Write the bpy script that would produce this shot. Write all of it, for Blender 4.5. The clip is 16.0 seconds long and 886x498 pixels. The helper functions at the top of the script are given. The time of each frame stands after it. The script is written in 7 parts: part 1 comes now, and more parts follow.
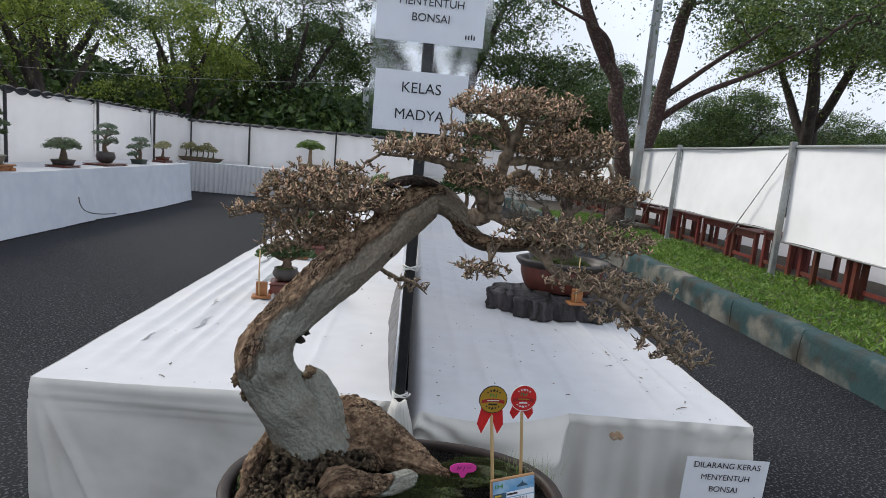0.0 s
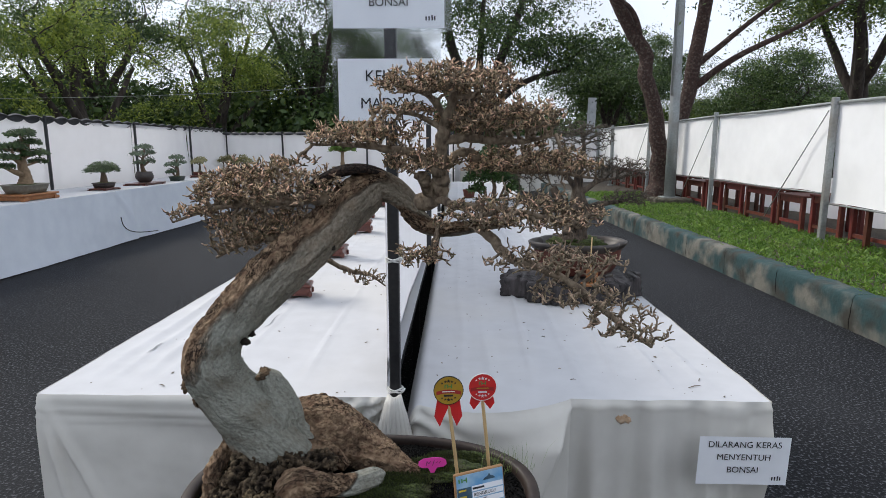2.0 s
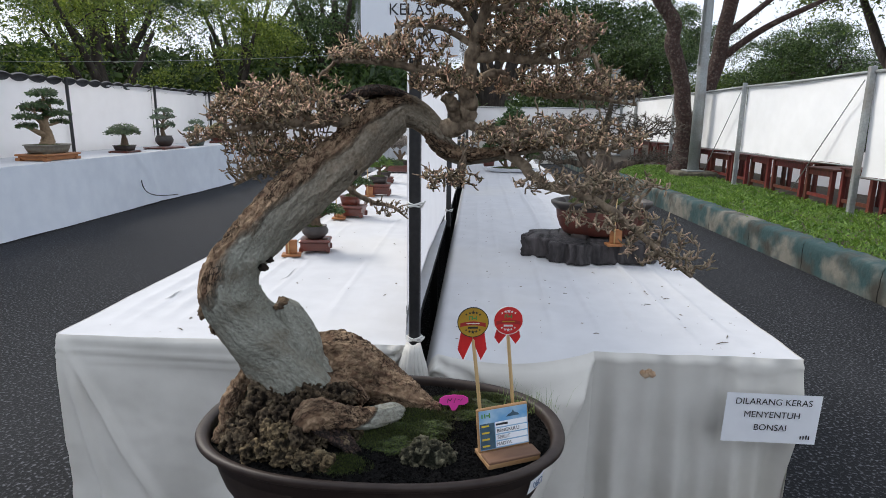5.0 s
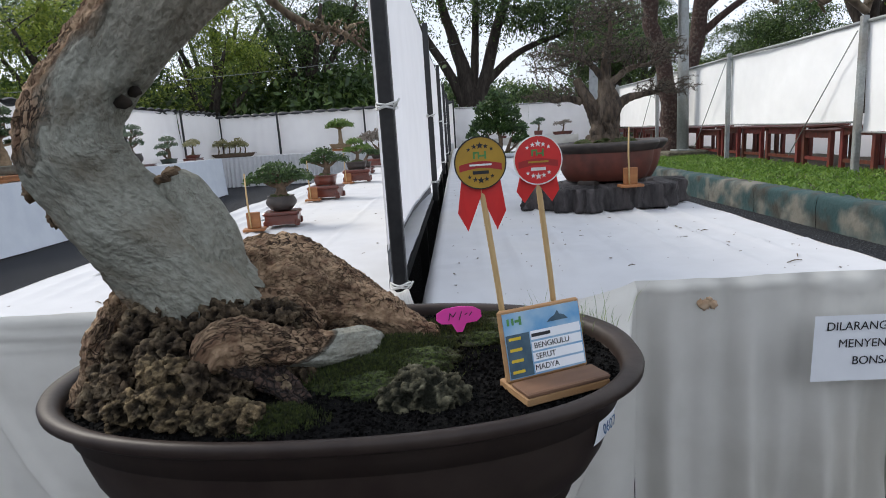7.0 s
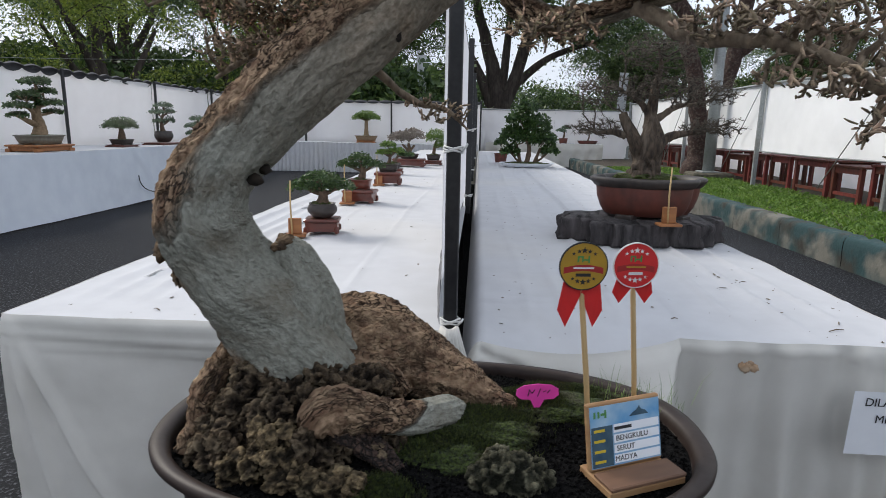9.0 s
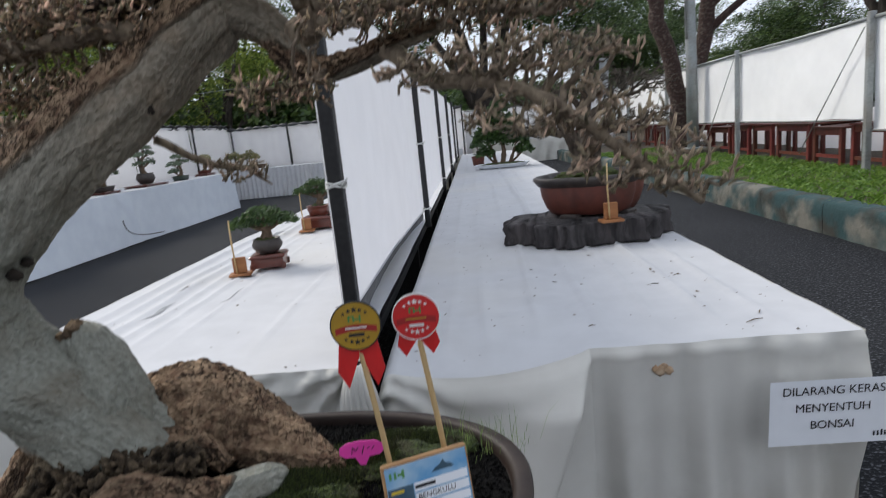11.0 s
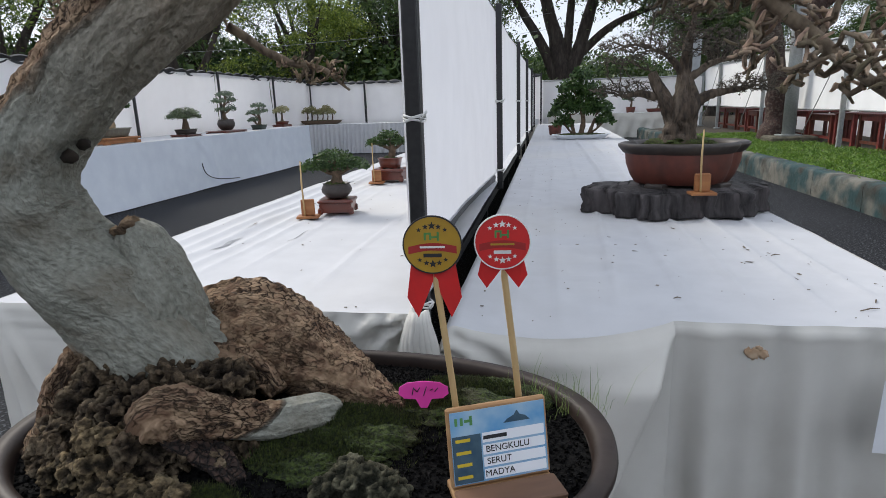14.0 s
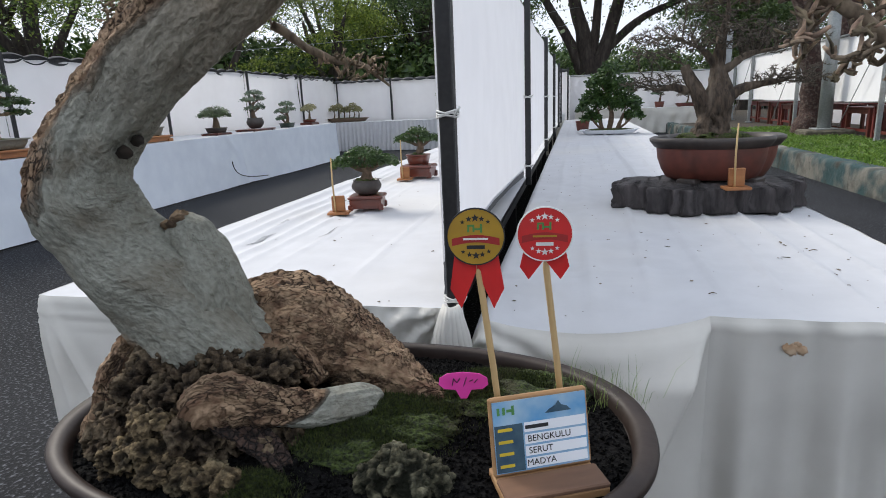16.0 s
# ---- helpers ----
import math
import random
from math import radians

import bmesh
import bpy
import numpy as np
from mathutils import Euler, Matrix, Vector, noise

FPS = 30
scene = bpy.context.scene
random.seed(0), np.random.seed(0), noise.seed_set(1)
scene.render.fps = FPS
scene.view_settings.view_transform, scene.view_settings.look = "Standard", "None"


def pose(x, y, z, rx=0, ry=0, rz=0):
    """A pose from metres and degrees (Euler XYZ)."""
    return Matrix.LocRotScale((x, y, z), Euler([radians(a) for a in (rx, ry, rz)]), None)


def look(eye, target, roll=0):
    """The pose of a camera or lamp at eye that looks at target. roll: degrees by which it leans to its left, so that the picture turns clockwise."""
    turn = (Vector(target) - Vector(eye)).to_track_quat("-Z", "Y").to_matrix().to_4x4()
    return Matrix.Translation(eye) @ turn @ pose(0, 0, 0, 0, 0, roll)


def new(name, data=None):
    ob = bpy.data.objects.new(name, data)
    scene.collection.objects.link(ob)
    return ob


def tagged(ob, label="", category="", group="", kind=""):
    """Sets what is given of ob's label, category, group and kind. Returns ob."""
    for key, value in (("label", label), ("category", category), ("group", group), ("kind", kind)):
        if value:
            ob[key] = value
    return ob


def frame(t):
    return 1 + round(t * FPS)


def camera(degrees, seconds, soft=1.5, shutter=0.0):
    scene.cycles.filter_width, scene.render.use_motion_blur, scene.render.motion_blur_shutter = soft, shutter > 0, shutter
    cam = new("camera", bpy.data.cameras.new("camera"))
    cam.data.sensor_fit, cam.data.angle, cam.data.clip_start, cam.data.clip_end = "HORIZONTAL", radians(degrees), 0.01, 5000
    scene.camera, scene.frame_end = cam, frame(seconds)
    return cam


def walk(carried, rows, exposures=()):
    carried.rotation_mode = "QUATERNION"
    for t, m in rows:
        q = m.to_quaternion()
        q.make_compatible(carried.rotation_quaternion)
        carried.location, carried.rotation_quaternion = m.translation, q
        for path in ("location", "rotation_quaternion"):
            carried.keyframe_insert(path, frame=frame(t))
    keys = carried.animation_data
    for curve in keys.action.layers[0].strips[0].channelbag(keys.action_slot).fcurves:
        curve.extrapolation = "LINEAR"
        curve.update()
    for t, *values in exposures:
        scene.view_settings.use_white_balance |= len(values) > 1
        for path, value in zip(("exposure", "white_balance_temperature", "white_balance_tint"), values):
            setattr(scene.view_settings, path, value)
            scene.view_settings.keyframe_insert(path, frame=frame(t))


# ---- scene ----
cam = camera(73.3, 16.0, soft=0.85, shutter=0.2)
PATH = [
    (0, (-0.002, -1.94, 1.603), (0.104, 0.032, 1.29), 5.2),
    (0.5, (0.096, -1.914, 1.597), (0.083, 0.055, 1.251), 3.4),
    (1, (0.151, -1.903, 1.593), (0.046, 0.061, 1.23), 1.6),
    (1.5, (0.189, -1.898, 1.593), (0.114, 0.07, 1.247), 0.3),
    (2, (0.207, -1.89, 1.591), (0.161, 0.08, 1.247), -0.0),
    (2.5, (0.229, -1.878, 1.592), (0.181, 0.088, 1.228), -1.7),
    (3, (0.238, -1.868, 1.604), (0.105, 0.088, 1.206), -3.8),
    (3.5, (0.229, -1.891, 1.564), (0.022, 0.039, 1.083), -3.6),
    (3.7, (0.223, -1.886, 1.52), (0.039, 0.039, 1.01), -2.5),
    (5.8, (0.1, -1.775, 1.462), (-0.017, 0.183, 1.073), 1.6),
    (6, (0.047, -1.722, 1.404), (-0.068, 0.235, 1.004), 2.2),
    (6.2, (0.02, -1.669, 1.339), (0.054, 0.29, 0.938), 2.7),
    (6.5, (0.065, -1.555, 1.173), (0.169, 0.377, 0.665), 1.3),
    (7, (0.168, -1.46, 1.152), (0.098, 0.501, 0.764), -3.7),
    (7.5, (0.178, -1.455, 1.145), (0.12, 0.517, 0.814), -0.1),
    (8, (0.07, -1.49, 1.148), (-0.096, 0.463, 0.752), 0.2),
    (8.5, (-0.005, -1.537, 1.281), (-0.166, 0.432, 0.970), -0.2),
    (8.7, (0.013, -1.518, 1.270), (-0.102, 0.434, 0.859), 1.4),
    (10.8, (0.343, -1.434, 1.372), (0.286, 0.547, 1.109), -6.4),
    (11, (0.346, -1.433, 1.325), (0.214, 0.525, 0.936), -5.8),
    (11.5, (0.281, -1.437, 1.199), (-0.088, 0.475, 0.744), -1.6),
    (12, (0.284, -1.42, 1.183), (-0.144, 0.481, 0.735), -1.1),
    (12.5, (0.32, -1.414, 1.19), (-0.133, 0.469, 0.691), -1.2),
    (13, (0.348, -1.412, 1.264), (-0.055, 0.485, 0.776), -2.2),
    (13.5, (0.333, -1.396, 1.265), (-0.055, 0.507, 0.788), -1.5),
    (14, (0.305, -1.347, 1.25), (-0.04, 0.565, 0.777), -1.9),
    (14.5, (0.282, -1.332, 1.236), (-0.066, 0.57, 0.726), -1.4),
    (15, (0.275, -1.363, 1.238), (-0.166, 0.525, 0.748), -1.3),
    (15.5, (0.279, -1.377, 1.25), (-0.205, 0.502, 0.765), -2.3),
    (16, (0.289, -1.361, 1.248), (-0.139, 0.533, 0.768), -2.5),
]
walk(cam, [(t, look(eye, target, roll)) for t, eye, target, roll in PATH], exposures=[(0.0, -0.1), (1.0, -0.04), (2.5, 0.0), (3.5, 0.08), (6.0, 0.1), (8.0, 0.1), (8.5, -0.08), (8.7, -0.08), (11.0, -0.1), (12.0, 0.1), (13.0, 0.12), (13.5, 0.08), (14.0, 0.0), (14.5, 0.04), (15.0, 0.13), (16.0, 0.14)])
# ---------- world, sun ----------
SUN_EL, SUN_AZ = 42.0, -60.0          # elevation, and turn from straight ahead (negative: towards the road side)
world = bpy.data.worlds.new("overcast")
scene.world = world
world.use_nodes = True
wn, wl = world.node_tree.nodes, world.node_tree.links
wn.clear()
w_out = wn.new("ShaderNodeOutputWorld")
w_bg = wn.new("ShaderNodeBackground")
w_sky = wn.new("ShaderNodeTexSky")
w_sky.sky_type = "NISHITA"
w_sky.sun_disc = False
w_sky.sun_elevation, w_sky.sun_rotation = radians(SUN_EL), radians(SUN_AZ)
w_sky.dust_density, w_sky.air_density = 4.0, 1.0
w_map = wn.new("ShaderNodeTexCoord")
w_noise = wn.new("ShaderNodeTexNoise")
w_noise.inputs["Scale"].default_value, w_noise.inputs["Detail"].default_value = 2.2, 5
w_ramp = wn.new("ShaderNodeMapRange")
w_ramp.inputs["From Min"].default_value, w_ramp.inputs["From Max"].default_value = 0.25, 0.75
w_ramp.inputs["To Min"].default_value, w_ramp.inputs["To Max"].default_value = 7.5, 11.5
w_mix = wn.new("ShaderNodeMix")
w_mix.data_type = "RGBA"
w_mix.inputs[0].default_value = 0.82
w_cloud = wn.new("ShaderNodeVectorMath")
w_cloud.operation = "SCALE"
w_cloud.inputs[0].default_value = (0.91, 0.985, 1.12)
wl.new(w_map.outputs["Generated"], w_noise.inputs["Vector"])
wl.new(w_noise.outputs["Fac"], w_ramp.inputs["Value"])
wl.new(w_ramp.outputs[0], w_cloud.inputs["Scale"])
wl.new(w_sky.outputs[0], w_mix.inputs[6])
wl.new(w_cloud.outputs[0], w_mix.inputs[7])
wl.new(w_mix.outputs[2], w_bg.inputs["Color"])
w_bg.inputs["Strength"].default_value = 0.121
wl.new(w_bg.outputs[0], w_out.inputs["Surface"])

sun_data = bpy.data.lights.new("sun", "SUN")
sun_data.energy, sun_data.angle, sun_data.color = 2.6, radians(22), (1.0, 0.95, 0.87)
sun = new("sun", sun_data)
_a, _e = radians(SUN_AZ), radians(SUN_EL)
sun.matrix_world = look((0, 0, 20), (0 - math.sin(_a) * math.cos(_e), -math.cos(_a) * math.cos(_e), 20 - math.sin(_e)))


# ---------- materials ----------
def material(name, base, second=None, scale=20.0, detail=4.0, rough=0.7, metal=0.0, bump=0.0, bump_scale=None,
             stain=None, stain_scale=1.5, stain_amount=0.5, spread=(0.35, 0.65), stretch=None, island=0.0, piece=0.0,
             translucent=0.0, cracks=None, crack_scale=30.0, crack_width=0.06, spec=0.5, coat=0.0):
    """A procedural surface: two colours by fine noise, stains by coarse noise, bump, and cracks by cells."""
    m = bpy.data.materials.new(name)
    m.use_nodes = True
    nt = m.node_tree
    n, l = nt.nodes, nt.links
    b = n["Principled BSDF"]
    b.inputs["Roughness"].default_value = rough
    b.inputs["Metallic"].default_value = metal
    b.inputs["Specular IOR Level"].default_value = spec
    b.inputs["Coat Weight"].default_value = coat
    tc = n.new("ShaderNodeTexCoord")
    vec = tc.outputs["Object"]
    if stretch:
        mp = n.new("ShaderNodeMapping")
        mp.inputs["Scale"].default_value = stretch
        l.new(vec, mp.inputs["Vector"])
        vec = mp.outputs[0]

    def noise_node(s, d):
        t = n.new("ShaderNodeTexNoise")
        t.inputs["Scale"].default_value, t.inputs["Detail"].default_value = s, d
        l.new(vec, t.inputs["Vector"])
        return t.outputs["Fac"]

    def ramp(value, lo, hi, a=0.0, c=1.0):
        r = n.new("ShaderNodeMapRange")
        for k, x in (("From Min", lo), ("From Max", hi), ("To Min", a), ("To Max", c)):
            r.inputs[k].default_value = x
        l.new(value, r.inputs["Value"])
        return r.outputs[0]

    def mix(fac, a, c):
        x = n.new("ShaderNodeMix")
        x.data_type = "RGBA"
        if isinstance(fac, float):
            x.inputs[0].default_value = fac
        else:
            l.new(fac, x.inputs[0])
        for slot, col in ((6, a), (7, c)):
            if isinstance(col, tuple):
                x.inputs[slot].default_value = (*col, 1)
            else:
                l.new(col, x.inputs[slot])
        return x.outputs[2]

    fine = noise_node(scale, detail)
    col = mix(ramp(fine, *spread), base, second or tuple(c * 0.8 for c in base))
    height = fine if bump_scale is None else noise_node(bump_scale, 5.0)
    if stain:
        col = mix(ramp(noise_node(stain_scale, 6.0), 0.5, 0.68, 0.0, stain_amount), col, stain)
    if cracks:
        vo = n.new("ShaderNodeTexVoronoi")
        vo.feature = "DISTANCE_TO_EDGE"
        vo.inputs["Scale"].default_value = crack_scale
        warp = n.new("ShaderNodeVectorMath")
        warp.operation = "MULTIPLY_ADD"
        wobble = n.new("ShaderNodeTexNoise")
        wobble.inputs["Scale"].default_value, wobble.inputs["Detail"].default_value = crack_scale * 0.7, 3
        l.new(vec, wobble.inputs["Vector"])
        l.new(wobble.outputs["Color"], warp.inputs[0])
        warp.inputs[1].default_value = (1.2 / crack_scale,) * 3
        l.new(vec, warp.inputs[2])
        l.new(warp.outputs[0], vo.inputs["Vector"])
        plate = ramp(vo.outputs["Distance"], 0.0, crack_width)
        col = mix(plate, cracks, col)
        add = n.new("ShaderNodeMath")
        add.operation = "MULTIPLY_ADD"
        l.new(plate, add.inputs[0])
        add.inputs[1].default_value = 1.5
        l.new(height, add.inputs[2])
        height = add.outputs[0]
    if island or piece:
        g = n.new("ShaderNodeNewGeometry" if island else "ShaderNodeObjectInfo")
        h = n.new("ShaderNodeHueSaturation")
        amount = island or piece
        l.new(ramp(g.outputs["Random Per Island" if island else "Random"], 0, 1, 1 - amount, 1 + amount), h.inputs["Value"])
        l.new(ramp(g.outputs["Random Per Island" if island else "Random"], 0, 1, 0.5 + 0.04 * amount, 0.5 - 0.04 * amount), h.inputs["Hue"])
        l.new(col, h.inputs["Color"])
        col = h.outputs[0]
    l.new(col, b.inputs["Base Color"])
    if bump:
        bp = n.new("ShaderNodeBump")
        bp.inputs["Strength"].default_value, bp.inputs["Distance"].default_value = 1.0, bump
        l.new(height, bp.inputs["Height"])
        l.new(bp.outputs[0], b.inputs["Normal"])
    if translucent:
        tr = n.new("ShaderNodeBsdfTranslucent")
        l.new(col, tr.inputs["Color"])
        ms = n.new("ShaderNodeMixShader")
        ms.inputs[0].default_value = translucent
        l.new(b.outputs[0], ms.inputs[1])
        l.new(tr.outputs[0], ms.inputs[2])
        l.new(ms.outputs[0], n["Material Output"].inputs["Surface"])
    return m


ASPHALT = material("asphalt", (0.008, 0.0088, 0.011), (0.115, 0.12, 0.135), scale=62, detail=4, rough=0.8, spec=0.16, bump=0.006,
                   stain=(0.036, 0.038, 0.043), stain_scale=0.45, stain_amount=0.25, spread=(0.54, 0.68))
CLOTH = material("white_cloth", (0.535, 0.54, 0.56), (0.50, 0.505, 0.525), scale=9, rough=0.85, bump=0.0012, bump_scale=14,
                 stain=(0.58, 0.565, 0.54), stain_scale=1.1, stain_amount=0.45, spec=0.2)
SKIRT = material("skirt_cloth", (0.67, 0.655, 0.615), (0.62, 0.605, 0.565), scale=7, rough=0.85, bump=0.0015, bump_scale=10,
                 stain=(0.48, 0.45, 0.38), stain_scale=1.3, stain_amount=0.4, translucent=0.12, spec=0.2)
SATIN = material("blue_white_satin", (0.70, 0.75, 0.82), (0.64, 0.69, 0.77), scale=4, rough=0.6, bump=0.002, bump_scale=3,
                 stain=(0.56, 0.60, 0.67), stain_scale=0.9, stain_amount=0.4)
SHEET = material("fence_fabric", (0.93, 0.915, 0.925), (0.91, 0.895, 0.905), scale=5, rough=0.8, bump=0.002, bump_scale=4,
                 stain=(0.82, 0.79, 0.80), stain_scale=0.8, stain_amount=0.4, translucent=0.3, spec=0.2)
EASTCLOTH = material("white_sheet", (0.88, 0.885, 0.89), (0.85, 0.855, 0.86), scale=5, rough=0.8, bump=0.002, bump_scale=4, stain=(0.74, 0.74, 0.74), stain_scale=0.8, stain_amount=0.4, translucent=0.08, spec=0.2)
PANEL = material("divider_fabric", (0.72, 0.73, 0.77), (0.69, 0.70, 0.74), scale=6, rough=0.8, bump=0.002, bump_scale=5, translucent=0.45, spec=0.2)
BLACK = material("black_paint", (0.010, 0.011, 0.013), (0.02, 0.02, 0.022), scale=60, rough=0.45, bump=0.0006)
TARP = material("black_tarpaulin", (0.012, 0.013, 0.016), (0.03, 0.03, 0.034), scale=30, rough=0.5)
STEEL = material("galvanised_steel", (0.36, 0.38, 0.38), (0.28, 0.30, 0.30), scale=35, rough=0.55, metal=0.5, bump=0.0008,
                 stain=(0.20, 0.17, 0.14), stain_scale=2.0, stain_amount=0.5)
REDWOOD = material("red_stained_wood", (0.14, 0.028, 0.015), (0.08, 0.018, 0.012), scale=30, rough=0.55, bump=0.001, stretch=(1, 1, 0.2), piece=0.3)
KERB = material("peeling_kerb_paint", (0.018, 0.050, 0.054), (0.15, 0.145, 0.125), scale=2.1, detail=10, spread=(0.46, 0.60), rough=0.9, bump=0.010, bump_scale=16,
                stain=(0.032, 0.031, 0.025), stain_scale=3.2, stain_amount=1.0)
SOIL = material("dark_earth", (0.03, 0.025, 0.018), (0.06, 0.045, 0.03), scale=20, rough=0.95, bump=0.01)
GRASS = material("lawn_grass", (0.085, 0.18, 0.022), (0.14, 0.24, 0.035), scale=3, rough=0.6, island=0.35, translucent=0.3)
PAPER = material("paper", (0.78, 0.80, 0.84), (0.75, 0.77, 0.81), scale=15, rough=0.7)
INK = material("black_ink", (0.015, 0.016, 0.02), rough=0.6)


# ---------- geometry helpers ----------
class Geo:
    """Gathers vertices and faces for one mesh."""

    def __init__(self):
        self.v, self.f = [], []

    def add(self, vs, fs):
        o = len(self.v)
        self.v.extend(tuple(p) for p in vs)
        self.f.extend(tuple(i + o for i in f) for f in fs)
        return self

    def box(self, lo, hi, m=None, bevel=0.0):
        (x0, y0, z0), (x1, y1, z1) = lo, hi
        if bevel:
            b = bevel
            ring = [(x0 + b, y0), (x1 - b, y0), (x1, y0 + b), (x1, y1 - b), (x1 - b, y1), (x0 + b, y1), (x0, y1 - b), (x0, y0 + b)]
            cx, cy, sx, sy = (x0 + x1) / 2, (y0 + y1) / 2, 1 - 2 * b / max(x1 - x0, 1e-6), 1 - 2 * b / max(y1 - y0, 1e-6)
            inner = [(cx + (x - cx) * sx, cy + (y - cy) * sy) for x, y in ring]
            vs = [(*p, z0) for p in inner] + [(*p, z0 + b) for p in ring] + [(*p, z1 - b) for p in ring] + [(*p, z1) for p in inner]
            fs = [tuple(range(7, -1, -1)), tuple(range(24, 32))]
            fs += [(r * 8 + i, r * 8 + (i + 1) % 8, r * 8 + 8 + (i + 1) % 8, r * 8 + 8 + i) for r in range(3) for i in range(8)]
        else:
            vs = [(x, y, z) for z in (z0, z1) for x, y in ((x0, y0), (x1, y0), (x1, y1), (x0, y1))]
            fs = [(3, 2, 1, 0), (4, 5, 6, 7)] + [(i, (i + 1) % 4, 4 + (i + 1) % 4, 4 + i) for i in range(4)]
        if m is not None:
            vs = [m @ Vector(p) for p in vs]
        return self.add(vs, fs)

    def tube(self, pts, radii, sides=8, cap=True, twist=None):
        pts = [Vector(p) for p in pts]
        if not hasattr(radii, "__len__"):
            radii = [radii] * len(pts)
        ref = Vector((0.13, 0.21, 0.97))
        vs, fs = [], []
        for i, p in enumerate(pts):
            d = (pts[min(i + 1, len(pts) - 1)] - pts[max(i - 1, 0)]).normalized()
            if i == 0:
                u = d.cross(ref)
                if u.length < 0.2:
                    u = d.cross(Vector((1, 0, 0)))
            u = (u - d * u.dot(d)).normalized()
            w = d.cross(u)
            for k in range(sides):
                a = 2 * math.pi * k / sides
                vs.append(p + (u * math.cos(a) + w * math.sin(a)) * radii[i])
        for i in range(len(pts) - 1):
            for k in range(sides):
                a, b = i * sides + k, i * sides + (k + 1) % sides
                fs.append((a, b, b + sides, a + sides))
        if cap:
            fs.append(tuple(range(sides - 1, -1, -1)))
            fs.append(tuple(range((len(pts) - 1) * sides, len(pts) * sides)))
        return self.add(vs, fs)

    def lathe(self, profile, sides=32, centre=(0, 0), sx=1.0, sy=1.0):
        vs, fs = [], []
        for r, z in profile:
            for k in range(sides):
                a = 2 * math.pi * k / sides
                vs.append((centre[0] + r * sx * math.cos(a), centre[1] + r * sy * math.sin(a), z))
        for i in range(len(profile) - 1):
            for k in range(sides):
                a, b = i * sides + k, i * sides + (k + 1) % sides
                fs.append((a, b, b + sides, a + sides))
        return self.add(vs, fs)

    def grid(self, nx, ny, fn):
        vs = [fn(i / nx, j / ny) for j in range(ny + 1) for i in range(nx + 1)]
        fs = [(j * (nx + 1) + i, j * (nx + 1) + i + 1, (j + 1) * (nx + 1) + i + 1, (j + 1) * (nx + 1) + i) for j in range(ny) for i in range(nx)]
        return self.add(vs, fs)

    def blob(self, c, size, seed, amount=0.25, freq=2.0, rings=14, sides=20, flat=None):
        c, vs, fs = Vector(c), [], []
        off = Vector((seed * 3.7, seed * 1.9, seed * 5.3))
        for j in range(rings + 1):
            th = math.pi * j / rings
            for k in range(sides):
                a = 2 * math.pi * k / sides
                d = Vector((math.sin(th) * math.cos(a), math.sin(th) * math.sin(a), math.cos(th)))
                r = 1 + amount * noise.fractal(d * freq + off, 0.8, 2.1, 4) + amount * 0.5 * noise.noise(d * freq * 3 + off)
                vs.append((c[0] + d.x * r * size[0], c[1] + d.y * r * size[1], c[2] + d.z * r * size[2]))
        for j in range(rings):
            for k in range(sides):
                a, b = j * sides + k, j * sides + (k + 1) % sides
                fs.append((a, a + sides, b + sides, b))
        return self.add(vs, fs)

    def mesh(self, name, smooth=True):
        me = bpy.data.meshes.new(name)
        me.from_pydata([tuple(p) for p in self.v], [], self.f)
        me.polygons.foreach_set("use_smooth", [smooth] * len(me.polygons))
        me.update()
        return me


def part(name, geo, mat, parent, label="", smooth=True):
    me = geo if isinstance(geo, bpy.types.Mesh) else geo.mesh(name, smooth)
    if not me.materials:
        me.materials.append(mat)
    ob = new(name, me)
    ob.parent = parent
    return tagged(ob, label)


def thing(name, label, category, at=(0, 0, 0), turn=0.0, group="", kind=""):
    ob = new(name)
    ob.empty_display_size = 0.05
    ob.matrix_world = pose(*at, 0, 0, turn)
    return tagged(ob, label, category, group, kind)


def solid(name, geo, mat, label, category, smooth=True, group="", kind="", at=None):
    me = geo.mesh(name, smooth)
    me.materials.append(mat)
    ob = new(name, me)
    if at:
        ob.matrix_world = at
    return tagged(ob, label, category, group, kind)


def smooth_line(pts, per):
    """Catmull-Rom through rows of numbers (places and radii alike)."""
    p = np.array(pts, float)
    q = np.vstack([2 * p[0] - p[1], p, 2 * p[-1] - p[-2]])
    out = []
    for i in range(1, len(q) - 2):
        for s in np.arange(per) / per:
            a, b, c, d = q[i - 1], q[i], q[i + 1], q[i + 2]
            out.append(0.5 * (2 * b + (c - a) * s + (2 * a - 5 * b + 4 * c - d) * s * s + (3 * b - a - 3 * c + d) * s ** 3))
    out.append(p[-1])
    return np.array(out)


def fbm(x, y, z, s, octaves=4):
    return noise.fractal(Vector((x * s, y * s, z * s)), 0.9, 2.0, octaves)


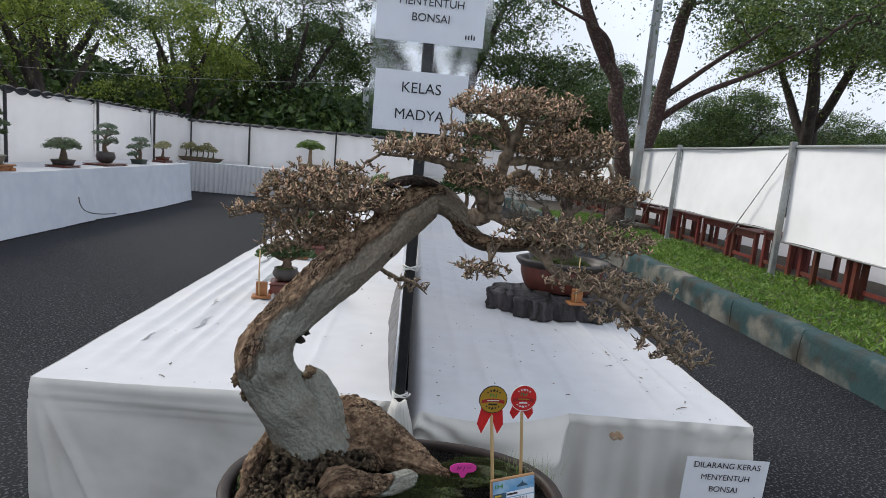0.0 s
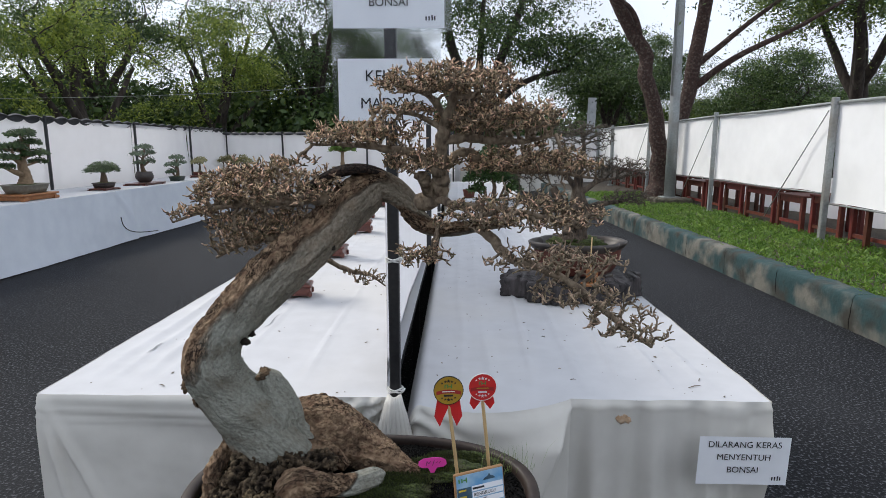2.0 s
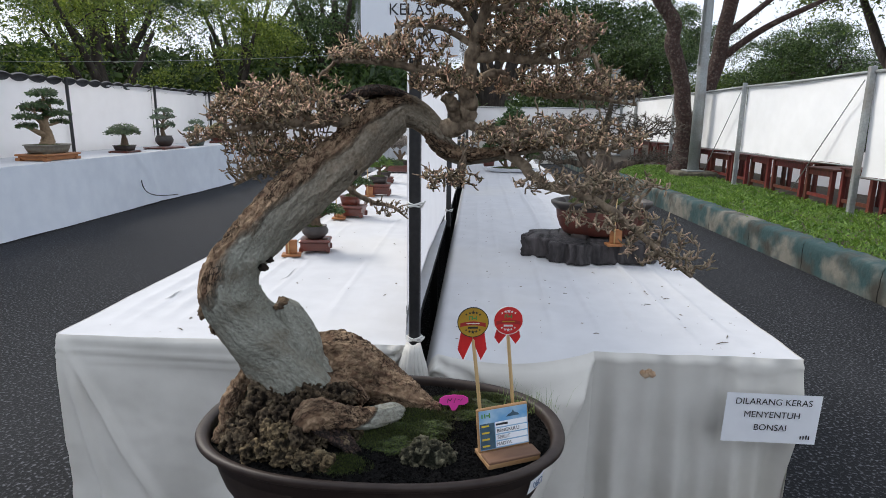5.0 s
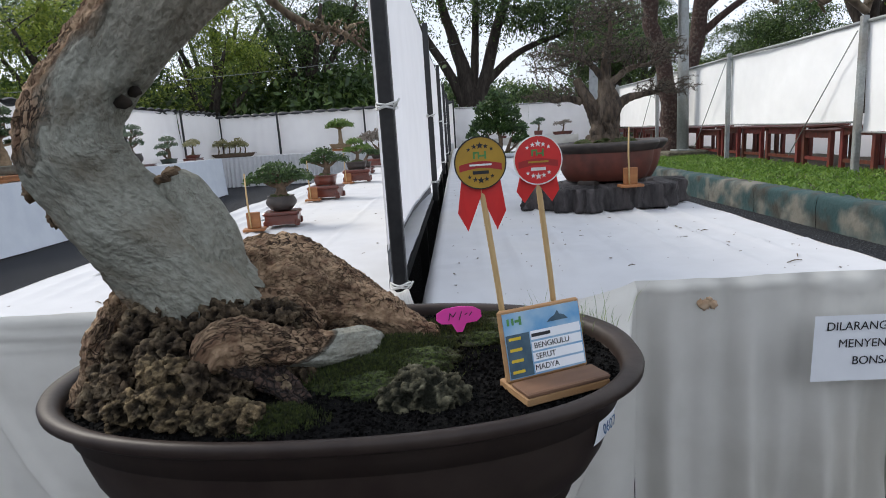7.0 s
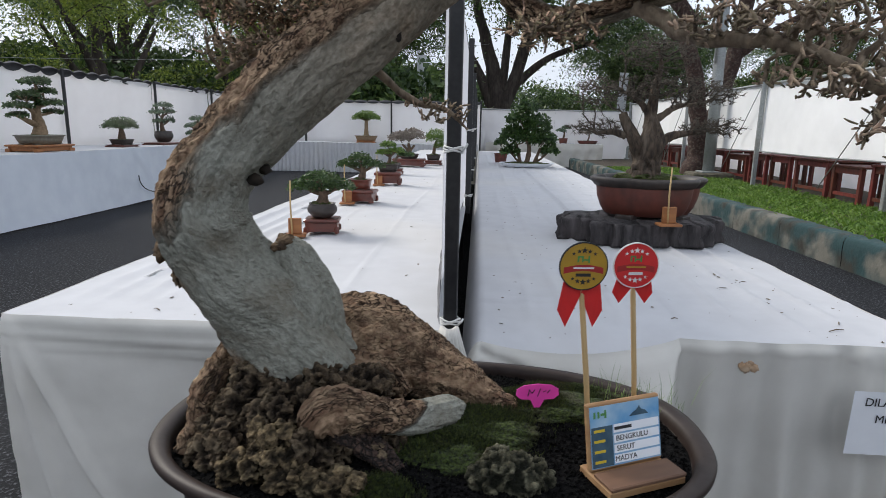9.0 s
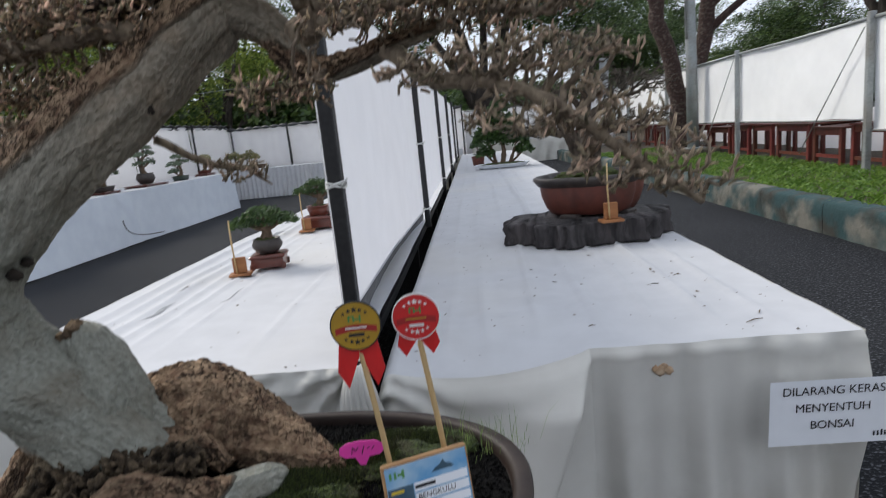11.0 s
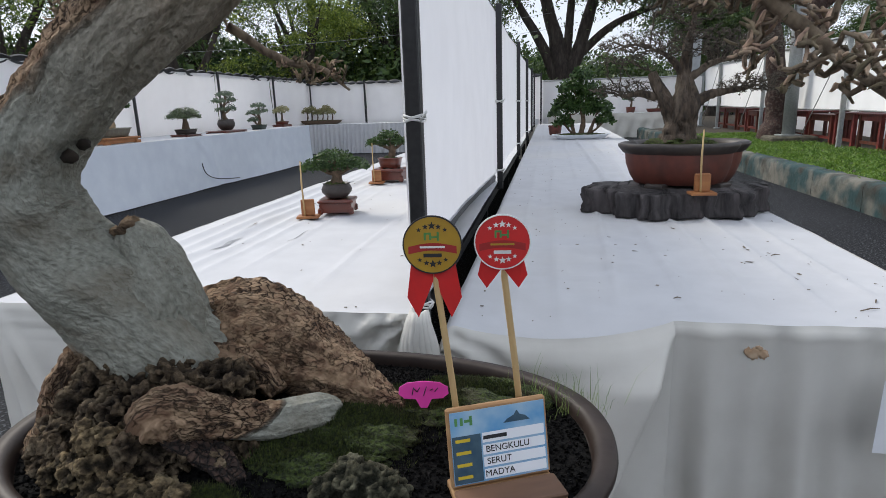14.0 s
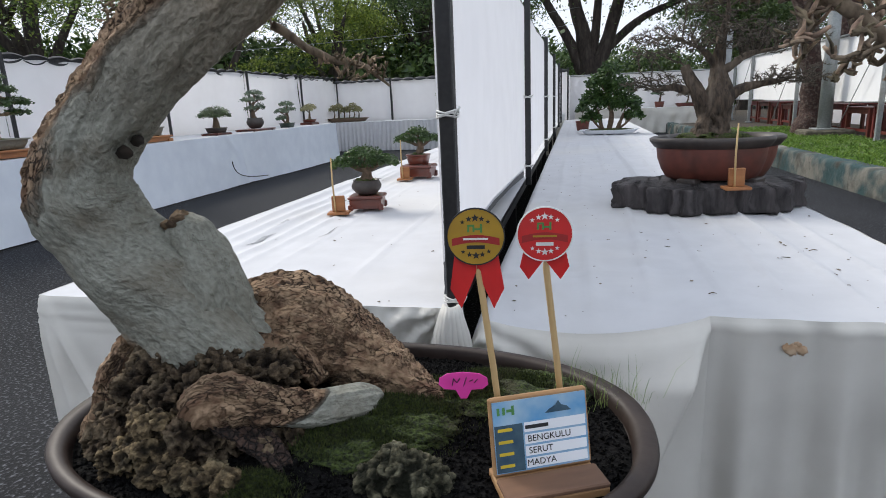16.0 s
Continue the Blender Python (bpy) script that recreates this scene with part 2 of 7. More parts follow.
def fused(geo, voxel, rough):
    """One skin over overlapping lumps, then roughened along its normals: billows with sharp crevices. Returns the mesh
    with a value that is low where shade is painted in.
    """
    tmp = new("tmp_lumps", geo.mesh("tmp_lumps"))
    md = tmp.modifiers.new("skin", "REMESH")
    md.mode, md.voxel_size = "VOXEL", voxel
    sm = tmp.modifiers.new("ease", "SMOOTH")
    sm.iterations = 3
    dg = bpy.context.evaluated_depsgraph_get()
    me = bpy.data.meshes.new_from_object(tmp.evaluated_get(dg), depsgraph=dg)
    bpy.data.objects.remove(tmp)
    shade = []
    count = len(me.vertices)
    co, nor = np.empty(count * 3, "f"), np.empty(count * 3, "f")
    me.vertices.foreach_get("co", co)
    me.vertices.foreach_get("normal", nor)
    out = []
    for p, q in zip(co.reshape(-1, 3), nor.reshape(-1, 3)):
        p, q = Vector(p), Vector(q)
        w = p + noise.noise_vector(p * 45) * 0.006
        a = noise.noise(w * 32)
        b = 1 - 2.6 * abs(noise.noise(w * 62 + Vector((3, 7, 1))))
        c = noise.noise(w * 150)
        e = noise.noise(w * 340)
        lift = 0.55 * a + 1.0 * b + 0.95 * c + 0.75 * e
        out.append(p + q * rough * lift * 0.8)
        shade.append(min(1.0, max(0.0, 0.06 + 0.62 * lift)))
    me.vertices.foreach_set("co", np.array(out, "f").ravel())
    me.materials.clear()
    me.attributes.new("crevice_shade", "FLOAT", "POINT").data.foreach_set("value", np.array(shade, "f"))
    me.polygons.foreach_set("use_smooth", [True] * len(me.polygons))
    me.update()
    return me


def lettering(name, text, size, m, mat, parent, label=""):
    cu = bpy.data.curves.new(name, "FONT")
    cu.body, cu.size, cu.align_x, cu.align_y, cu.extrude = text, size, "CENTER", "CENTER", 0.0002
    cu.offset = 0.0
    tmp = new("tmp_text", cu)
    me = bpy.data.meshes.new_from_object(tmp.evaluated_get(bpy.context.evaluated_depsgraph_get()))
    bpy.data.objects.remove(tmp)
    me.name = name
    me.materials.clear()
    me.materials.append(mat)
    ob = new(name, me)
    ob.parent = parent
    ob.matrix_basis = m
    return tagged(ob, label)


# ---------- branching growth ----------
def grow(roots, targets, step, reach, kill, rounds, rng, up=0.0, jitter=0.25):
    """Grows twigs from polylines of (x, y, z) towards target points. Returns places, parents and where the growth begins."""
    pos, par = [], []
    for line, link in roots:
        line = [Vector(p) for p in line]
        last = link
        for i, p in enumerate(line):
            if i:
                n_sub = max(1, int((p - line[i - 1]).length / step))
                for k in range(1, n_sub + 1):
                    pos.append(tuple(line[i - 1].lerp(p, k / n_sub)))
                    par.append(last)
                    last = len(pos) - 1
            else:
                pos.append(tuple(p))
                par.append(last)
                last = len(pos) - 1
    base = len(pos)
    tg = np.array(targets)
    near = np.full(len(tg), 1e9)
    who = np.zeros(len(tg), int)
    alive = np.ones(len(tg), bool)

    def meet(first):
        fresh = np.array(pos[first:])
        for s in range(0, len(fresh), 400):
            d = np.linalg.norm(tg[:, None] - fresh[None, s:s + 400], axis=2)
            k = d.argmin(1)
            dm = d[np.arange(len(tg)), k]
            better = dm < near
            near[better], who[better] = dm[better], first + s + k[better]

    meet(0)
    for _ in range(rounds):
        use = alive & (near < reach)
        if not use.any():
            break
        P = np.array(pos)
        pull = np.zeros_like(P)
        d = tg[use] - P[who[use]]
        np.add.at(pull, who[use], d / np.maximum(np.linalg.norm(d, axis=1), 1e-6)[:, None])
        act = np.unique(who[use])
        first = len(pos)
        v = pull[act]
        v /= np.maximum(np.linalg.norm(v, axis=1), 1e-6)[:, None]
        v += rng.normal(0, jitter, v.shape) + np.array([0, 0, up])
        v /= np.linalg.norm(v, axis=1)[:, None]
        for a, q in zip(act, P[act] + v * step):
            pos.append(tuple(q))
            par.append(int(a))
        meet(first)
        alive &= near > kill
    return np.array(pos), np.array(par), base


def thickness(par, tip, power=2.4, first=0):
    n = len(par)
    w = np.zeros(n)
    kids = np.zeros(n, int)
    for i in range(n):
        if par[i] >= 0:
            kids[par[i]] += 1
    for i in range(n - 1, -1, -1):
        if kids[i] == 0:
            w[i] += 1
        if par[i] >= 0:
            w[par[i]] += w[i]
    return tip * w ** (1 / power), kids


def sticks(geo, pos, par, rad, first, sides=4, cap_r=None):
    """Tapered bars from each grown point to its parent."""
    for i in range(first, len(pos)):
        if par[i] < 0:
            continue
        a, b = Vector(pos[par[i]]), Vector(pos[i])
        d = (b - a)
        if d.length < 1e-6:
            continue
        d.normalize()
        u = d.orthogonal().normalized()
        w = d.cross(u)
        ra = rad[i] * 1.08 if cap_r is None else min(rad[i] * 1.08, cap_r)
        rb = rad[i] * 0.95 if cap_r is None else min(rad[i], cap_r)
        vs = []
        for p, r in ((a - d * ra * 0.4, ra), (b, rb)):
            for k in range(sides):
                t = 2 * math.pi * k / sides
                vs.append(p + (u * math.cos(t) + w * math.sin(t)) * r)
        geo.add(vs, [(k, (k + 1) % sides, sides + (k + 1) % sides, sides + k) for k in range(sides)])
    return geo

# ---------- ground, kerb, verge ----------
g = Geo()
R = 420.0
g.grid(40, 40, lambda u, v: ((u - 0.5) * 2 * R * abs(2 * u - 1) ** 1.5, (v - 0.5) * 2 * R * abs(2 * v - 1) ** 1.5, 0.0))
ground = solid("ground", g, ASPHALT, "dark worn asphalt of the exhibition yard", "ground", kind="structure")


def kerb_x(y):
    return 3.74 - 0.034 * y


kerb = thing("kerb", "old concrete kerb with peeling teal and white paint", "kerb", kind="structure")
y = -6.0
n_block = 0
while y < 30:
    L = 1.15
    g = Geo()

    def face(u, v, y=y, L=L):
        yy = y + 0.004 + (L - 0.008) * v
        prof = [(0.0, 0.0), (0.0, 0.1), (0.0, 0.2), (0.005, 0.27), (0.02, 0.305), (0.06, 0.318), (0.14, 0.32), (0.22, 0.315), (0.22, 0.2)]
        k = u * (len(prof) - 1)
        i = min(int(k), len(prof) - 2)
        f = k - i
        px = prof[i][0] * (1 - f) + prof[i + 1][0] * f
        pz = prof[i][1] * (1 - f) + prof[i + 1][1] * f
        w = 0.012 * fbm(px * 3, yy, pz, 6.0)
        return (kerb_x(yy) + px + w, yy, pz + 0.6 * w * (pz > 0.05))
    g.grid(16, 24, face)
    part("kerb_block", g, KERB, kerb)
    y += L
    n_block += 1

g = Geo()
g.grid(24, 80, lambda u, v: (kerb_x(-6 + 36 * v) + 0.2 + u * 14, -6 + 36 * v, 0.27 + 0.025 * fbm(u * 14, v * 36, 0, 0.9)))
verge = solid("verge", g, SOIL, "earth bank behind the kerb", "verge", kind="structure")
rng = np.random.default_rng(5)
g = Geo()
for _ in range(26000):
    yy = 0.5 + 14.5 * rng.random() ** 1.1
    xx = kerb_x(yy) + 0.16 + 1.9 * rng.random()
    z0 = 0.275 + 0.025 * noise.noise(Vector((xx, yy, 0)))
    h = 0.025 + 0.045 * rng.random()
    a = rng.random() * 6.283
    w = 0.006 + 0.006 * rng.random()
    dx, dy = math.cos(a), math.sin(a)
    lean = 0.03 * rng.normal(), 0.03 * rng.normal()
    g.add([(xx - dx * w, yy - dy * w, z0), (xx + dx * w, yy + dy * w, z0), (xx + lean[0] * 0.5 + dx * w * 0.8, yy + lean[1] * 0.5 + dy * w * 0.8, z0 + h * 0.6),
           (xx + lean[0] * 1.4, yy + lean[1] * 1.4, z0 + h)], [(0, 1, 2), (0, 2, 3)])
solid("grass", g, GRASS, "short bright green grass on the verge", "grass", kind="stuff")

# ---------- main display table ----------
TL, TR, TOP, FAR = -1.225, 1.255, 0.75, 12.0
table = thing("display_table", "long double display table under draped white cloth", "table")
for side in (-1, 1):
    g = Geo()
    g.box((0.07 if side > 0 else TL + 0.06, 0.08, 0.68), (TR - 0.06 if side > 0 else -0.02, FAR - 0.05, 0.715))
    part("tabletop", g, BLACK, table, smooth=False)
    for yy in np.arange(0.2, FAR, 2.0):
        for xx in ((0.12, TR - 0.12) if side > 0 else (TL + 0.12, -0.08)):
            g = Geo()
            g.box((xx - 0.025, yy, 0), (xx + 0.025, yy + 0.05, 0.68))
            part("leg", g, BLACK, table, smooth=False)


def top_left(x, y):
    """Height of the cloth on the road-side half."""
    ridge = 0.0
    for c, wdt, h in ((-1.13, 0.022, 0.018), (-1.04, 0.018, 0.016), (-0.96, 0.024, 0.022), (-0.87, 0.016, 0.014), (-0.79, 0.014, 0.012), (-0.68, 0.012, 0.007), (-0.36, 0.010, 0.008)):
        cc = c + 0.03 * noise.noise(Vector((c * 9, y * 0.7, 0)))
        ridge += h * math.exp(-((x - cc) / wdt) ** 2) * (0.6 + 0.6 * noise.noise(Vector((y * 1.1, c * 5, 2))))
    ridge *= min(1.0, y / 0.5) ** 1.5
    return TOP + ridge + 0.006 * fbm(x, y, 1, 2.2, 3) + 0.002 * fbm(x, y, 4, 9, 2)


def top_right(x, y):
    ridge = 0.0
    for c, wdt, h in ((0.22, 0.014, 0.008), (0.34, 0.02, 0.014), (0.50, 0.014, 0.012), (0.66, 0.016, 0.020), (0.80, 0.012, 0.014), (0.95, 0.016, 0.020), (1.10, 0.013, 0.016)):
        cc = c + 0.04 * noise.noise(Vector((c * 9, y * 0.8, 3)))
        ridge += 1.35 * h * math.exp(-((x - cc) / wdt) ** 2) * (0.5 + 0.7 * noise.noise(Vector((y * 0.9, c * 5, 2))))
    ridge *= min(1.0, y / 0.4)
    drop = -0.10 * max(0.0, 1 - (x - 0.035) / 0.05) ** 2
    cross = 0.006 * math.exp(-((y - 0.32 - 0.06 * x + 0.015 * math.sin(9 * x)) / 0.012) ** 2)
    sag = -0.05 * math.exp(-y / 0.10) * math.sin(math.pi * x / 0.59) ** 0.8 if 0 < x < 0.59 else 0.0
    return TOP + ridge + drop + cross + sag + 0.006 * fbm(x, y, 7, 2.2, 3) + 0.002 * fbm(x, y, 9, 9, 2)


def steps_from_front(v, far):
    return far * v ** 2.2


g = Geo()
g.grid(90, 170, lambda u, v: (TL + (-0.012 - TL) * u, steps_from_front(v, FAR), top_left(TL + (-0.012 - TL) * u, steps_from_front(v, FAR))))
part("cloth_top_left", g, CLOTH, table, "white plastic-coated cloth with long raised creases")
g = Geo()
g.grid(90, 170, lambda u, v: (0.03 + (TR - 0.03) * u, steps_from_front(v, FAR), top_right(0.03 + (TR - 0.03) * u, steps_from_front(v, FAR))))
part("cloth_top_right", g, CLOTH, table, "white cloth with dirt specks and soft creases")


def front_left(u, v):
    """The hanging front on the road-side half: a doubled hem, then soft folds drawn to the tied post."""
    x = TL + (0.0 - TL) * u
    down = 0.74 * v
    z = top_left(x, 0.0) - down
    hem = 0.006 * math.exp(-((down - 0.045 - 0.02 * math.sin(3 * u)) / 0.008) ** 2) + 0.004 * math.exp(-((down - 0.075 - 0.02 * math.sin(3 * u)) / 0.006) ** 2)
    pull = max(0.0, (x + 0.35) / 0.35)
    knot = 0.012 * pull * math.sin((x + down * 0.6) * 95) * math.exp(-down / 0.16)
    diag = 0.026 * math.exp(-((x - TL - 0.02 - 0.24 * down) / 0.022) ** 2) * min(1, down / 0.2) + 0.020 * math.exp(-((x - TL - 0.02 - 0.55 * down) / 0.016) ** 2) * min(1, down / 0.2)
    fan = math.atan2(x, down + 0.02)
    knot += 0.021 * math.sin(fan * 15 + 2 * noise.noise(Vector((x * 9, down * 9, 0)))) * math.exp(-math.hypot(x, down) / 0.24) * min(1.0, math.hypot(x, down) / 0.03)
    fold = diag + 0.040 * v * math.sin(x * 11 + 1.5 * noise.noise(Vector((x * 2, v * 2, 1)))) + 0.012 * v * fbm(x, v, 3, 5, 3)
    drapes = 0.015 * math.sin((x * 4.0 + z * 9.0) * 2) * math.exp(-((down - 0.1) / 0.09) ** 2)
    edge = min(1.0, down / 0.015)
    return (x, -edge * (hem + knot + fold + drapes * 0.5 + 0.012) - 0.05 * v, z)


def front_mid(u, v):
    """Between the tied post and the box corner the cloth hangs in a swag."""
    x = 0.03 + 0.56 * u
    sag = 0.055 * math.sin(math.pi * min(1.0, u * 1.02)) ** 0.8
    down = 0.74 * v
    bulge = 0.02 * math.exp(-((down - sag) / 0.03) ** 2)
    pull = max(0.0, 1 - x / 0.14)
    knot = 0.014 * pull * math.sin((x - down * 0.25) * 120) * (0.4 + 0.6 * math.exp(-down / 0.2))
    fan = math.atan2(x, down + 0.02)
    knot += 0.021 * math.sin(fan * 15 + 2 * noise.noise(Vector((x * 9, down * 9, 0)))) * math.exp(-math.hypot(x, down) / 0.24) * min(1.0, math.hypot(x, down) / 0.03)
    off = x - 0.585 + 0.42 * down
    diag = 0.11 * math.exp(-(off / (0.14 if off < 0 else 0.016)) ** 2) * min(1, down / 0.10)
    fold = 0.032 * v * math.sin(x * 24 + 3 * v) + 0.016 * v * fbm(x, v, 8, 6, 3)
    e = min(1.0, down / 0.02)
    slope = 0.075 * min(1.0, down / 0.5) * math.sin(math.pi * min(1.0, 0.15 + 0.85 * u)) ** 0.5
    return (x, e * (-0.012 - bulge * 0.5 - knot - diag - fold * v - slope), top_right(x, 0.0) - down)


def front_right(u, v):
    x = 0.59 + (TR - 0.59) * u
    down = 0.74 * v
    fold = 0.020 * (0.25 + v) * math.sin(x * 30 + 2.2 * noise.noise(Vector((x * 3, v, 5)))) + 0.013 * (0.35 + v) * math.sin(x * 67 + 3.0 * noise.noise(Vector((x * 5, v * 0.7, 8)))) + 0.012 * v * fbm(x, v * 0.4, 11, 6, 3)
    corner = 0.03 * max(0.0, 1 - (TR - x) / 0.10) * min(1, down / 0.1) * math.sin(down * 9)
    top_sag = 0.016 * math.sin(math.pi * max(0.0, (x - 0.98) / 0.27)) if x > 0.98 else 0.0
    hem = 0.003 * math.exp(-((down - 0.02 - top_sag * 1.5) / 0.006) ** 2)
    e = min(1.0, down / 0.02)
    return (x, e * (-0.012 - fold - corner - hem), top_right(x, 0.0) - down)


for nm, fn, nx in (("skirt_left", front_left, 150), ("skirt_middle", front_mid, 110), ("skirt_right", front_right, 100)):
    g = Geo()
    g.grid(nx, 70, fn)
    part(nm, g, SKIRT, table, "creamy white hanging cloth with folds")
for nm, xx, s in (("side_skirt_left", TL, -1), ("side_skirt_right", TR, 1)):
    g = Geo()
    g.grid(160, 16, lambda u, v, xx=xx, s=s: (xx + s * (0.004 + 0.02 * v * math.sin(u * 160) + 0.02 * v * fbm(u * 12, v, 2, 2, 2)), FAR * u, (top_left(TL, FAR * u) if s < 0 else top_right(TR, FAR * u)) - 0.735 * v))
    part(nm, g, SKIRT, table)
g = Geo()
g.grid(60, 10, lambda u, v: (TL + (TR - TL) * u, FAR + 0.01 * math.sin(u * 90) * v, TOP - 0.735 * v))
part("back_skirt", g, SKIRT, table)

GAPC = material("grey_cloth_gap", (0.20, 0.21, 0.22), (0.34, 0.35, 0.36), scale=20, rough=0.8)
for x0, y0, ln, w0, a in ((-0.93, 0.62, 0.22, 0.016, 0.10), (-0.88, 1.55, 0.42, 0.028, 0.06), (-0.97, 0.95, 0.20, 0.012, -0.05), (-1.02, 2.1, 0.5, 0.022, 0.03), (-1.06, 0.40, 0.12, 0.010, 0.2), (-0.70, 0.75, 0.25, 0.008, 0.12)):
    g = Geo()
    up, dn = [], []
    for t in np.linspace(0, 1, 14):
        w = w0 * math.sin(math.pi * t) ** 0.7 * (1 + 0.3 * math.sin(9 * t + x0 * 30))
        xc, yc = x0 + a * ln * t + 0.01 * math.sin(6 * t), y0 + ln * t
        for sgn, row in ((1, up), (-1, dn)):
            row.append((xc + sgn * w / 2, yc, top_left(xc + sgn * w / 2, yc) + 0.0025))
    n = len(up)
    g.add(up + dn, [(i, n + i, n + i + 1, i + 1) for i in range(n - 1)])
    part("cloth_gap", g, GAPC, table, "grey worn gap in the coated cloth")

# fabric divider down the middle of the table, on black posts
DIV_TOP = 1.80
POST_Y = [0.03, 2.52, 5.0, 7.5, 10.0, 11.9]
divider = thing("table_divider", "white fabric screen stretched between black square posts along the table", "screen")
for i, yy in enumerate(POST_Y):
    g = Geo()
    g.box((-0.018, yy - 0.018, 0.70), (0.018, yy + 0.018, 2.16 if i == 0 else DIV_TOP + 0.03), bevel=0.003)
    part("post", g, BLACK, divider, "black painted square post", smooth=False)
def foot(u, a):
    """Height of the fabric's lower edge along a bay that begins at a."""
    return 0.80 + 0.012 * math.sin(math.pi * u) + (0.06 * (1 - u) if a < 1 else 0.0)


for a, b in zip(POST_Y[:-1], POST_Y[1:]):
    g = Geo()
    g.grid(40, 24, lambda u, v, a=a, b=b: (-0.026 + 0.008 * math.sin(math.pi * u) * fbm(u * 3, v * 2, a, 1.2, 3), a + (b - a) * u,
                                           foot(u, a) + (DIV_TOP - foot(u, a) - 0.02 * math.sin(math.pi * u)) * v))
    part("fabric_panel", g, PANEL, divider)
    g = Geo()
    g.tube([(-0.026, a, DIV_TOP), (-0.026, (a + b) / 2, DIV_TOP - 0.018), (-0.026, b, DIV_TOP)], 0.004, 6)
    part("top_cord", g, TARP, divider)
WIRE = material("white_cord", (0.72, 0.72, 0.70), rough=0.7)
for i, yy in enumerate(POST_Y[:4]):
    for zz in ((1.215, 0.765) if i == 0 else (1.25, 0.82)):
        g = Geo()
        for k in range(3):
            a0 = 0.5 * k
            g.tube([(0.026 * math.cos(a0 + t), yy + 0.026 * math.sin(a0 + t), zz + 0.005 * k + 0.003 * math.sin(3 * t)) for t in np.linspace(0, 6.28, 13)], 0.0028, 5)
        g.tube([(0.02, yy - 0.025, zz), (0.03, yy - 0.035, zz + 0.012), (0.035, yy - 0.03, zz + 0.02)], 0.003, 5)
        part("cord_tie", g, WIRE, divider, "white cord tied round the post")
# dark flap that hangs under the screen
g = Geo()
g.grid(40, 8, lambda u, v: (-0.030 - 0.060 * (1 - v) * math.sin(math.pi * u) ** 0.8 - 0.006 * noise.noise(Vector((u * 14, v * 3, 3))), 0.05 + 2.46 * u, 0.742 + (foot(u, 0.03) + 0.012 - 0.742) * v))
part("lower_flap", g, material("grey_flap", (0.10, 0.10, 0.105), (0.17, 0.17, 0.175), scale=16, rough=0.8), divider, "dark grey flap under the fabric")
# gathered cloth at the foot of the first post
for k in range(9):
    g = Geo()
    a = math.pi * (0.1 + 0.8 * k / 8) + math.pi
    c, s = math.cos(a), math.sin(a)
    g.tube([(0.018 * c, 0.02 + 0.03 * s - 0.02, 0.765), (0.024 * c, -0.02 + 0.02 * s, 0.74), (0.035 * c, -0.022 + 0.028 * s, 0.70), (0.06 * c, -0.02 + 0.02 * s, 0.60), (0.085 * c, -0.012 + 0.01 * s, 0.45)],
           [0.007, 0.010, 0.012, 0.011, 0.006], 7)
    part("cloth_fold", g, SKIRT, table, "cloth bunched and tied at the post foot")

# ---------- fabric fences round the yard ----------
FW, FN, FE = -6.6, 15.6, 5.28


def scallops(g, a, b, z, n, deep=0.10):
    """Black tarpaulin edge hung in shallow loops from a to b."""
    a, b = Vector((*a, z)), Vector((*b, z))
    d = (b - a)
    side = Vector((-d.y, d.x, 0)).normalized() * 0.025
    rows = []
    for i in range(n * 8 + 1):
        t = i / 8
        low = deep * (0.35 + 0.65 * abs(math.sin(math.pi * t)) ** 0.7) * (0.8 + 0.35 * noise.noise(Vector((t * 0.9, z, 2))))
        p = a + d * (i / (n * 8))
        hump = 0.03 * abs(math.sin(math.pi * t))
        rows.append([p + Vector((0, 0, hump)) - side, p + Vector((0, 0, hump * 1.2 + 0.015)), p - Vector((0, 0, low * 0.5)) + side * 1.6, p - Vector((0, 0, low)) + side])
    vs = [q for r in rows for q in r]
    fs = [(i * 4 + k, i * 4 + k + 1, i * 4 + k + 5, i * 4 + k + 4) for i in range(n * 8) for k in range(3)]
    g.add(vs, fs)


west = thing("wall_west", "white fabric fence on dark posts with black scalloped tarpaulin edge", "fence", kind="structure")
wp = [-4.0, -0.2, 4.9, 7.87, 10.6, 13.2, FN]
for a, b in zip(wp[:-1], wp[1:]):
    g = Geo()
    g.grid(36, 16, lambda u, v, a=a, b=b: (FW + 0.05 * fbm(u * 3, v, a, 1.0, 3), a + (b - a) * u, 0.02 + v * (2.0 - 0.02 * math.sin(math.pi * u))))
    part("fabric_panel", g, SHEET, west)
    g = Geo()
    scallops(g, (FW + 0.04, a), (FW + 0.04, b), 2.02, max(3, int((b - a) / 0.33)))
    part("black_edge", g, TARP, west)
for yy in wp:
    g = Geo()
    g.box((FW + 0.07, yy - 0.022, 0), (FW + 0.11, yy + 0.022, 2.06), bevel=0.005)
    part("post", g, BLACK, west, smooth=False)

north = thing("wall_north", "white fabric fence closing the end of the yard", "fence", kind="structure")
npx = [FW, -4.85, -2.4, 0.1]
for a, b in zip(npx[:-1], npx[1:]):
    g = Geo()
    g.grid(36, 16, lambda u, v, a=a, b=b: (a + (b - a) * u, FN + 0.05 * fbm(u * 3, v, a, 1.0, 3), 0.02 + v * (1.9 - 0.02 * math.sin(math.pi * u))))
    part("fabric_panel", g, SHEET, north)
    g = Geo()
    scallops(g, (b, FN - 0.04), (a, FN - 0.04), 1.92, 7, 0.06)
    part("black_edge", g, TARP, north)
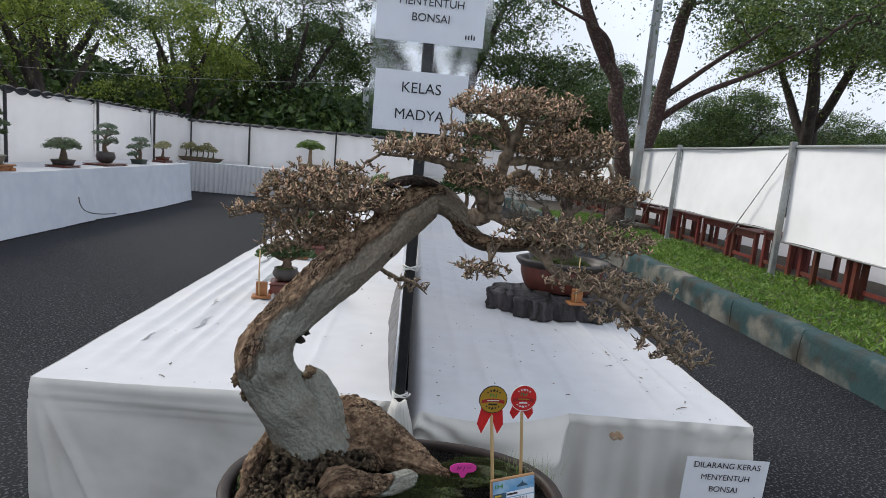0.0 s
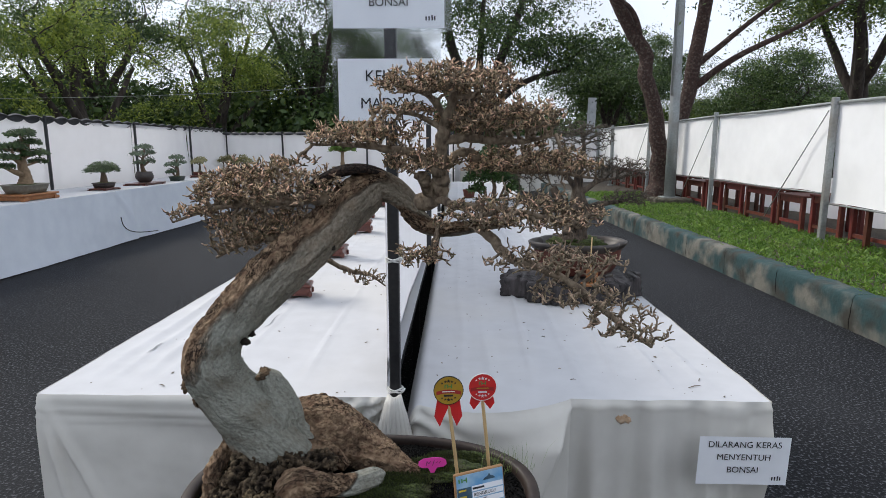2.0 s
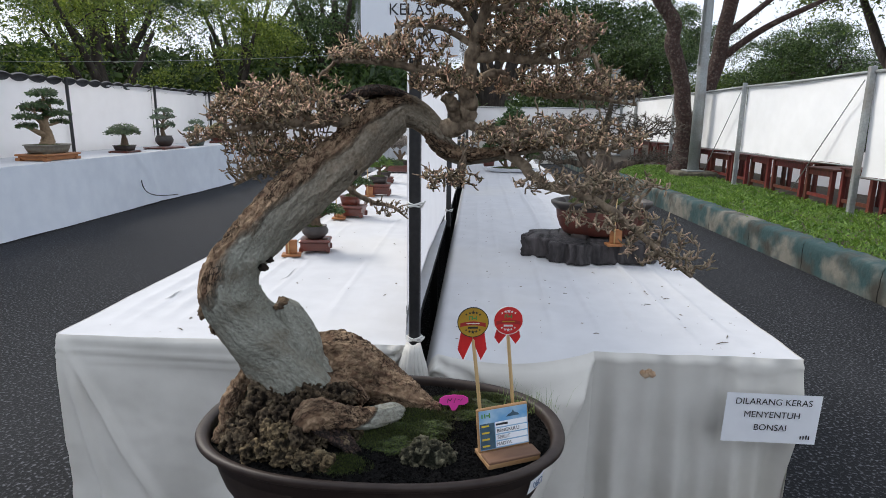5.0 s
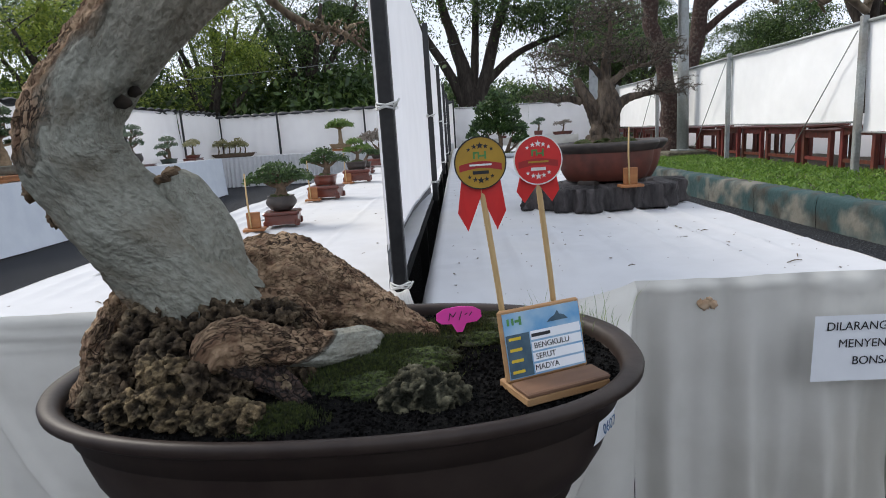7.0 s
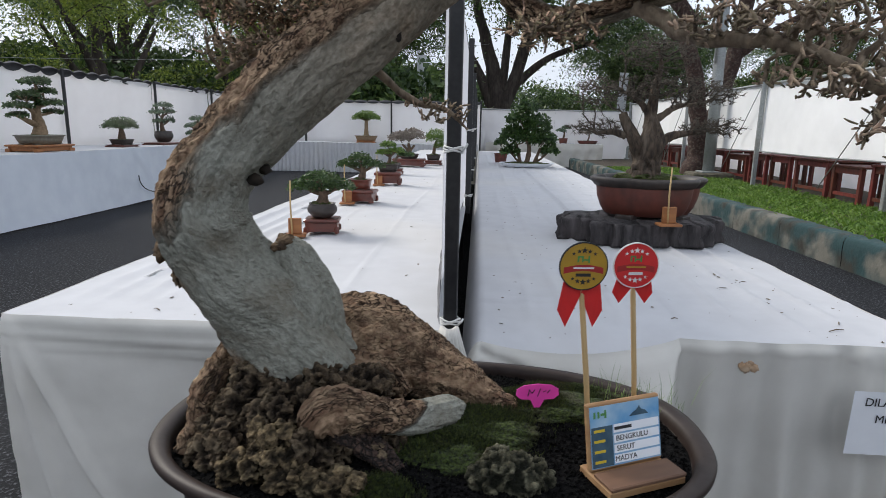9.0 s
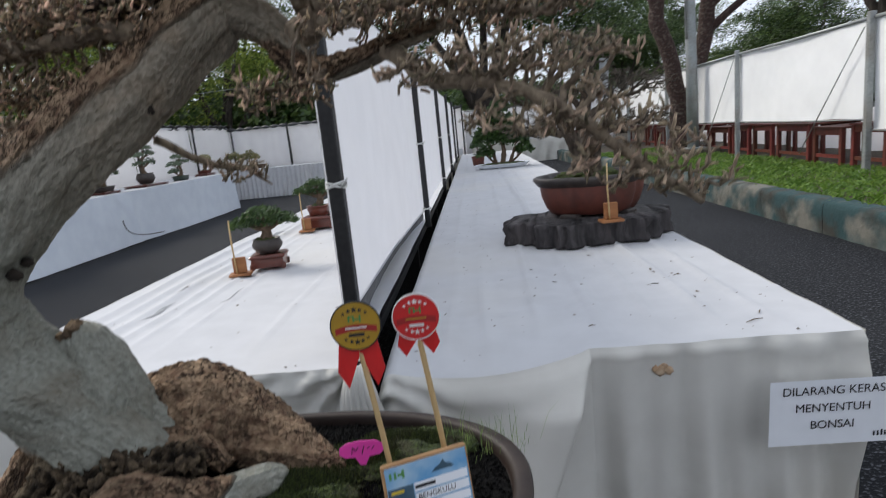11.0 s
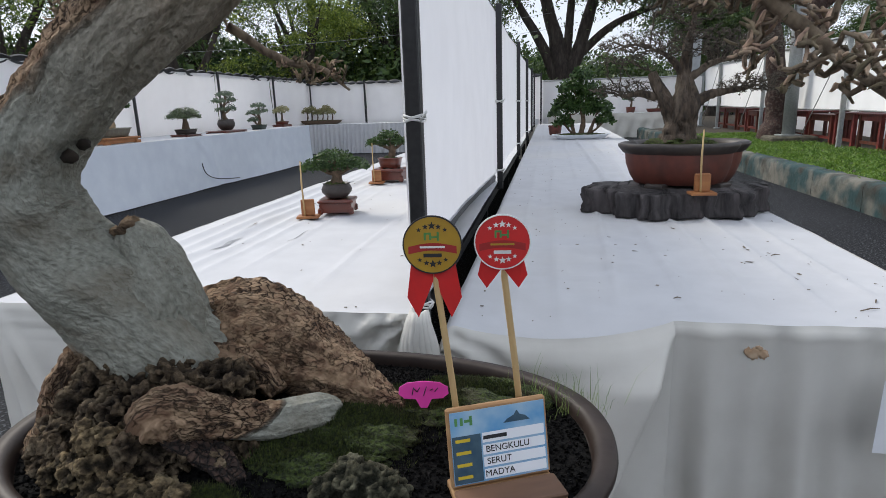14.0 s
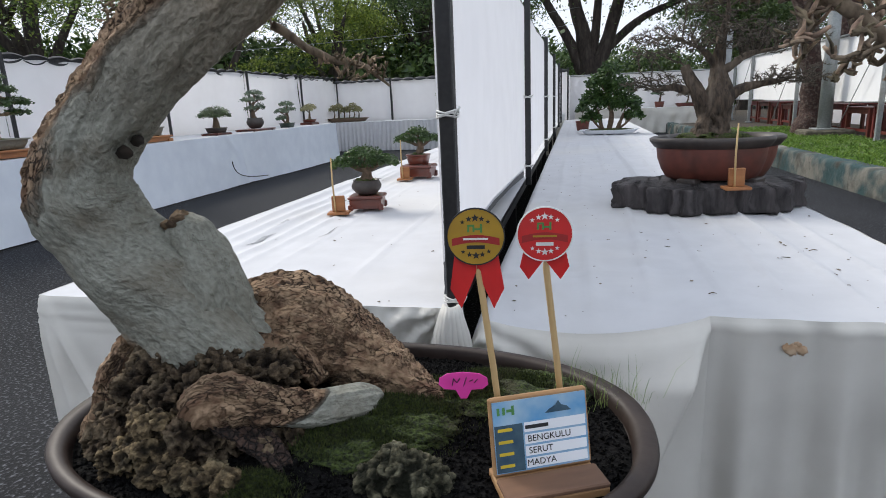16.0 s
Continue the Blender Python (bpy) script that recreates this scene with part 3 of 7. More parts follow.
for xx in npx[1:]:
    g = Geo()
    g.box((xx - 0.022, FN - 0.11, 0), (xx + 0.022, FN - 0.066, 1.98), bevel=0.005)
    part("post", g, BLACK, north, smooth=False)
FN2 = 20.0
north2 = thing("wall_north_far", "plain pinkish white fabric fence behind the far display", "fence", kind="structure")
for a, b in ((0.1, 2.7), (2.7, 5.3)):
    g = Geo()
    g.grid(30, 16, lambda u, v, a=a, b=b: (a + (b - a) * u, FN2 + 0.08 * fbm(u * 4, v * 2, a, 1.0, 3), 0.02 + v * 1.88))
    part("fabric_panel", g, SHEET, north2)
    g = Geo()
    g.tube([(a, FN2 - 0.03, 1.9), ((a + b) / 2, FN2 - 0.03, 1.885), (b, FN2 - 0.03, 1.9)], 0.025, 8)
    part("top_rail", g, STEEL, north2)
g = Geo()
g.grid(20, 10, lambda u, v: (0.1 + 0.03 * fbm(u * 3, v, 6, 1, 2), FN + (FN2 - FN) * u, 0.02 + 1.88 * v))
part("side_panel", g, SHEET, north2)

east = thing("wall_east", "white sheet fence on galvanised poles along the verge", "fence", kind="structure")
ep = [-1.6, 2.3, 6.42, 10.15, 14.2, 18.0, FN2]
for i, (a, b) in enumerate(zip(ep[:-1], ep[1:])):
    low = 0.80 if i < 2 else 0.93
    g = Geo()
    g.grid(36, 16, lambda u, v, a=a, b=b, low=low: (FE + 0.05 + 0.03 * fbm(u * 3, v, a, 1.2, 3), a + (b - a) * u, low + 0.012 * math.sin(u * 9) + v * (2.13 - low)))
    part("sheet_panel", g, EASTCLOTH, east)
    for zz, r in ((2.15, 0.024), (low, 0.012)):
        g = Geo()
        g.tube([(FE + 0.02, a, zz), (FE + 0.02, (a + b) / 2, zz - 0.012), (FE + 0.02, b, zz)], r, 8)
        part("rail", g, STEEL, east)
    g = Geo()
    g.tube([(FE - 0.05, a + 0.06, 2.05), (FE - 0.05, a + 1.5, 0.45)], 0.009, 6)
    part("brace_wire", g, STEEL, east)
for yy in ep:
    g = Geo()
    w_pole = 0.036 if abs(yy - 6.42) < 0.1 else 0.026
    g.box((FE - 0.05, yy - w_pole, 0.22), (FE + 0.03, yy + w_pole, 2.22), bevel=0.008)
    if w_pole > 0.04:
        g.box((FE - 0.06, yy + 0.045, 0.22), (FE - 0.0, yy + 0.095, 2.18), bevel=0.006)
    g.box((FE - 0.09, yy - 0.09, 0.27), (FE + 0.07, yy + 0.09, 0.30), bevel=0.005)
    part("pole", g, STEEL, east, smooth=False)
# white sheet hanging behind the stored tables
g = Geo()
g.grid(80, 8, lambda u, v: (FE + 1.75 + 0.05 * math.sin(u * 120) * (1 - v), -1.5 + 21 * u, 0.25 + 0.75 * v))
part("back_sheet", g, SHEET, east)

# ---------- the large bonsai in front ----------
def bark_material(name):
    """Pale weathered wood and brown fissured bark, blended by where the bark still clings; both run along the stem."""
    m = bpy.data.materials.new(name)
    m.use_nodes = True
    n, l = m.node_tree.nodes, m.node_tree.links
    b = n["Principled BSDF"]
    b.inputs["Roughness"].default_value = 0.88
    b.inputs["Specular IOR Level"].default_value = 0.25
    flow = n.new("ShaderNodeAttribute")
    flow.attribute_name = "flow"
    keep = n.new("ShaderNodeAttribute")
    keep.attribute_name = "bark"

    def mapped(sc):
        mp = n.new("ShaderNodeMapping")
        mp.inputs["Scale"].default_value = sc
        l.new(flow.outputs["Vector"], mp.inputs["Vector"])
        return mp.outputs[0]

    def nz(vec, s, d=5.0):
        t = n.new("ShaderNodeTexNoise")
        t.inputs["Scale"].default_value, t.inputs["Detail"].default_value = s, d
        l.new(vec, t.inputs["Vector"])
        return t

    def rng_(v, a, c, o=0.0, p=1.0):
        r = n.new("ShaderNodeMapRange")
        for k, x in (("From Min", a), ("From Max", c), ("To Min", o), ("To Max", p)):
            r.inputs[k].default_value = x
        l.new(v, r.inputs["Value"])
        return r.outputs[0]

    def mx(f, a, c):
        x = n.new("ShaderNodeMix")
        x.data_type = "RGBA"
        l.new(f, x.inputs[0])
        for s, col in ((6, a), (7, c)):
            if isinstance(col, tuple):
                x.inputs[s].default_value = (*col, 1)
            else:
                l.new(col, x.inputs[s])
        return x.outputs[2]

    def math_(op, a, c):
        x = n.new("ShaderNodeMath")
        x.operation = op
        for s, v in ((0, a), (1, c)):
            if isinstance(v, float):
                x.inputs[s].default_value = v
            else:
                l.new(v, x.inputs[s])
        return x.outputs[0]

    grain = nz(mapped((1, 1, 0.75)), 190, 9).outputs["Fac"]
    coarse = nz(mapped((1, 1, 0.8)), 24, 9).outputs["Fac"]
    pale = mx(rng_(grain, 0.35, 0.65), (0.205, 0.207, 0.175), (0.300, 0.303, 0.262))
    pale = mx(rng_(coarse, 0.47, 0.72, 0.0, 0.6), pale, (0.155, 0.128, 0.092))
    tan = n.new("ShaderNodeAttribute")
    tan.attribute_name = "tan"
    pale = mx(math_("MULTIPLY", tan.outputs["Fac"], rng_(coarse, 0.30, 0.60, 0.95, 0.55)), pale, mx(rng_(grain, 0.35, 0.65), (0.155, 0.118, 0.082), (0.27, 0.212, 0.152)))
    lines = nz(mapped((1, 1, 0.35)), 120, 6).outputs["Fac"]
    scratch = math_("ABSOLUTE", math_("SUBTRACT", lines, 0.5), 0.0)
    wear = nz(mapped((1, 1, 1)), 16, 3).outputs["Fac"]
    pale = mx(math_("MULTIPLY", rng_(scratch, 0.002, 0.018, 1.0, 0.0), rng_(wear, 0.48, 0.66, 0.0, 0.65)), pale, (0.085, 0.072, 0.05))
    vec = mapped((1, 1, 0.42))
    wob = nz(vec, 62, 7)
    warp = n.new("ShaderNodeVectorMath")
    warp.operation = "MULTIPLY_ADD"
    l.new(wob.outputs["Color"], warp.inputs[0])
    warp.inputs[1].default_value = (0.034, 0.034, 0.034)
    l.new(vec, warp.inputs[2])
    vo = n.new("ShaderNodeTexVoronoi")
    vo.feature = "DISTANCE_TO_EDGE"
    vo.inputs["Scale"].default_value = 135
    l.new(warp.outputs[0], vo.inputs["Vector"])
    plate = rng_(math_("ADD", vo.outputs["Distance"], rng_(nz(vec, 33, 3).outputs["Fac"], 0.3, 0.7, -0.035, 0.11)), 0.0, 0.10)
    fine = n.new("ShaderNodeTexVoronoi")
    fine.feature = "DISTANCE_TO_EDGE"
    fine.inputs["Scale"].default_value = 240
    l.new(warp.outputs[0], fine.inputs["Vector"])
    plate = math_("MULTIPLY", plate, rng_(math_("ADD", fine.outputs["Distance"], rng_(nz(vec, 40, 3).outputs["Fac"], 0.42, 0.6, 0.0, 0.16)), 0.0, 0.08, 0.6, 1.0))
    brown = mx(rng_(nz(mapped((1, 1, 1)), 70, 5).outputs["Fac"], 0.35, 0.65), (0.155, 0.092, 0.058), (0.35, 0.245, 0.158))
    brown = mx(plate, (0.042, 0.027, 0.019), brown)
    amount = rng_(math_("ADD", keep.outputs["Fac"], rng_(coarse, 0.3, 0.7, -0.22, 0.22)), 0.34, 0.66)
    l.new(mx(amount, pale, brown), b.inputs["Base Color"])
    h = math_("ADD", math_("MULTIPLY", plate, amount), math_("ADD", math_("MULTIPLY", grain, 0.38), math_("MULTIPLY", nz(mapped((1, 1, 0.75)), 55, 4).outputs["Fac"], 0.32)))
    bp = n.new("ShaderNodeBump")
    bp.inputs["Distance"].default_value = 0.016
    l.new(h, bp.inputs["Height"])
    l.new(bp.outputs[0], b.inputs["Normal"])
    return m


BARK = bark_material("old_bark")

BRANCH = material("branch_bark", (0.30, 0.235, 0.165), (0.11, 0.080, 0.056), scale=90, rough=0.9, bump=0.002, bump_scale=160, stretch=(1, 1, 0.6))
SPUR = material("grey_brown_spurs", (0.12, 0.090, 0.062), (0.42, 0.32, 0.21), scale=120, rough=0.88, island=0.6)
TWIG = material("bare_twigs", (0.095, 0.062, 0.040), (0.56, 0.415, 0.255), scale=140, detail=2, spread=(0.40, 0.62), rough=0.85, island=0.75)


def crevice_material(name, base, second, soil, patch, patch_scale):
    """Rough root or stone: two colours by fine noise, pale patches, and shade painted dark into the crevices."""
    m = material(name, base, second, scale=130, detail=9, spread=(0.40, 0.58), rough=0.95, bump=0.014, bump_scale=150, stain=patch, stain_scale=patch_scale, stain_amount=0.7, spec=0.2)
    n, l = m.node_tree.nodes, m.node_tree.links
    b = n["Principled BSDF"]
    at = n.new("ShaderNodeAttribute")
    at.attribute_name = "crevice_shade"
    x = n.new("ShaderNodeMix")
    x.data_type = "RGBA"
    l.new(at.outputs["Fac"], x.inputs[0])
    # soil: colour of the painted shade, set where the relief is low
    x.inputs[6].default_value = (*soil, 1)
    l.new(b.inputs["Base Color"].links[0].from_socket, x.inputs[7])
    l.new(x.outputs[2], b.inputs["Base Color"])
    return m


ROOT = material("crumbling_bark", (0.20, 0.135, 0.08), (0.06, 0.038, 0.022), scale=75, detail=6, spread=(0.38, 0.62), rough=0.95, bump=0.007, bump_scale=190)
REDROOT = material("reddish_root", (0.085, 0.050, 0.037), (0.030, 0.018, 0.014), scale=110, detail=7, spread=(0.38, 0.62), rough=0.95, bump=0.008, bump_scale=170, cracks=(0.012, 0.008, 0.006), crack_scale=120, crack_width=0.14)
# third colour of each is the shade painted into its crevices
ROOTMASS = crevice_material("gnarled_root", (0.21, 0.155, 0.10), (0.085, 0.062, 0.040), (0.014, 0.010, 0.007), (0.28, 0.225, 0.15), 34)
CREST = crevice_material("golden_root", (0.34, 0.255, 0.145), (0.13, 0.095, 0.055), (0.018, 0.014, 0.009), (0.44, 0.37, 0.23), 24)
POT = material("dark_brown_glaze", (0.022, 0.014, 0.012), (0.032, 0.022, 0.018), scale=35, rough=0.5, spec=0.3, bump=0.0006, stain=(0.045, 0.035, 0.030), stain_scale=5, stain_amount=0.45)
GRAVEL = material("black_gravel", (0.0025, 0.0025, 0.003), (0.009, 0.0088, 0.0085), scale=200, rough=0.8, bump=0.004, island=0.8, spec=0.05)
MOSS = material("moss", (0.010, 0.017, 0.004), (0.080, 0.110, 0.018), scale=240, rough=0.95, bump=0.008, bump_scale=300, stain=(0.045, 0.030, 0.016), stain_scale=22, stain_amount=0.6, island=0.3)


def stem(name, pts, per, sides, parent, bark_way, bark_level, rough_amount, label="", seed=0.0, bulges=(), mat=None, along=None, warm=False):
    """A limb of noisy cross-section through (x, y, z, radius) rows, with its grain and bark stored along it."""
    line = smooth_line(pts, per)
    vs, fs, flow, bark, tan = [], [], [], [], []
    way = Vector(bark_way).normalized()
    s = 0.0
    u = None
    for i, row in enumerate(line):
        p, r = Vector(row[:3]), row[3]
        d = (Vector(line[min(i + 1, len(line) - 1)][:3]) - Vector(line[max(i - 1, 0)][:3])).normalized()
        if u is None:
            u = d.cross(Vector((0.1, 1, 0.05)))
        u = (u - d * u.dot(d)).normalized()
        w = d.cross(u)
        if i:
            s += (p - Vector(line[i - 1][:3])).length
        for k in range(sides):
            a = 2 * math.pi * k / sides
            o = u * math.cos(a) + w * math.sin(a)
            q = Vector((math.cos(a) * 1.1, math.sin(a) * 1.1, s * 7)) + Vector((seed, seed * 2, seed * 3))
            clings = o.dot(way) - bark_level + 0.35 * noise.noise(Vector((q.x * 0.8, q.y * 0.8, q.z * 0.8)))
            if along:
                clings += 1.2 - 2.4 * max(0.0, min(1.0, (i / len(line) - along[0]) / (along[1] - along[0])))
            bk = max(0.0, min(1.0, 0.5 + clings * 1.3))
            rr = 1 + rough_amount * noise.fractal(q * 1.2, 0.8, 2.0, 4) + 0.55 * rough_amount * noise.noise(Vector((math.cos(a + s * 3.5) * 4.4 + seed, math.sin(a + s * 3.5) * 4.4, q.z * 0.5))) + 0.30 * rough_amount * noise.noise(Vector((math.cos(a + s * 3.5) * 14, math.sin(a + s * 3.5) * 14, q.z * 0.6)))
            rr += bk * rough_amount * 0.45 * abs(noise.noise(Vector((q.x * 7, q.y * 7, q.z * 3))))
            pt = p + o * r * rr
            if bk > 0.3 and sides > 24:
                e = noise.voronoi(Vector((pt.x * 75, pt.y * 75, pt.z * 48)) + noise.noise_vector(pt * 60) * 0.7)[0]
                pt += o * bk * 0.0045 * (min(1.0, (e[1] - e[0]) * 3.0) - 0.6)
            for c, size, h in bulges:
                pt += o * h * math.exp(-((pt - Vector(c)).length / size) ** 2)
            vs.append(pt)
            flow.append((math.cos(a + s * 3.5) * r, math.sin(a + s * 3.5) * r, s))
            bark.append(bk)
            tan.append(max(0.0, min(1.0, (i / len(line) - 0.34) / 0.16)) if warm else 0.0)
    n = len(line)
    for i in range(n - 1):
        for k in range(sides):
            a, b = i * sides + k, i * sides + (k + 1) % sides
            fs.append((a, b, b + sides, a + sides))
    fs += [tuple(range(sides - 1, -1, -1)), tuple(range((n - 1) * sides, n * sides))]
    me = bpy.data.meshes.new(name)
    me.from_pydata([tuple(v) for v in vs], [], fs)
    me.attributes.new("flow", "FLOAT_VECTOR", "POINT").data.foreach_set("vector", np.array(flow, "f").ravel())
    me.attributes.new("bark", "FLOAT", "POINT").data.foreach_set("value", np.array(bark, "f"))
    me.attributes.new("tan", "FLOAT", "POINT").data.foreach_set("value", np.array(tan, "f"))
    me.polygons.foreach_set("use_smooth", [True] * len(me.polygons))
    me.materials.append(mat or BARK)
    return part(name, me, None, parent, label)


RIM, SOIL_Z, PCX, PCY, PA, PB = 0.866, 0.848, 0.006, -0.715, 0.379, 0.230
bonsai = thing("bonsai", "old leafless bonsai with thick arching trunk in an oval pot", "bonsai", (PCX, PCY, 0.672))
bonsai_world = bonsai.matrix_world.copy()


def hero(ob):
    """Parts are written in yard coordinates; undo the parent's place."""
    ob.matrix_parent_inverse = bonsai_world.inverted()
    return ob


g = Geo()
profile = [(0.0, 0.700), (0.70, 0.697), (0.71, 0.693), (0.755, 0.693), (0.765, 0.698), (0.765, 0.716), (0.785, 0.721), (0.832, 0.738), (0.872, 0.765), (0.898, 0.796), (0.914, 0.825), (0.922, 0.842), (0.925, 0.848), (0.985, 0.852), (1.0, 0.856),
           (1.002, 0.863), (0.993, 0.868), (0.955, 0.868), (0.935, 0.864), (0.928, 0.853), (0.92, 0.82), (0.5, 0.80), (0.0, 0.80)]
n_side = 120
vs, fs = [], []
for r, z in profile:
    for k in range(n_side):
        a = 2 * math.pi * k / n_side
        ca, sa = math.cos(a), math.sin(a)
        e = 0.86
        vs.append((PCX + PA * r * math.copysign(abs(ca) ** e, ca), PCY + (PB if r > 0.8 else PB * 1.0) * r * math.copysign(abs(sa) ** e, sa), z))
for i in range(len(profile) - 1):
    for k in range(n_side):
        a, b = i * n_side + k, i * n_side + (k + 1) % n_side
        fs.append((a, b, b + n_side, a + n_side))
g.add(vs, fs)
hero(part("pot", g, POT, bonsai, "dark brown glazed oval pot with rolled lip"))
for sx in (-1, 1):
    for sy in (-1, 1):
        g = Geo()
        arc = [(PCX + sx * PA * 0.74 * math.cos(t), PCY + sy * PB * 0.74 * math.sin(t)) for t in np.linspace(0.35, 1.05, 8)]
        top = [(x, y_, 0.705) for x, y_ in arc] + [(PCX + (x - PCX) * 0.82, PCY + (y_ - PCY) * 0.8, 0.705) for x, y_ in reversed(arc)]
        bot = [(PCX + (x - PCX) * 0.97, PCY + (y_ - PCY) * 0.97, 0.672) for x, y_, _z in top]
        nn = len(top)
        g.add(top + bot, [tuple(range(nn)), tuple(range(2 * nn - 1, nn - 1, -1))] + [(i, nn + i, nn + (i + 1) % nn, (i + 1) % nn) for i in range(nn)])
        hero(part("pot_foot", g, POT, bonsai))


def soil_h(x, y):
    d = math.hypot((x - PCX) / PA, (y - PCY) / PB)
    hump = 0.042 * math.exp(-(((x + 0.12) / 0.20) ** 2 + ((y + 0.66) / 0.13) ** 2)) + 0.020 * math.exp(-(((x - 0.17) / 0.12) ** 2 + ((y + 0.64) / 0.09) ** 2))
    return SOIL_Z + hump * (1 - min(1, d) ** 4) + 0.004 * fbm(x, y, 0, 14, 4)


def in_pot(u, v):
    a, r = 2 * math.pi * u, 0.93 * v
    ca, sa = math.cos(a), math.sin(a)
    x, y_ = PCX + PA * r * math.copysign(abs(ca) ** 0.86, ca), PCY + PB * r * math.copysign(abs(sa) ** 0.86, sa)
    return (x, y_, soil_h(x, y_))


g = Geo()
g.grid(96, 40, in_pot)
hero(part("soil", g, GRAVEL, bonsai, "coarse black gravel"))
rng = np.random.default_rng(3)
g = Geo()
for _ in range(15000):
    x, y_, z = in_pot(rng.random(), math.sqrt(rng.random()) * 0.99)
    r = 0.0012 + 0.0026 * rng.random() ** 2
    q = [Vector(rng.normal(0, 1, 3)).normalized() * r * (0.7 + 0.6 * rng.random()) for _k in range(3)]
    c = Vector((x, y_, z + r * 0.4))
    vs = [c + q[0], c - q[0] * 0.9, c + q[1], c - q[1] * 0.8, c + q[0].cross(q[1]).normalized() * r, c - q[0].cross(q[1]).normalized() * r]
    g.add(vs, [(0, 2, 4), (2, 1, 4), (1, 3, 4), (3, 0, 4), (2, 0, 5), (1, 2, 5), (3, 1, 5), (0, 3, 5)])
tagged(hero(part("loose_gravel", g, GRAVEL, bonsai, smooth=False)), kind="stuff")

TRUNK = [(-0.172, -0.685, 0.85, 0.088), (-0.180, -0.692, 0.92, 0.084), (-0.198, -0.706, 0.978, 0.075), (-0.232, -0.724, 1.040, 0.064), (-0.270, -0.746, 1.100, 0.0595), (-0.285, -0.76, 1.163, 0.0595), (-0.262, -0.758, 1.218, 0.051),
         (-0.206, -0.745, 1.286, 0.048), (-0.150, -0.722, 1.345, 0.050), (-0.078, -0.675, 1.405, 0.048), (-0.017, -0.638, 1.467, 0.0455), (0.032, -0.615, 1.502, 0.038), (0.067, -0.61, 1.497, 0.0295), (0.098, -0.61, 1.471, 0.025),
         (0.118, -0.615, 1.439, 0.0215), (0.151, -0.63, 1.418, 0.018), (0.199, -0.66, 1.418, 0.015), (0.255, -0.69, 1.43, 0.0125), (0.319, -0.72, 1.442, 0.008)]
trunk_ob = hero(stem("trunk", TRUNK, 16, 128, bonsai, (-0.80, -0.20, 0.50), 0.28, 0.135, "pale grey trunk with brown fissured bark on its outer bend", 1.3, warm=True,
          bulges=(((-0.210, -0.779, 1.207), 0.010, -0.012), ((-0.199, -0.764, 1.219), 0.008, -0.010), ((-0.232, -0.796, 1.222), 0.014, 0.005), ((-0.235, -0.785, 1.06), 0.035, 0.007), ((-0.28, -0.80, 1.15), 0.03, 0.006), ((-0.02, -0.66, 1.54), 0.03, 0.010))))
# knob left by a cut limb, with a broken ragged crown
stem("knob", [(-0.195, -0.70, 0.96, 0.068), (-0.184, -0.70, 1.02, 0.056), (-0.184, -0.702, 1.06, 0.044), (-0.188, -0.706, 1.090, 0.033), (-0.191, -0.709, 1.112, 0.025), (-0.192, -0.71, 1.124, 0.012)], 9, 64, trunk_ob, (0, 0, 1), 0.55, 0.20, "healed stump of a cut limb", 4.1)
g = Geo()
for k in range(16):
    a = k * 2.4
    g.blob((-0.194 + 0.018 * math.cos(a) * (k % 4) / 3, -0.710 + 0.018 * math.sin(a) * (k % 4) / 3, 1.121 - 0.007 * (k % 4 == 3)), (0.008, 0.008, 0.007), k, 0.5, 2.5, 6, 8)
part("knob_crust", g, ROOT, trunk_ob, "crumbling bark on the stump")
# near-black blobs that paint the shade inside the trunk's hollows
HOLLOW_SHADE = material("hollow_shade", (0.012, 0.009, 0.007), (0.03, 0.022, 0.016), scale=60, rough=1.0)
for c, size, seed in (((-0.211, -0.768, 1.207), (0.011, 0.006, 0.007), 2), ((-0.202, -0.755, 1.219), (0.008, 0.006, 0.006), 5), ((-0.046, -0.699, 1.388), (0.008, 0.006, 0.009), 8)):
    g = Geo()
    g.blob((c[0], c[1] - 0.001, c[2]), size, seed, 0.3, 2.0, 8, 12)
    part("hollow", g, HOLLOW_SHADE, trunk_ob, "near-black blob for the shade inside a trunk hollow")
# crumbling underside of the leaning trunk
g = Geo()
rag = np.random.default_rng(17)
for t in np.linspace(0, 1, 26):
    c = Vector((-0.328, -0.775, 1.125)).lerp(Vector((-0.262, -0.712, 0.985)), float(t)) + Vector(rag.normal(0, 0.004, 3))
    r = 0.005 + 0.008 * rag.random()
    g.blob(c, (r, r * 1.2, r * 1.3), float(t) * 40, 0.5, 2.4, 8, 12)
part("ragged_bark", g, ROOT, trunk_ob, "dark crumbling bark along the underside")
# split along the top of the arch
g = Geo()
for dy, r in ((-0.018, 0.006), (-0.004, 0.0055), (0.010, 0.006), (0.024, 0.0055), (0.034, 0.005)):
    line = [(-0.10 + 0.155 * t, -0.685 + 0.075 * t + dy + 0.008 * math.sin(9 * t + dy * 60), 1.478 + 0.07 * math.sin(math.pi * (0.15 + 0.55 * t)) - 0.35 * abs(dy)) for t in np.linspace(0, 1, 14)]
    g.tube(line, [r * (0.35 + 1.1 * math.sin(math.pi * (0.06 + 0.88 * k / 13))) for k in range(14)], 9)
part("split_bark", g, REDROOT, trunk_ob, "dark rotten split along the top of the arch")

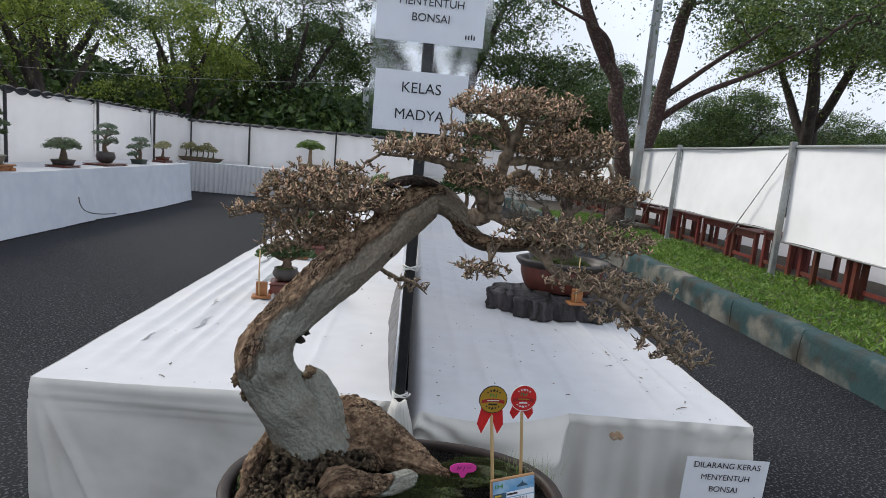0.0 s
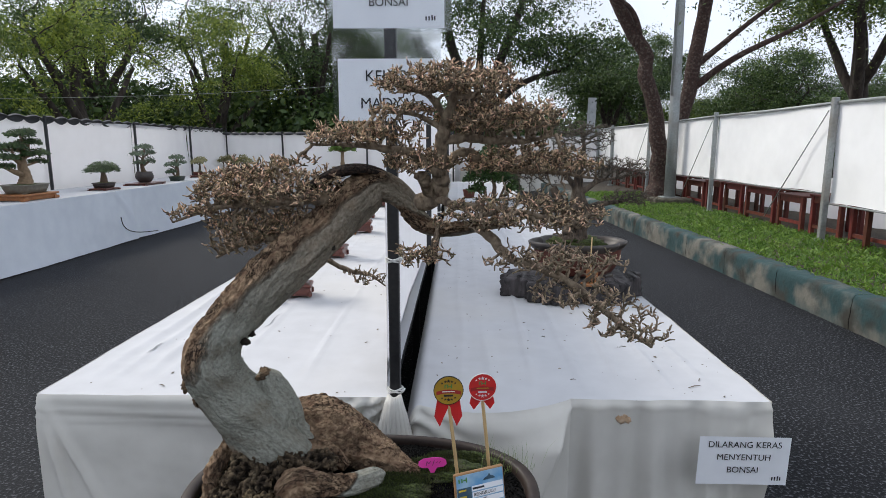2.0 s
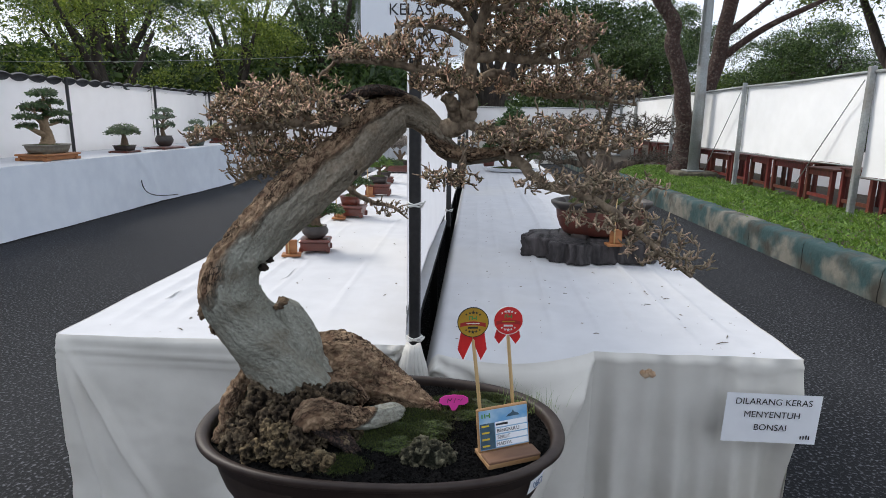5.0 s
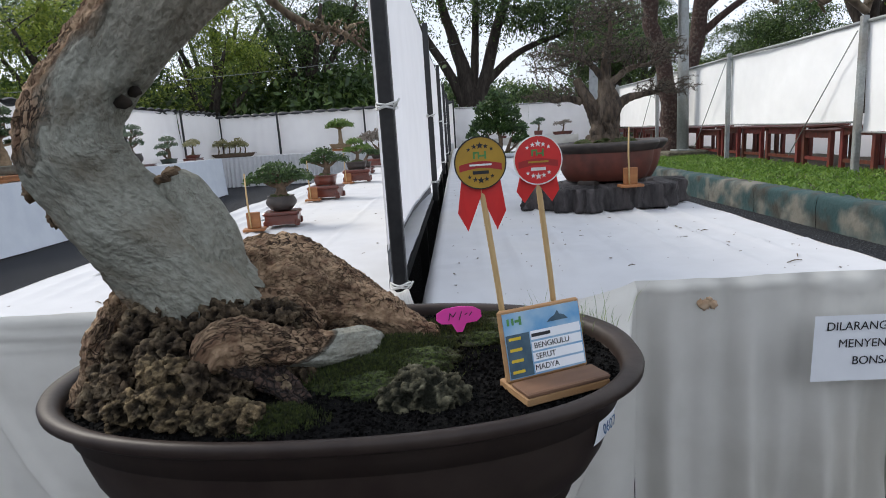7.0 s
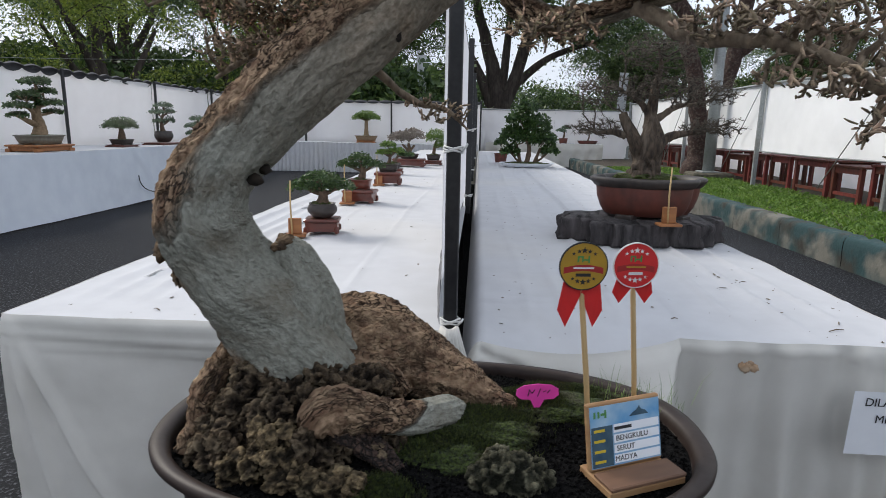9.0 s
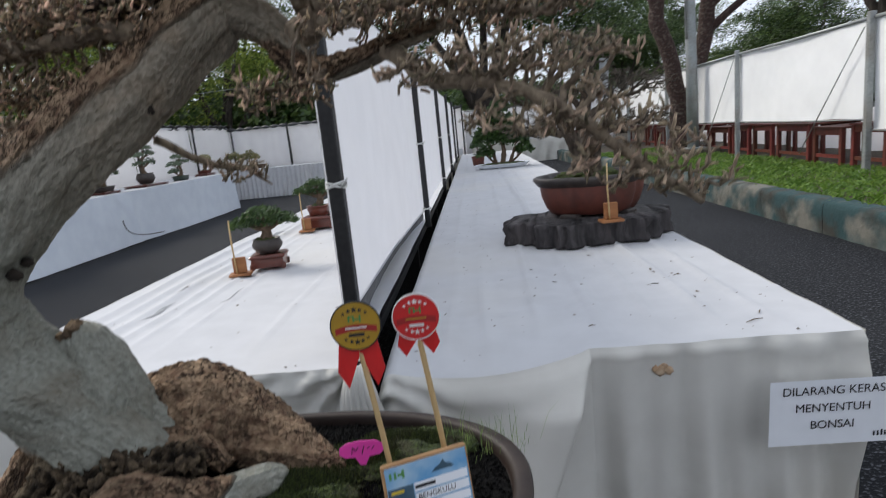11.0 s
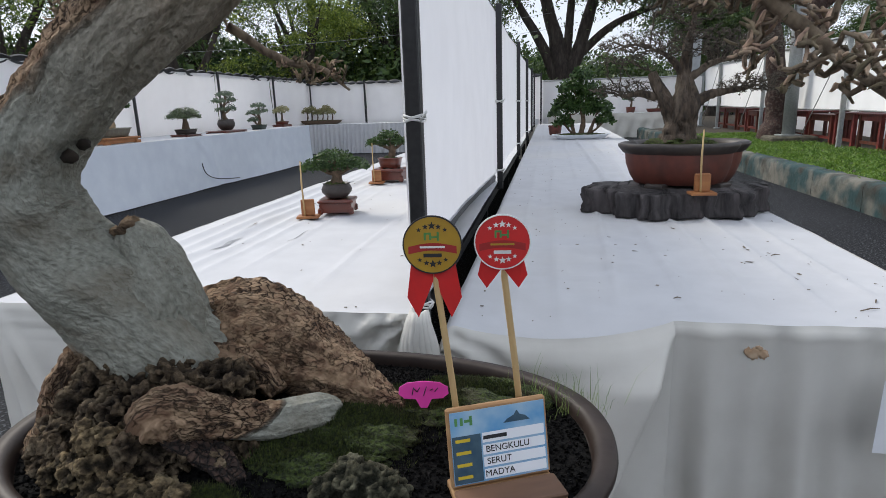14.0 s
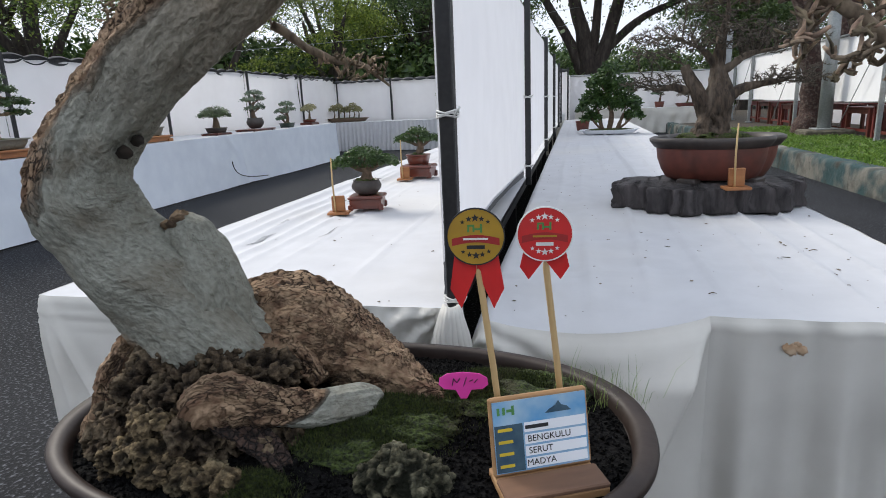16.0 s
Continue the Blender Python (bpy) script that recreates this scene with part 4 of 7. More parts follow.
BOUGHS = {
    "leader": [(0.105, -0.61, 1.455, 0.021), (0.154, -0.62, 1.478, 0.020), (0.176, -0.64, 1.511, 0.0178), (0.171, -0.66, 1.553, 0.0155), (0.180, -0.69, 1.604, 0.0135), (0.187, -0.71, 1.642, 0.011), (0.201, -0.73, 1.684, 0.0077), (0.203, -0.74, 1.725, 0.004)],
    "drop_branch": [(0.245, -0.685, 1.43, 0.0105), (0.282, -0.72, 1.401, 0.0101), (0.311, -0.77, 1.377, 0.0088), (0.362, -0.82, 1.368, 0.0074), (0.418, -0.85, 1.343, 0.0066), (0.465, -0.87, 1.306, 0.0058), (0.506, -0.87, 1.272, 0.0048), (0.556, -0.863, 1.236, 0.003)],
    "left_branch": [(-0.02, -0.65, 1.476, 0.0165), (-0.074, -0.68, 1.482, 0.0128), (-0.134, -0.69, 1.477, 0.0106), (-0.208, -0.67, 1.471, 0.0084), (-0.297, -0.66, 1.461, 0.005), (-0.395, -0.65, 1.430, 0.002)],
    "low_left_branch": [(-0.13, -0.67, 1.402, 0.011), (-0.196, -0.63, 1.393, 0.0087), (-0.256, -0.60, 1.38, 0.0064), (-0.336, -0.58, 1.341, 0.003)],
    "upper_left_branch": [(0.172, -0.66, 1.530, 0.0104), (0.122, -0.67, 1.574, 0.0092), (0.064, -0.68, 1.584, 0.008), (0.008, -0.69, 1.591, 0.0057), (-0.073, -0.69, 1.592, 0.002)],
    "apex_branch": [(0.187, -0.71, 1.638, 0.008), (0.152, -0.72, 1.684, 0.0055), (0.098, -0.73, 1.697, 0.002)],
    "thin_branch": [(0.179, -0.70, 1.622, 0.006), (0.12, -0.71, 1.651, 0.0044), (0.043, -0.72, 1.654, 0.0015)],
    "right_branch": [(0.178, -0.69, 1.596, 0.010), (0.224, -0.68, 1.606, 0.0091), (0.281, -0.67, 1.602, 0.0081), (0.340, -0.66, 1.598, 0.0058), (0.407, -0.66, 1.611, 0.002)],
    "looped_branch": [(0.175, -0.66, 1.530, 0.0098), (0.205, -0.65, 1.572, 0.009), (0.235, -0.64, 1.578, 0.0086), (0.256, -0.63, 1.556, 0.0085), (0.285, -0.62, 1.546, 0.008), (0.338, -0.62, 1.538, 0.006), (0.409, -0.62, 1.535, 0.0049), (0.505, -0.62, 1.52, 0.002)],
    "front_branch": [(0.16, -0.62, 1.478, 0.010), (0.21, -0.68, 1.470, 0.009), (0.27, -0.73, 1.468, 0.0075), (0.34, -0.76, 1.462, 0.006), (0.43, -0.75, 1.440, 0.003)],
    "back_twig": [(-0.089, -0.62, 1.352, 0.0063), (-0.04, -0.58, 1.313, 0.0051), (0.011, -0.57, 1.300, 0.0038), (0.044, -0.56, 1.272, 0.0015)],
    "hanging_twig": [(0.169, -0.64, 1.414, 0.0059), (0.164, -0.72, 1.397, 0.0045), (0.142, -0.77, 1.387, 0.0032), (0.099, -0.79, 1.389, 0.0015)],
    "stub": [(0.155, -0.62, 1.478, 0.015), (0.148, -0.635, 1.500, 0.0145), (0.135, -0.65, 1.520, 0.0135), (0.128, -0.655, 1.528, 0.009)],
}
for nm, pts in BOUGHS.items():
    line = smooth_line(pts, 6)
    for i, row in enumerate(line[1:], 1):
        wob = Vector((i * 0.45, pts[0][0] * 50, 0))
        row[:3] += np.array(noise.noise_vector(wob)) * row[3] * 0.55
        row[3] *= 1 + 0.22 * noise.noise(Vector((i * 0.9, pts[0][2] * 40, 3)))
    g = Geo()
    g.tube([r[:3] for r in line], [r[3] for r in line], 12)
    hero(part(nm, g, BRANCH, bonsai))

PADS = [  # centre, half sizes, targets, spurs per point
    ((-0.185, -0.67, 1.495), (0.165, 0.11, 0.070), 950, 4), ((-0.20, -0.635, 1.425), (0.13, 0.08, 0.045), 420, 4), ((-0.345, -0.655, 1.450), (0.065, 0.04, 0.02), 90, 4), ((-0.25, -0.60, 1.380), (0.11, 0.07, 0.038), 290, 4),
    ((0.02, -0.69, 1.605), (0.125, 0.09, 0.036), 480, 4), ((0.19, -0.73, 1.702), (0.145, 0.11, 0.046), 680, 4), ((0.10, -0.715, 1.657), (0.08, 0.06, 0.015), 120, 4),
    ((0.29, -0.68, 1.635), (0.13, 0.11, 0.06), 620, 4), ((0.36, -0.63, 1.55), (0.155, 0.10, 0.046), 560, 3), ((0.13, -0.66, 1.55), (0.085, 0.07, 0.036), 240, 4),
    ((0.33, -0.74, 1.452), (0.18, 0.11, 0.046), 820, 4), ((0.38, -0.83, 1.380), (0.13, 0.075, 0.033), 420, 3), ((0.51, -0.87, 1.268), (0.085, 0.05, 0.045), 130, 2), ((0.43, -0.86, 1.325), (0.10, 0.06, 0.035), 150, 2),
    ((0.0, -0.575, 1.295), (0.055, 0.03, 0.028), 55, 2), ((0.14, -0.77, 1.375), (0.065, 0.04, 0.026), 85, 2)]
rng = np.random.default_rng(11)
targets = []
for c, s, n, _ in PADS:
    d = rng.normal(0, 1, (n, 3))
    d /= np.linalg.norm(d, axis=1)[:, None]
    r = rng.random(n) ** 0.45
    p = d * r[:, None] * np.array(s)
    p[:, 2] = np.where(p[:, 2] < 0, p[:, 2] * 0.55, p[:, 2]) + 0.35 * s[2] * np.array([noise.noise(Vector((a * 22, b * 22, 0))) for a, b in p[:, :2]])
    targets.append(p + np.array(c))
pos, par, first = grow([([p[:3] for p in v], -1) for k, v in BOUGHS.items() if k != "stub"] + [([p[:3] for p in TRUNK[-5:]], -1)], np.vstack(targets), 0.0095, 0.12, 0.012, 70, rng, up=0.10, jitter=0.42)
rad, kids = thickness(par, 0.0017, 2.3)
groups = np.array([min(range(len(PADS)), key=lambda k: sum(((pos[i][a] - PADS[k][0][a]) / PADS[k][1][a]) ** 2 for a in range(3))) for i in range(len(pos))])
for k in range(len(PADS)):
    ids = [i for i in range(first, len(pos)) if groups[i] == k]
    g = Geo()
    for i in ids:
        a, b = Vector(pos[par[i]]), Vector(pos[i])
        d = (b - a)
        if d.length < 1e-6:
            continue
        d.normalize()
        u = d.orthogonal().normalized()
        w = d.cross(u)
        r = min(rad[i], 0.006)
        vs = [p + (u * math.cos(t) + w * math.sin(t)) * q for p, q in ((a - d * r * 0.5, r * 1.05), (b, r * 0.95)) for t in (0, 1.571, 3.142, 4.712)]
        g.add(vs, [(m, (m + 1) % 4, 4 + (m + 1) % 4, 4 + m) for m in range(4)])
    tagged(hero(part("twig_ramification", g, BRANCH, bonsai)), kind="stuff")
    g = Geo()
    for i in ids:
        if rad[i] > 0.0034:
            continue
        if k not in (1, 3, 12, 13, 14) and pos[i][2] < PADS[k][0][2] - 0.25 * PADS[k][1][2]:
            continue
        for _ in range((1 if k in (3, 10, 11, 12, 13, 14) else 3) + (2 if kids[i] == 0 else 0)):
            p = Vector(pos[i]) + Vector(rng.normal(0, 0.002, 3))
            d = Vector((rng.normal(0, 0.75), rng.normal(0, 0.75), 0.55 + rng.normal(0, 0.55))).normalized()
            h = 0.006 + 0.010 * rng.random() ** 1.3
            r = 0.0011 + 0.0007 * rng.random()
            u = d.orthogonal().normalized()
            w = d.cross(u)
            bend = p + d * h * 0.55
            tip = bend + (d + Vector(rng.normal(0, 0.45, 3))).normalized() * h * 0.6
            ring = [(u * math.cos(t) + w * math.sin(t)) for t in (0, 1.571, 3.142, 4.712)]
            g.add([p + q * r for q in ring] + [bend + q * r * 1.2 for q in ring] + [tip + q * r * 0.75 for q in ring],
                  [(m, (m + 1) % 4, 4 + (m + 1) % 4, 4 + m) for m in range(4)] + [(4 + m, 4 + (m + 1) % 4, 8 + (m + 1) % 4, 8 + m) for m in range(4)] + [(8, 9, 10, 11)])
    tagged(hero(part("spur_growth", g, SPUR if k in (3, 11, 12, 13, 14) else TWIG, bonsai, "dense brown stubby spurs")), kind="stuff")

# surface roots
hero(stem("humped_root", [(-0.20, -0.655, 0.905, 0.070), (-0.155, -0.615, 0.930, 0.078), (-0.10, -0.605, 0.935, 0.076), (-0.03, -0.62, 0.915, 0.062), (0.035, -0.645, 0.893, 0.044), (0.085, -0.665, 0.880, 0.026), (0.130, -0.672, 0.874, 0.010)], 18, 96, bonsai, (0, 0, 1), -1.2, 0.16, "thick humped root with cracked brown bark", 7.7))
hero(stem("pale_root", [(-0.112, -0.800, 0.905, 0.016), (-0.124, -0.812, 0.918, 0.028), (-0.102, -0.806, 0.926, 0.029), (-0.064, -0.792, 0.913, 0.024), (-0.022, -0.766, 0.897, 0.023), (0.010, -0.738, 0.889, 0.023), (0.034, -0.714, 0.884, 0.021), (0.046, -0.702, 0.882, 0.014), (0.050, -0.699, 0.880, 0.004)], 12, 64, bonsai, (0, 0, 1), 0.0, 0.17, "root with cracked brown bark, stripped pale towards its end", 2.2, along=(0.36, 0.58)))
hero(stem("side_root", [(-0.256, -0.700, 1.010, 0.017), (-0.270, -0.722, 0.968, 0.0165), (-0.287, -0.745, 0.938, 0.017), (-0.302, -0.760, 0.910, 0.016), (-0.303, -0.775, 0.880, 0.014), (-0.312, -0.790, 0.846, 0.016)], 9, 30, bonsai, (0, 0, 1), -0.4, 0.34, "thin root arching off the trunk", 9.0))
hero(stem("drop_root", [(-0.115, -0.806, 0.905, 0.022), (-0.085, -0.806, 0.888, 0.019), (-0.058, -0.810, 0.872, 0.015), (-0.038, -0.818, 0.857, 0.012), (-0.020, -0.826, 0.845, 0.007)], 12, 48, bonsai, (0, 0, 1), 2.0, 0.6, "reddish brown root dropping into the soil", 5.2, mat=REDROOT))
hero(stem("knot_root", [(-0.140, -0.690, 0.925, 0.030), (-0.095, -0.690, 0.938, 0.022), (-0.055, -0.694, 0.924, 0.017), (-0.030, -0.700, 0.900, 0.012)], 9, 36, bonsai, (0, 0, 1), -1.2, 0.36, "knotted root under the trunk", 6.1))
MASS = [(-0.235, -0.775, 0.915, 0.032), (-0.215, -0.750, 0.930, 0.032), (-0.170, -0.765, 0.925, 0.034), (-0.190, -0.800, 0.900, 0.036), (-0.250, -0.785, 0.880, 0.036), (-0.150, -0.790, 0.910, 0.028), (-0.270, -0.745, 0.890, 0.032), (-0.11, -0.760, 0.930, 0.028),
        (-0.075, -0.735, 0.925, 0.028), (-0.245, -0.80, 0.860, 0.040), (-0.10, -0.77, 0.880, 0.038), (-0.225, -0.71, 0.935, 0.036), (-0.14, -0.745, 0.935, 0.030), (-0.195, -0.79, 0.880, 0.044), (-0.275, -0.80, 0.852, 0.028), (-0.12, -0.80, 0.872, 0.036), (-0.05, -0.78, 0.865, 0.024), (-0.145, -0.825, 0.880, 0.026)]
CRESTS = [(-0.186, -0.836, 0.893, 0.020), (-0.168, -0.836, 0.902, 0.018), (-0.197, -0.848, 0.868, 0.021), (-0.172, -0.852, 0.880, 0.020), (-0.150, -0.860, 0.865, 0.021), (-0.126, -0.866, 0.859, 0.018), (-0.103, -0.868, 0.855, 0.018), (-0.083, -0.862, 0.854, 0.018), (-0.222, -0.842, 0.856, 0.020)]


def knobbly(rows, lumps, least, most, seed, front):
    """Overlapping cores with many smaller knobs over their open side."""
    rr = np.random.default_rng(seed)
    g = Geo()
    for i, (x, y_, z, r) in enumerate(rows):
        g.blob((x, y_, z), (r * 0.95, r * 0.9, r * 0.88), i + 0.37, 0.3, 2.2, 14, 20)
    for i in range(lumps):
        x, y_, z, r = rows[int(rr.integers(len(rows)))]
        d = Vector((rr.normal(), rr.normal() - front, rr.normal() + 0.35)).normalized()
        q = least + (most - least) * rr.random() ** 1.6
        c = Vector((x, y_, z)) + d * r * 0.92
        g.blob(c, (q * (0.8 + 0.5 * rr.random()), q, q * (0.8 + 0.7 * rr.random())), i * 0.71, 0.35, 2.0, 7, 10)
    return g


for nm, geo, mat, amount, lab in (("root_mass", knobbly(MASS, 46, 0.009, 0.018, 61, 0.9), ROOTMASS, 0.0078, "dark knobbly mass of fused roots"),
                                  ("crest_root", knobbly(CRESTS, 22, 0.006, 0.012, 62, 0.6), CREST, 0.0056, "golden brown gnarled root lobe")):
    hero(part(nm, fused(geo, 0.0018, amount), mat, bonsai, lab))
# moss cushions and the small porous rock
for i, (x, y_, sx, sy, h) in enumerate(((0.03, -0.77, 0.10, 0.045, 0.022), (0.17, -0.65, 0.10, 0.050, 0.020), (0.22, -0.60, 0.09, 0.05, 0.024), (-0.295, -0.70, 0.045, 0.07, 0.034), (0.08, -0.72, 0.08, 0.05, 0.024), (-0.05, -0.86, 0.05, 0.025, 0.014))):
    g = Geo()
    g.blob((x, y_, soil_h(x, y_) - 0.008), (sx, sy, h), i + 2.2, 0.16, 3.0, 34, 70)
    hero(part("moss_cushion", g, MOSS, bonsai))
    g = Geo()
    for _ in range(6500):
        a, r = rng.random() * 6.283, min(1.25, abs(rng.normal(0, 0.62)))
        xx, yy = x + sx * r * math.cos(a), y_ + sy * r * math.sin(a)
        zz = soil_h(xx, yy) - 0.003 + 0.75 * h * math.sqrt(max(0.0, 1 - r * r)) * 1.02
        b, q = rng.random() * 6.283, 0.0012
        t = Vector((rng.normal(0, 0.0022), rng.normal(0, 0.0022), 0.004 + 0.005 * rng.random()))
        g.add([(xx - q * math.cos(b), yy - q * math.sin(b), zz - 0.002), (xx + q * math.cos(b), yy + q * math.sin(b), zz - 0.002), (xx + t.x, yy + t.y, zz + t.z)], [(0, 1, 2)])
    tagged(hero(part("moss_pile", g, MOSS, bonsai, smooth=False)), kind="stuff")
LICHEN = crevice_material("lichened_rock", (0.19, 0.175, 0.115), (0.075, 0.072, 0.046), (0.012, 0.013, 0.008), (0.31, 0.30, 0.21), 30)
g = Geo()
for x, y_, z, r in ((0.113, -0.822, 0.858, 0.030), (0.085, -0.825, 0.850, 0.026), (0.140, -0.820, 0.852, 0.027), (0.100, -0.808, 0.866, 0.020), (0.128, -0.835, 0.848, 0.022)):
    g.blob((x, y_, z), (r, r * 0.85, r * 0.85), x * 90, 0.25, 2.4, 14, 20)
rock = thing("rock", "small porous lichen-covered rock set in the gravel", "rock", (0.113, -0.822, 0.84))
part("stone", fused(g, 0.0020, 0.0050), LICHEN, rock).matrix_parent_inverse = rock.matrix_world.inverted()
BLADE = material("grass_blade", (0.13, 0.22, 0.05), (0.22, 0.30, 0.10), scale=30, rough=0.6, island=0.3, translucent=0.3)
tuft = thing("grass_tuft", "fine bright green grass tuft growing at the pot edge", "grass", (0.315, -0.60, 0.852))
g = Geo()
for _ in range(150):
    a = rng.random() * 6.283
    b = Vector((0.04 * rng.normal(), 0.022 * rng.normal(), 0.0))
    h = 0.02 + 0.05 * rng.random() ** 3
    o = Vector((math.cos(a), math.sin(a), 0)) * h * (0.2 + 0.6 * rng.random())
    w = Vector((-math.sin(a), math.cos(a), 0)) * 0.00045
    g.add([b - w, b + w, b + o * 0.4 + Vector((0, 0, h * 0.65)) + w * 0.7, b + o * 0.4 + Vector((0, 0, h * 0.65)) - w * 0.7, b + o + Vector((0, 0, h))], [(0, 1, 2, 3), (3, 2, 4)])
tagged(part("grass_pile", g, BLADE, tuft), kind="stuff")

# narrow stand under the pot
stand = thing("pot_stand", "narrow dark display pedestal under the pot", "pedestal", (PCX, PCY, 0))
g = Geo()
g.lathe([(0.0, 0.690), (0.125, 0.690), (0.128, 0.682), (0.125, 0.662), (0.0, 0.662)], 40)
part("turntable", g, BLACK, stand)
g = Geo()
g.box((-0.12, -0.10, 0.0), (0.12, 0.10, 0.661), bevel=0.008)
part("column", g, material("stand_wood", (0.05, 0.038, 0.03), (0.09, 0.07, 0.05), scale=20, rough=0.6, stretch=(1, 1, 0.15)), stand, smooth=False)

# ---------- medals, label and tag in the pot ----------
GOLD = material("gold_card", (0.42, 0.25, 0.02), (0.36, 0.21, 0.02), scale=40, rough=0.4)
RED = material("red_card", (0.62, 0.02, 0.02), (0.54, 0.02, 0.02), scale=40, rough=0.45)
DARKRED = material("dark_red_print", (0.36, 0.02, 0.02), rough=0.5)
WHITE = material("white_print", (0.80, 0.80, 0.78), rough=0.6)
PALEWOOD = material("pale_stick", (0.56, 0.40, 0.20), (0.46, 0.31, 0.14), scale=60, rough=0.7, stretch=(1, 1, 0.1))
PLY = material("plywood", (0.42, 0.25, 0.12), (0.30, 0.16, 0.07), scale=45, rough=0.7, bump=0.0006, stretch=(0.2, 1, 1))
PINK = material("pink_plastic", (0.80, 0.07, 0.42), (0.74, 0.06, 0.38), scale=20, rough=0.4)
GREEN = material("green_print", (0.08, 0.25, 0.07), rough=0.6)


def star(g, cx, cy, r, z):
    pts = [(cx + r * (1 if k % 2 == 0 else 0.42) * math.sin(k * math.pi / 5), cy + r * (1 if k % 2 == 0 else 0.42) * math.cos(k * math.pi / 5), z) for k in range(10)]
    g.add(pts + [(cx, cy, z)], [(k, 10, (k + 1) % 10) for k in range(10)])


def bar(g, cx, cy, w, h, z):
    g.add([(cx - w / 2, cy - h / 2, z), (cx + w / 2, cy - h / 2, z), (cx + w / 2, cy + h / 2, z), (cx - w / 2, cy + h / 2, z)], [(0, 1, 2, 3)])


def medal(centre, foot, r, face_col, ring_col, star_col, label, turn, tail):
    top = thing("award_medal", label, "medal", centre, turn, group="award medals")
    up = pose(0, 0, 0, 90, 0, 0)
    printed_on = []

    def flat(name, g, mat, lab=""):
        ob = part(name, g, mat, top if not printed_on else printed_on[0], lab, smooth=False)
        if not printed_on:
            ob.matrix_basis = up
        return ob
    g = Geo()
    g.lathe([(0.0, -0.001), (r, -0.001), (r, 0.001), (0.0, 0.001)], 48)
    printed_on.append(flat("disc", g, face_col))
    g = Geo()
    g.lathe([(r * 0.965, 0.0013), (r * 0.965, 0.0016), (r * 1.01, 0.0016), (r * 1.01, -0.001)], 48)
    flat("rim_band", g, ring_col)
    g = Geo()
    for k, sz in ((-2, 0.09), (-1, 0.11), (0, 0.15), (1, 0.11), (2, 0.09)):
        star(g, k * r * 0.22, r * (0.66 - 0.035 * k * k), r * sz, 0.0014)
        star(g, k * r * 0.22, -r * (0.66 - 0.035 * k * k), r * sz, 0.0014)
    tagged(flat("printed_stars", g, star_col, "row of five stars above and below"), kind="stuff")
    g = Geo()
    n = 18
    vs = []
    for i in range(n + 1):
        x = -0.82 + 1.64 * i / n
        c = 0.10 * math.cos(x * 2.2) - 0.16
        vs += [(x * r, (c - 0.13) * r, 0.0014), (x * r, (c + 0.13) * r, 0.0014)]
    g.add(vs, [(2 * i, 2 * i + 2, 2 * i + 3, 2 * i + 1) for i in range(n)])
    flat("printed_banner", g, DARKRED)
    g = Geo()
    bar(g, 0, -0.07 * r, 0.85 * r, 0.07 * r, 0.0018)
    flat("banner_text", g, GOLD if face_col is RED else WHITE)
    g = Geo()
    bar(g, 0, -0.36 * r, 0.62 * r, 0.13 * r, 0.0016)
    flat("caption_bar", g, INK if face_col is GOLD else WHITE)
    g = Geo()
    bar(g, -0.24 * r, 0.30 * r, 0.07 * r, 0.26 * r, 0.0016)
    bar(g, -0.06 * r, 0.30 * r, 0.07 * r, 0.26 * r, 0.0016)
    bar(g, 0.20 * r, 0.30 * r, 0.07 * r, 0.30 * r, 0.0016)
    bar(g, 0.09 * r, 0.27 * r, 0.24 * r, 0.07 * r, 0.0016)
    bar(g, -0.15 * r, 0.40 * r, 0.20 * r, 0.07 * r, 0.0016)
    flat("printed_emblem", g, GREEN)
    printed_on.clear()
    for s in (-1, 1):
        g = Geo()
        a, b = tail
        p = [(0.0, -0.55 * r), (s * 0.75 * r, -0.60 * r), (s * (0.95 if a > 2 else 0.9) * r, -a * 0.72 * r), (s * 0.58 * r, -a * r), (s * 0.02 * r, -b * r)]
        v0 = [(x, yy, -0.0016 - 0.002 * (k > 1)) for k, (x, yy) in enumerate(p)]
        v1 = [(x, yy, z - 0.0012) for x, yy, z in v0]
        g.add(v0 + v1, [(0, 1, 2, 3, 4), (9, 8, 7, 6, 5)] + [(k, 5 + k, 5 + (k + 1) % 5, (k + 1) % 5) for k in range(5)])
        flat("ribbon_tail", g, RED, "red paper ribbon tail")
    g = Geo()
    inv = top.matrix_world.inverted()
    a, b = inv @ Vector((centre[0], centre[1] + 0.006, centre[2] - r * 0.9)), inv @ Vector(foot)
    g.tube([a, a.lerp(b, 0.05), a.lerp(b, 0.5) + Vector((0.001, 0, 0)), b], [0.0012, 0.0036, 0.0036, 0.0034], 8)
    part("stick", g, PALEWOOD, top, "pale pointed bamboo stick")
    return top


medal((0.192, -0.780, 1.114), (0.218, -0.772, 0.850), 0.0295, GOLD, INK, INK, "round gold award medal with red ribbon on a bamboo stick", 6, (2.65, 1.3))
medal((0.260, -0.757, 1.112), (0.283, -0.740, 0.850), 0.0285, RED, WHITE, WHITE, "round red award medal with red ribbon on a bamboo stick", 6, (1.75, 1.0))

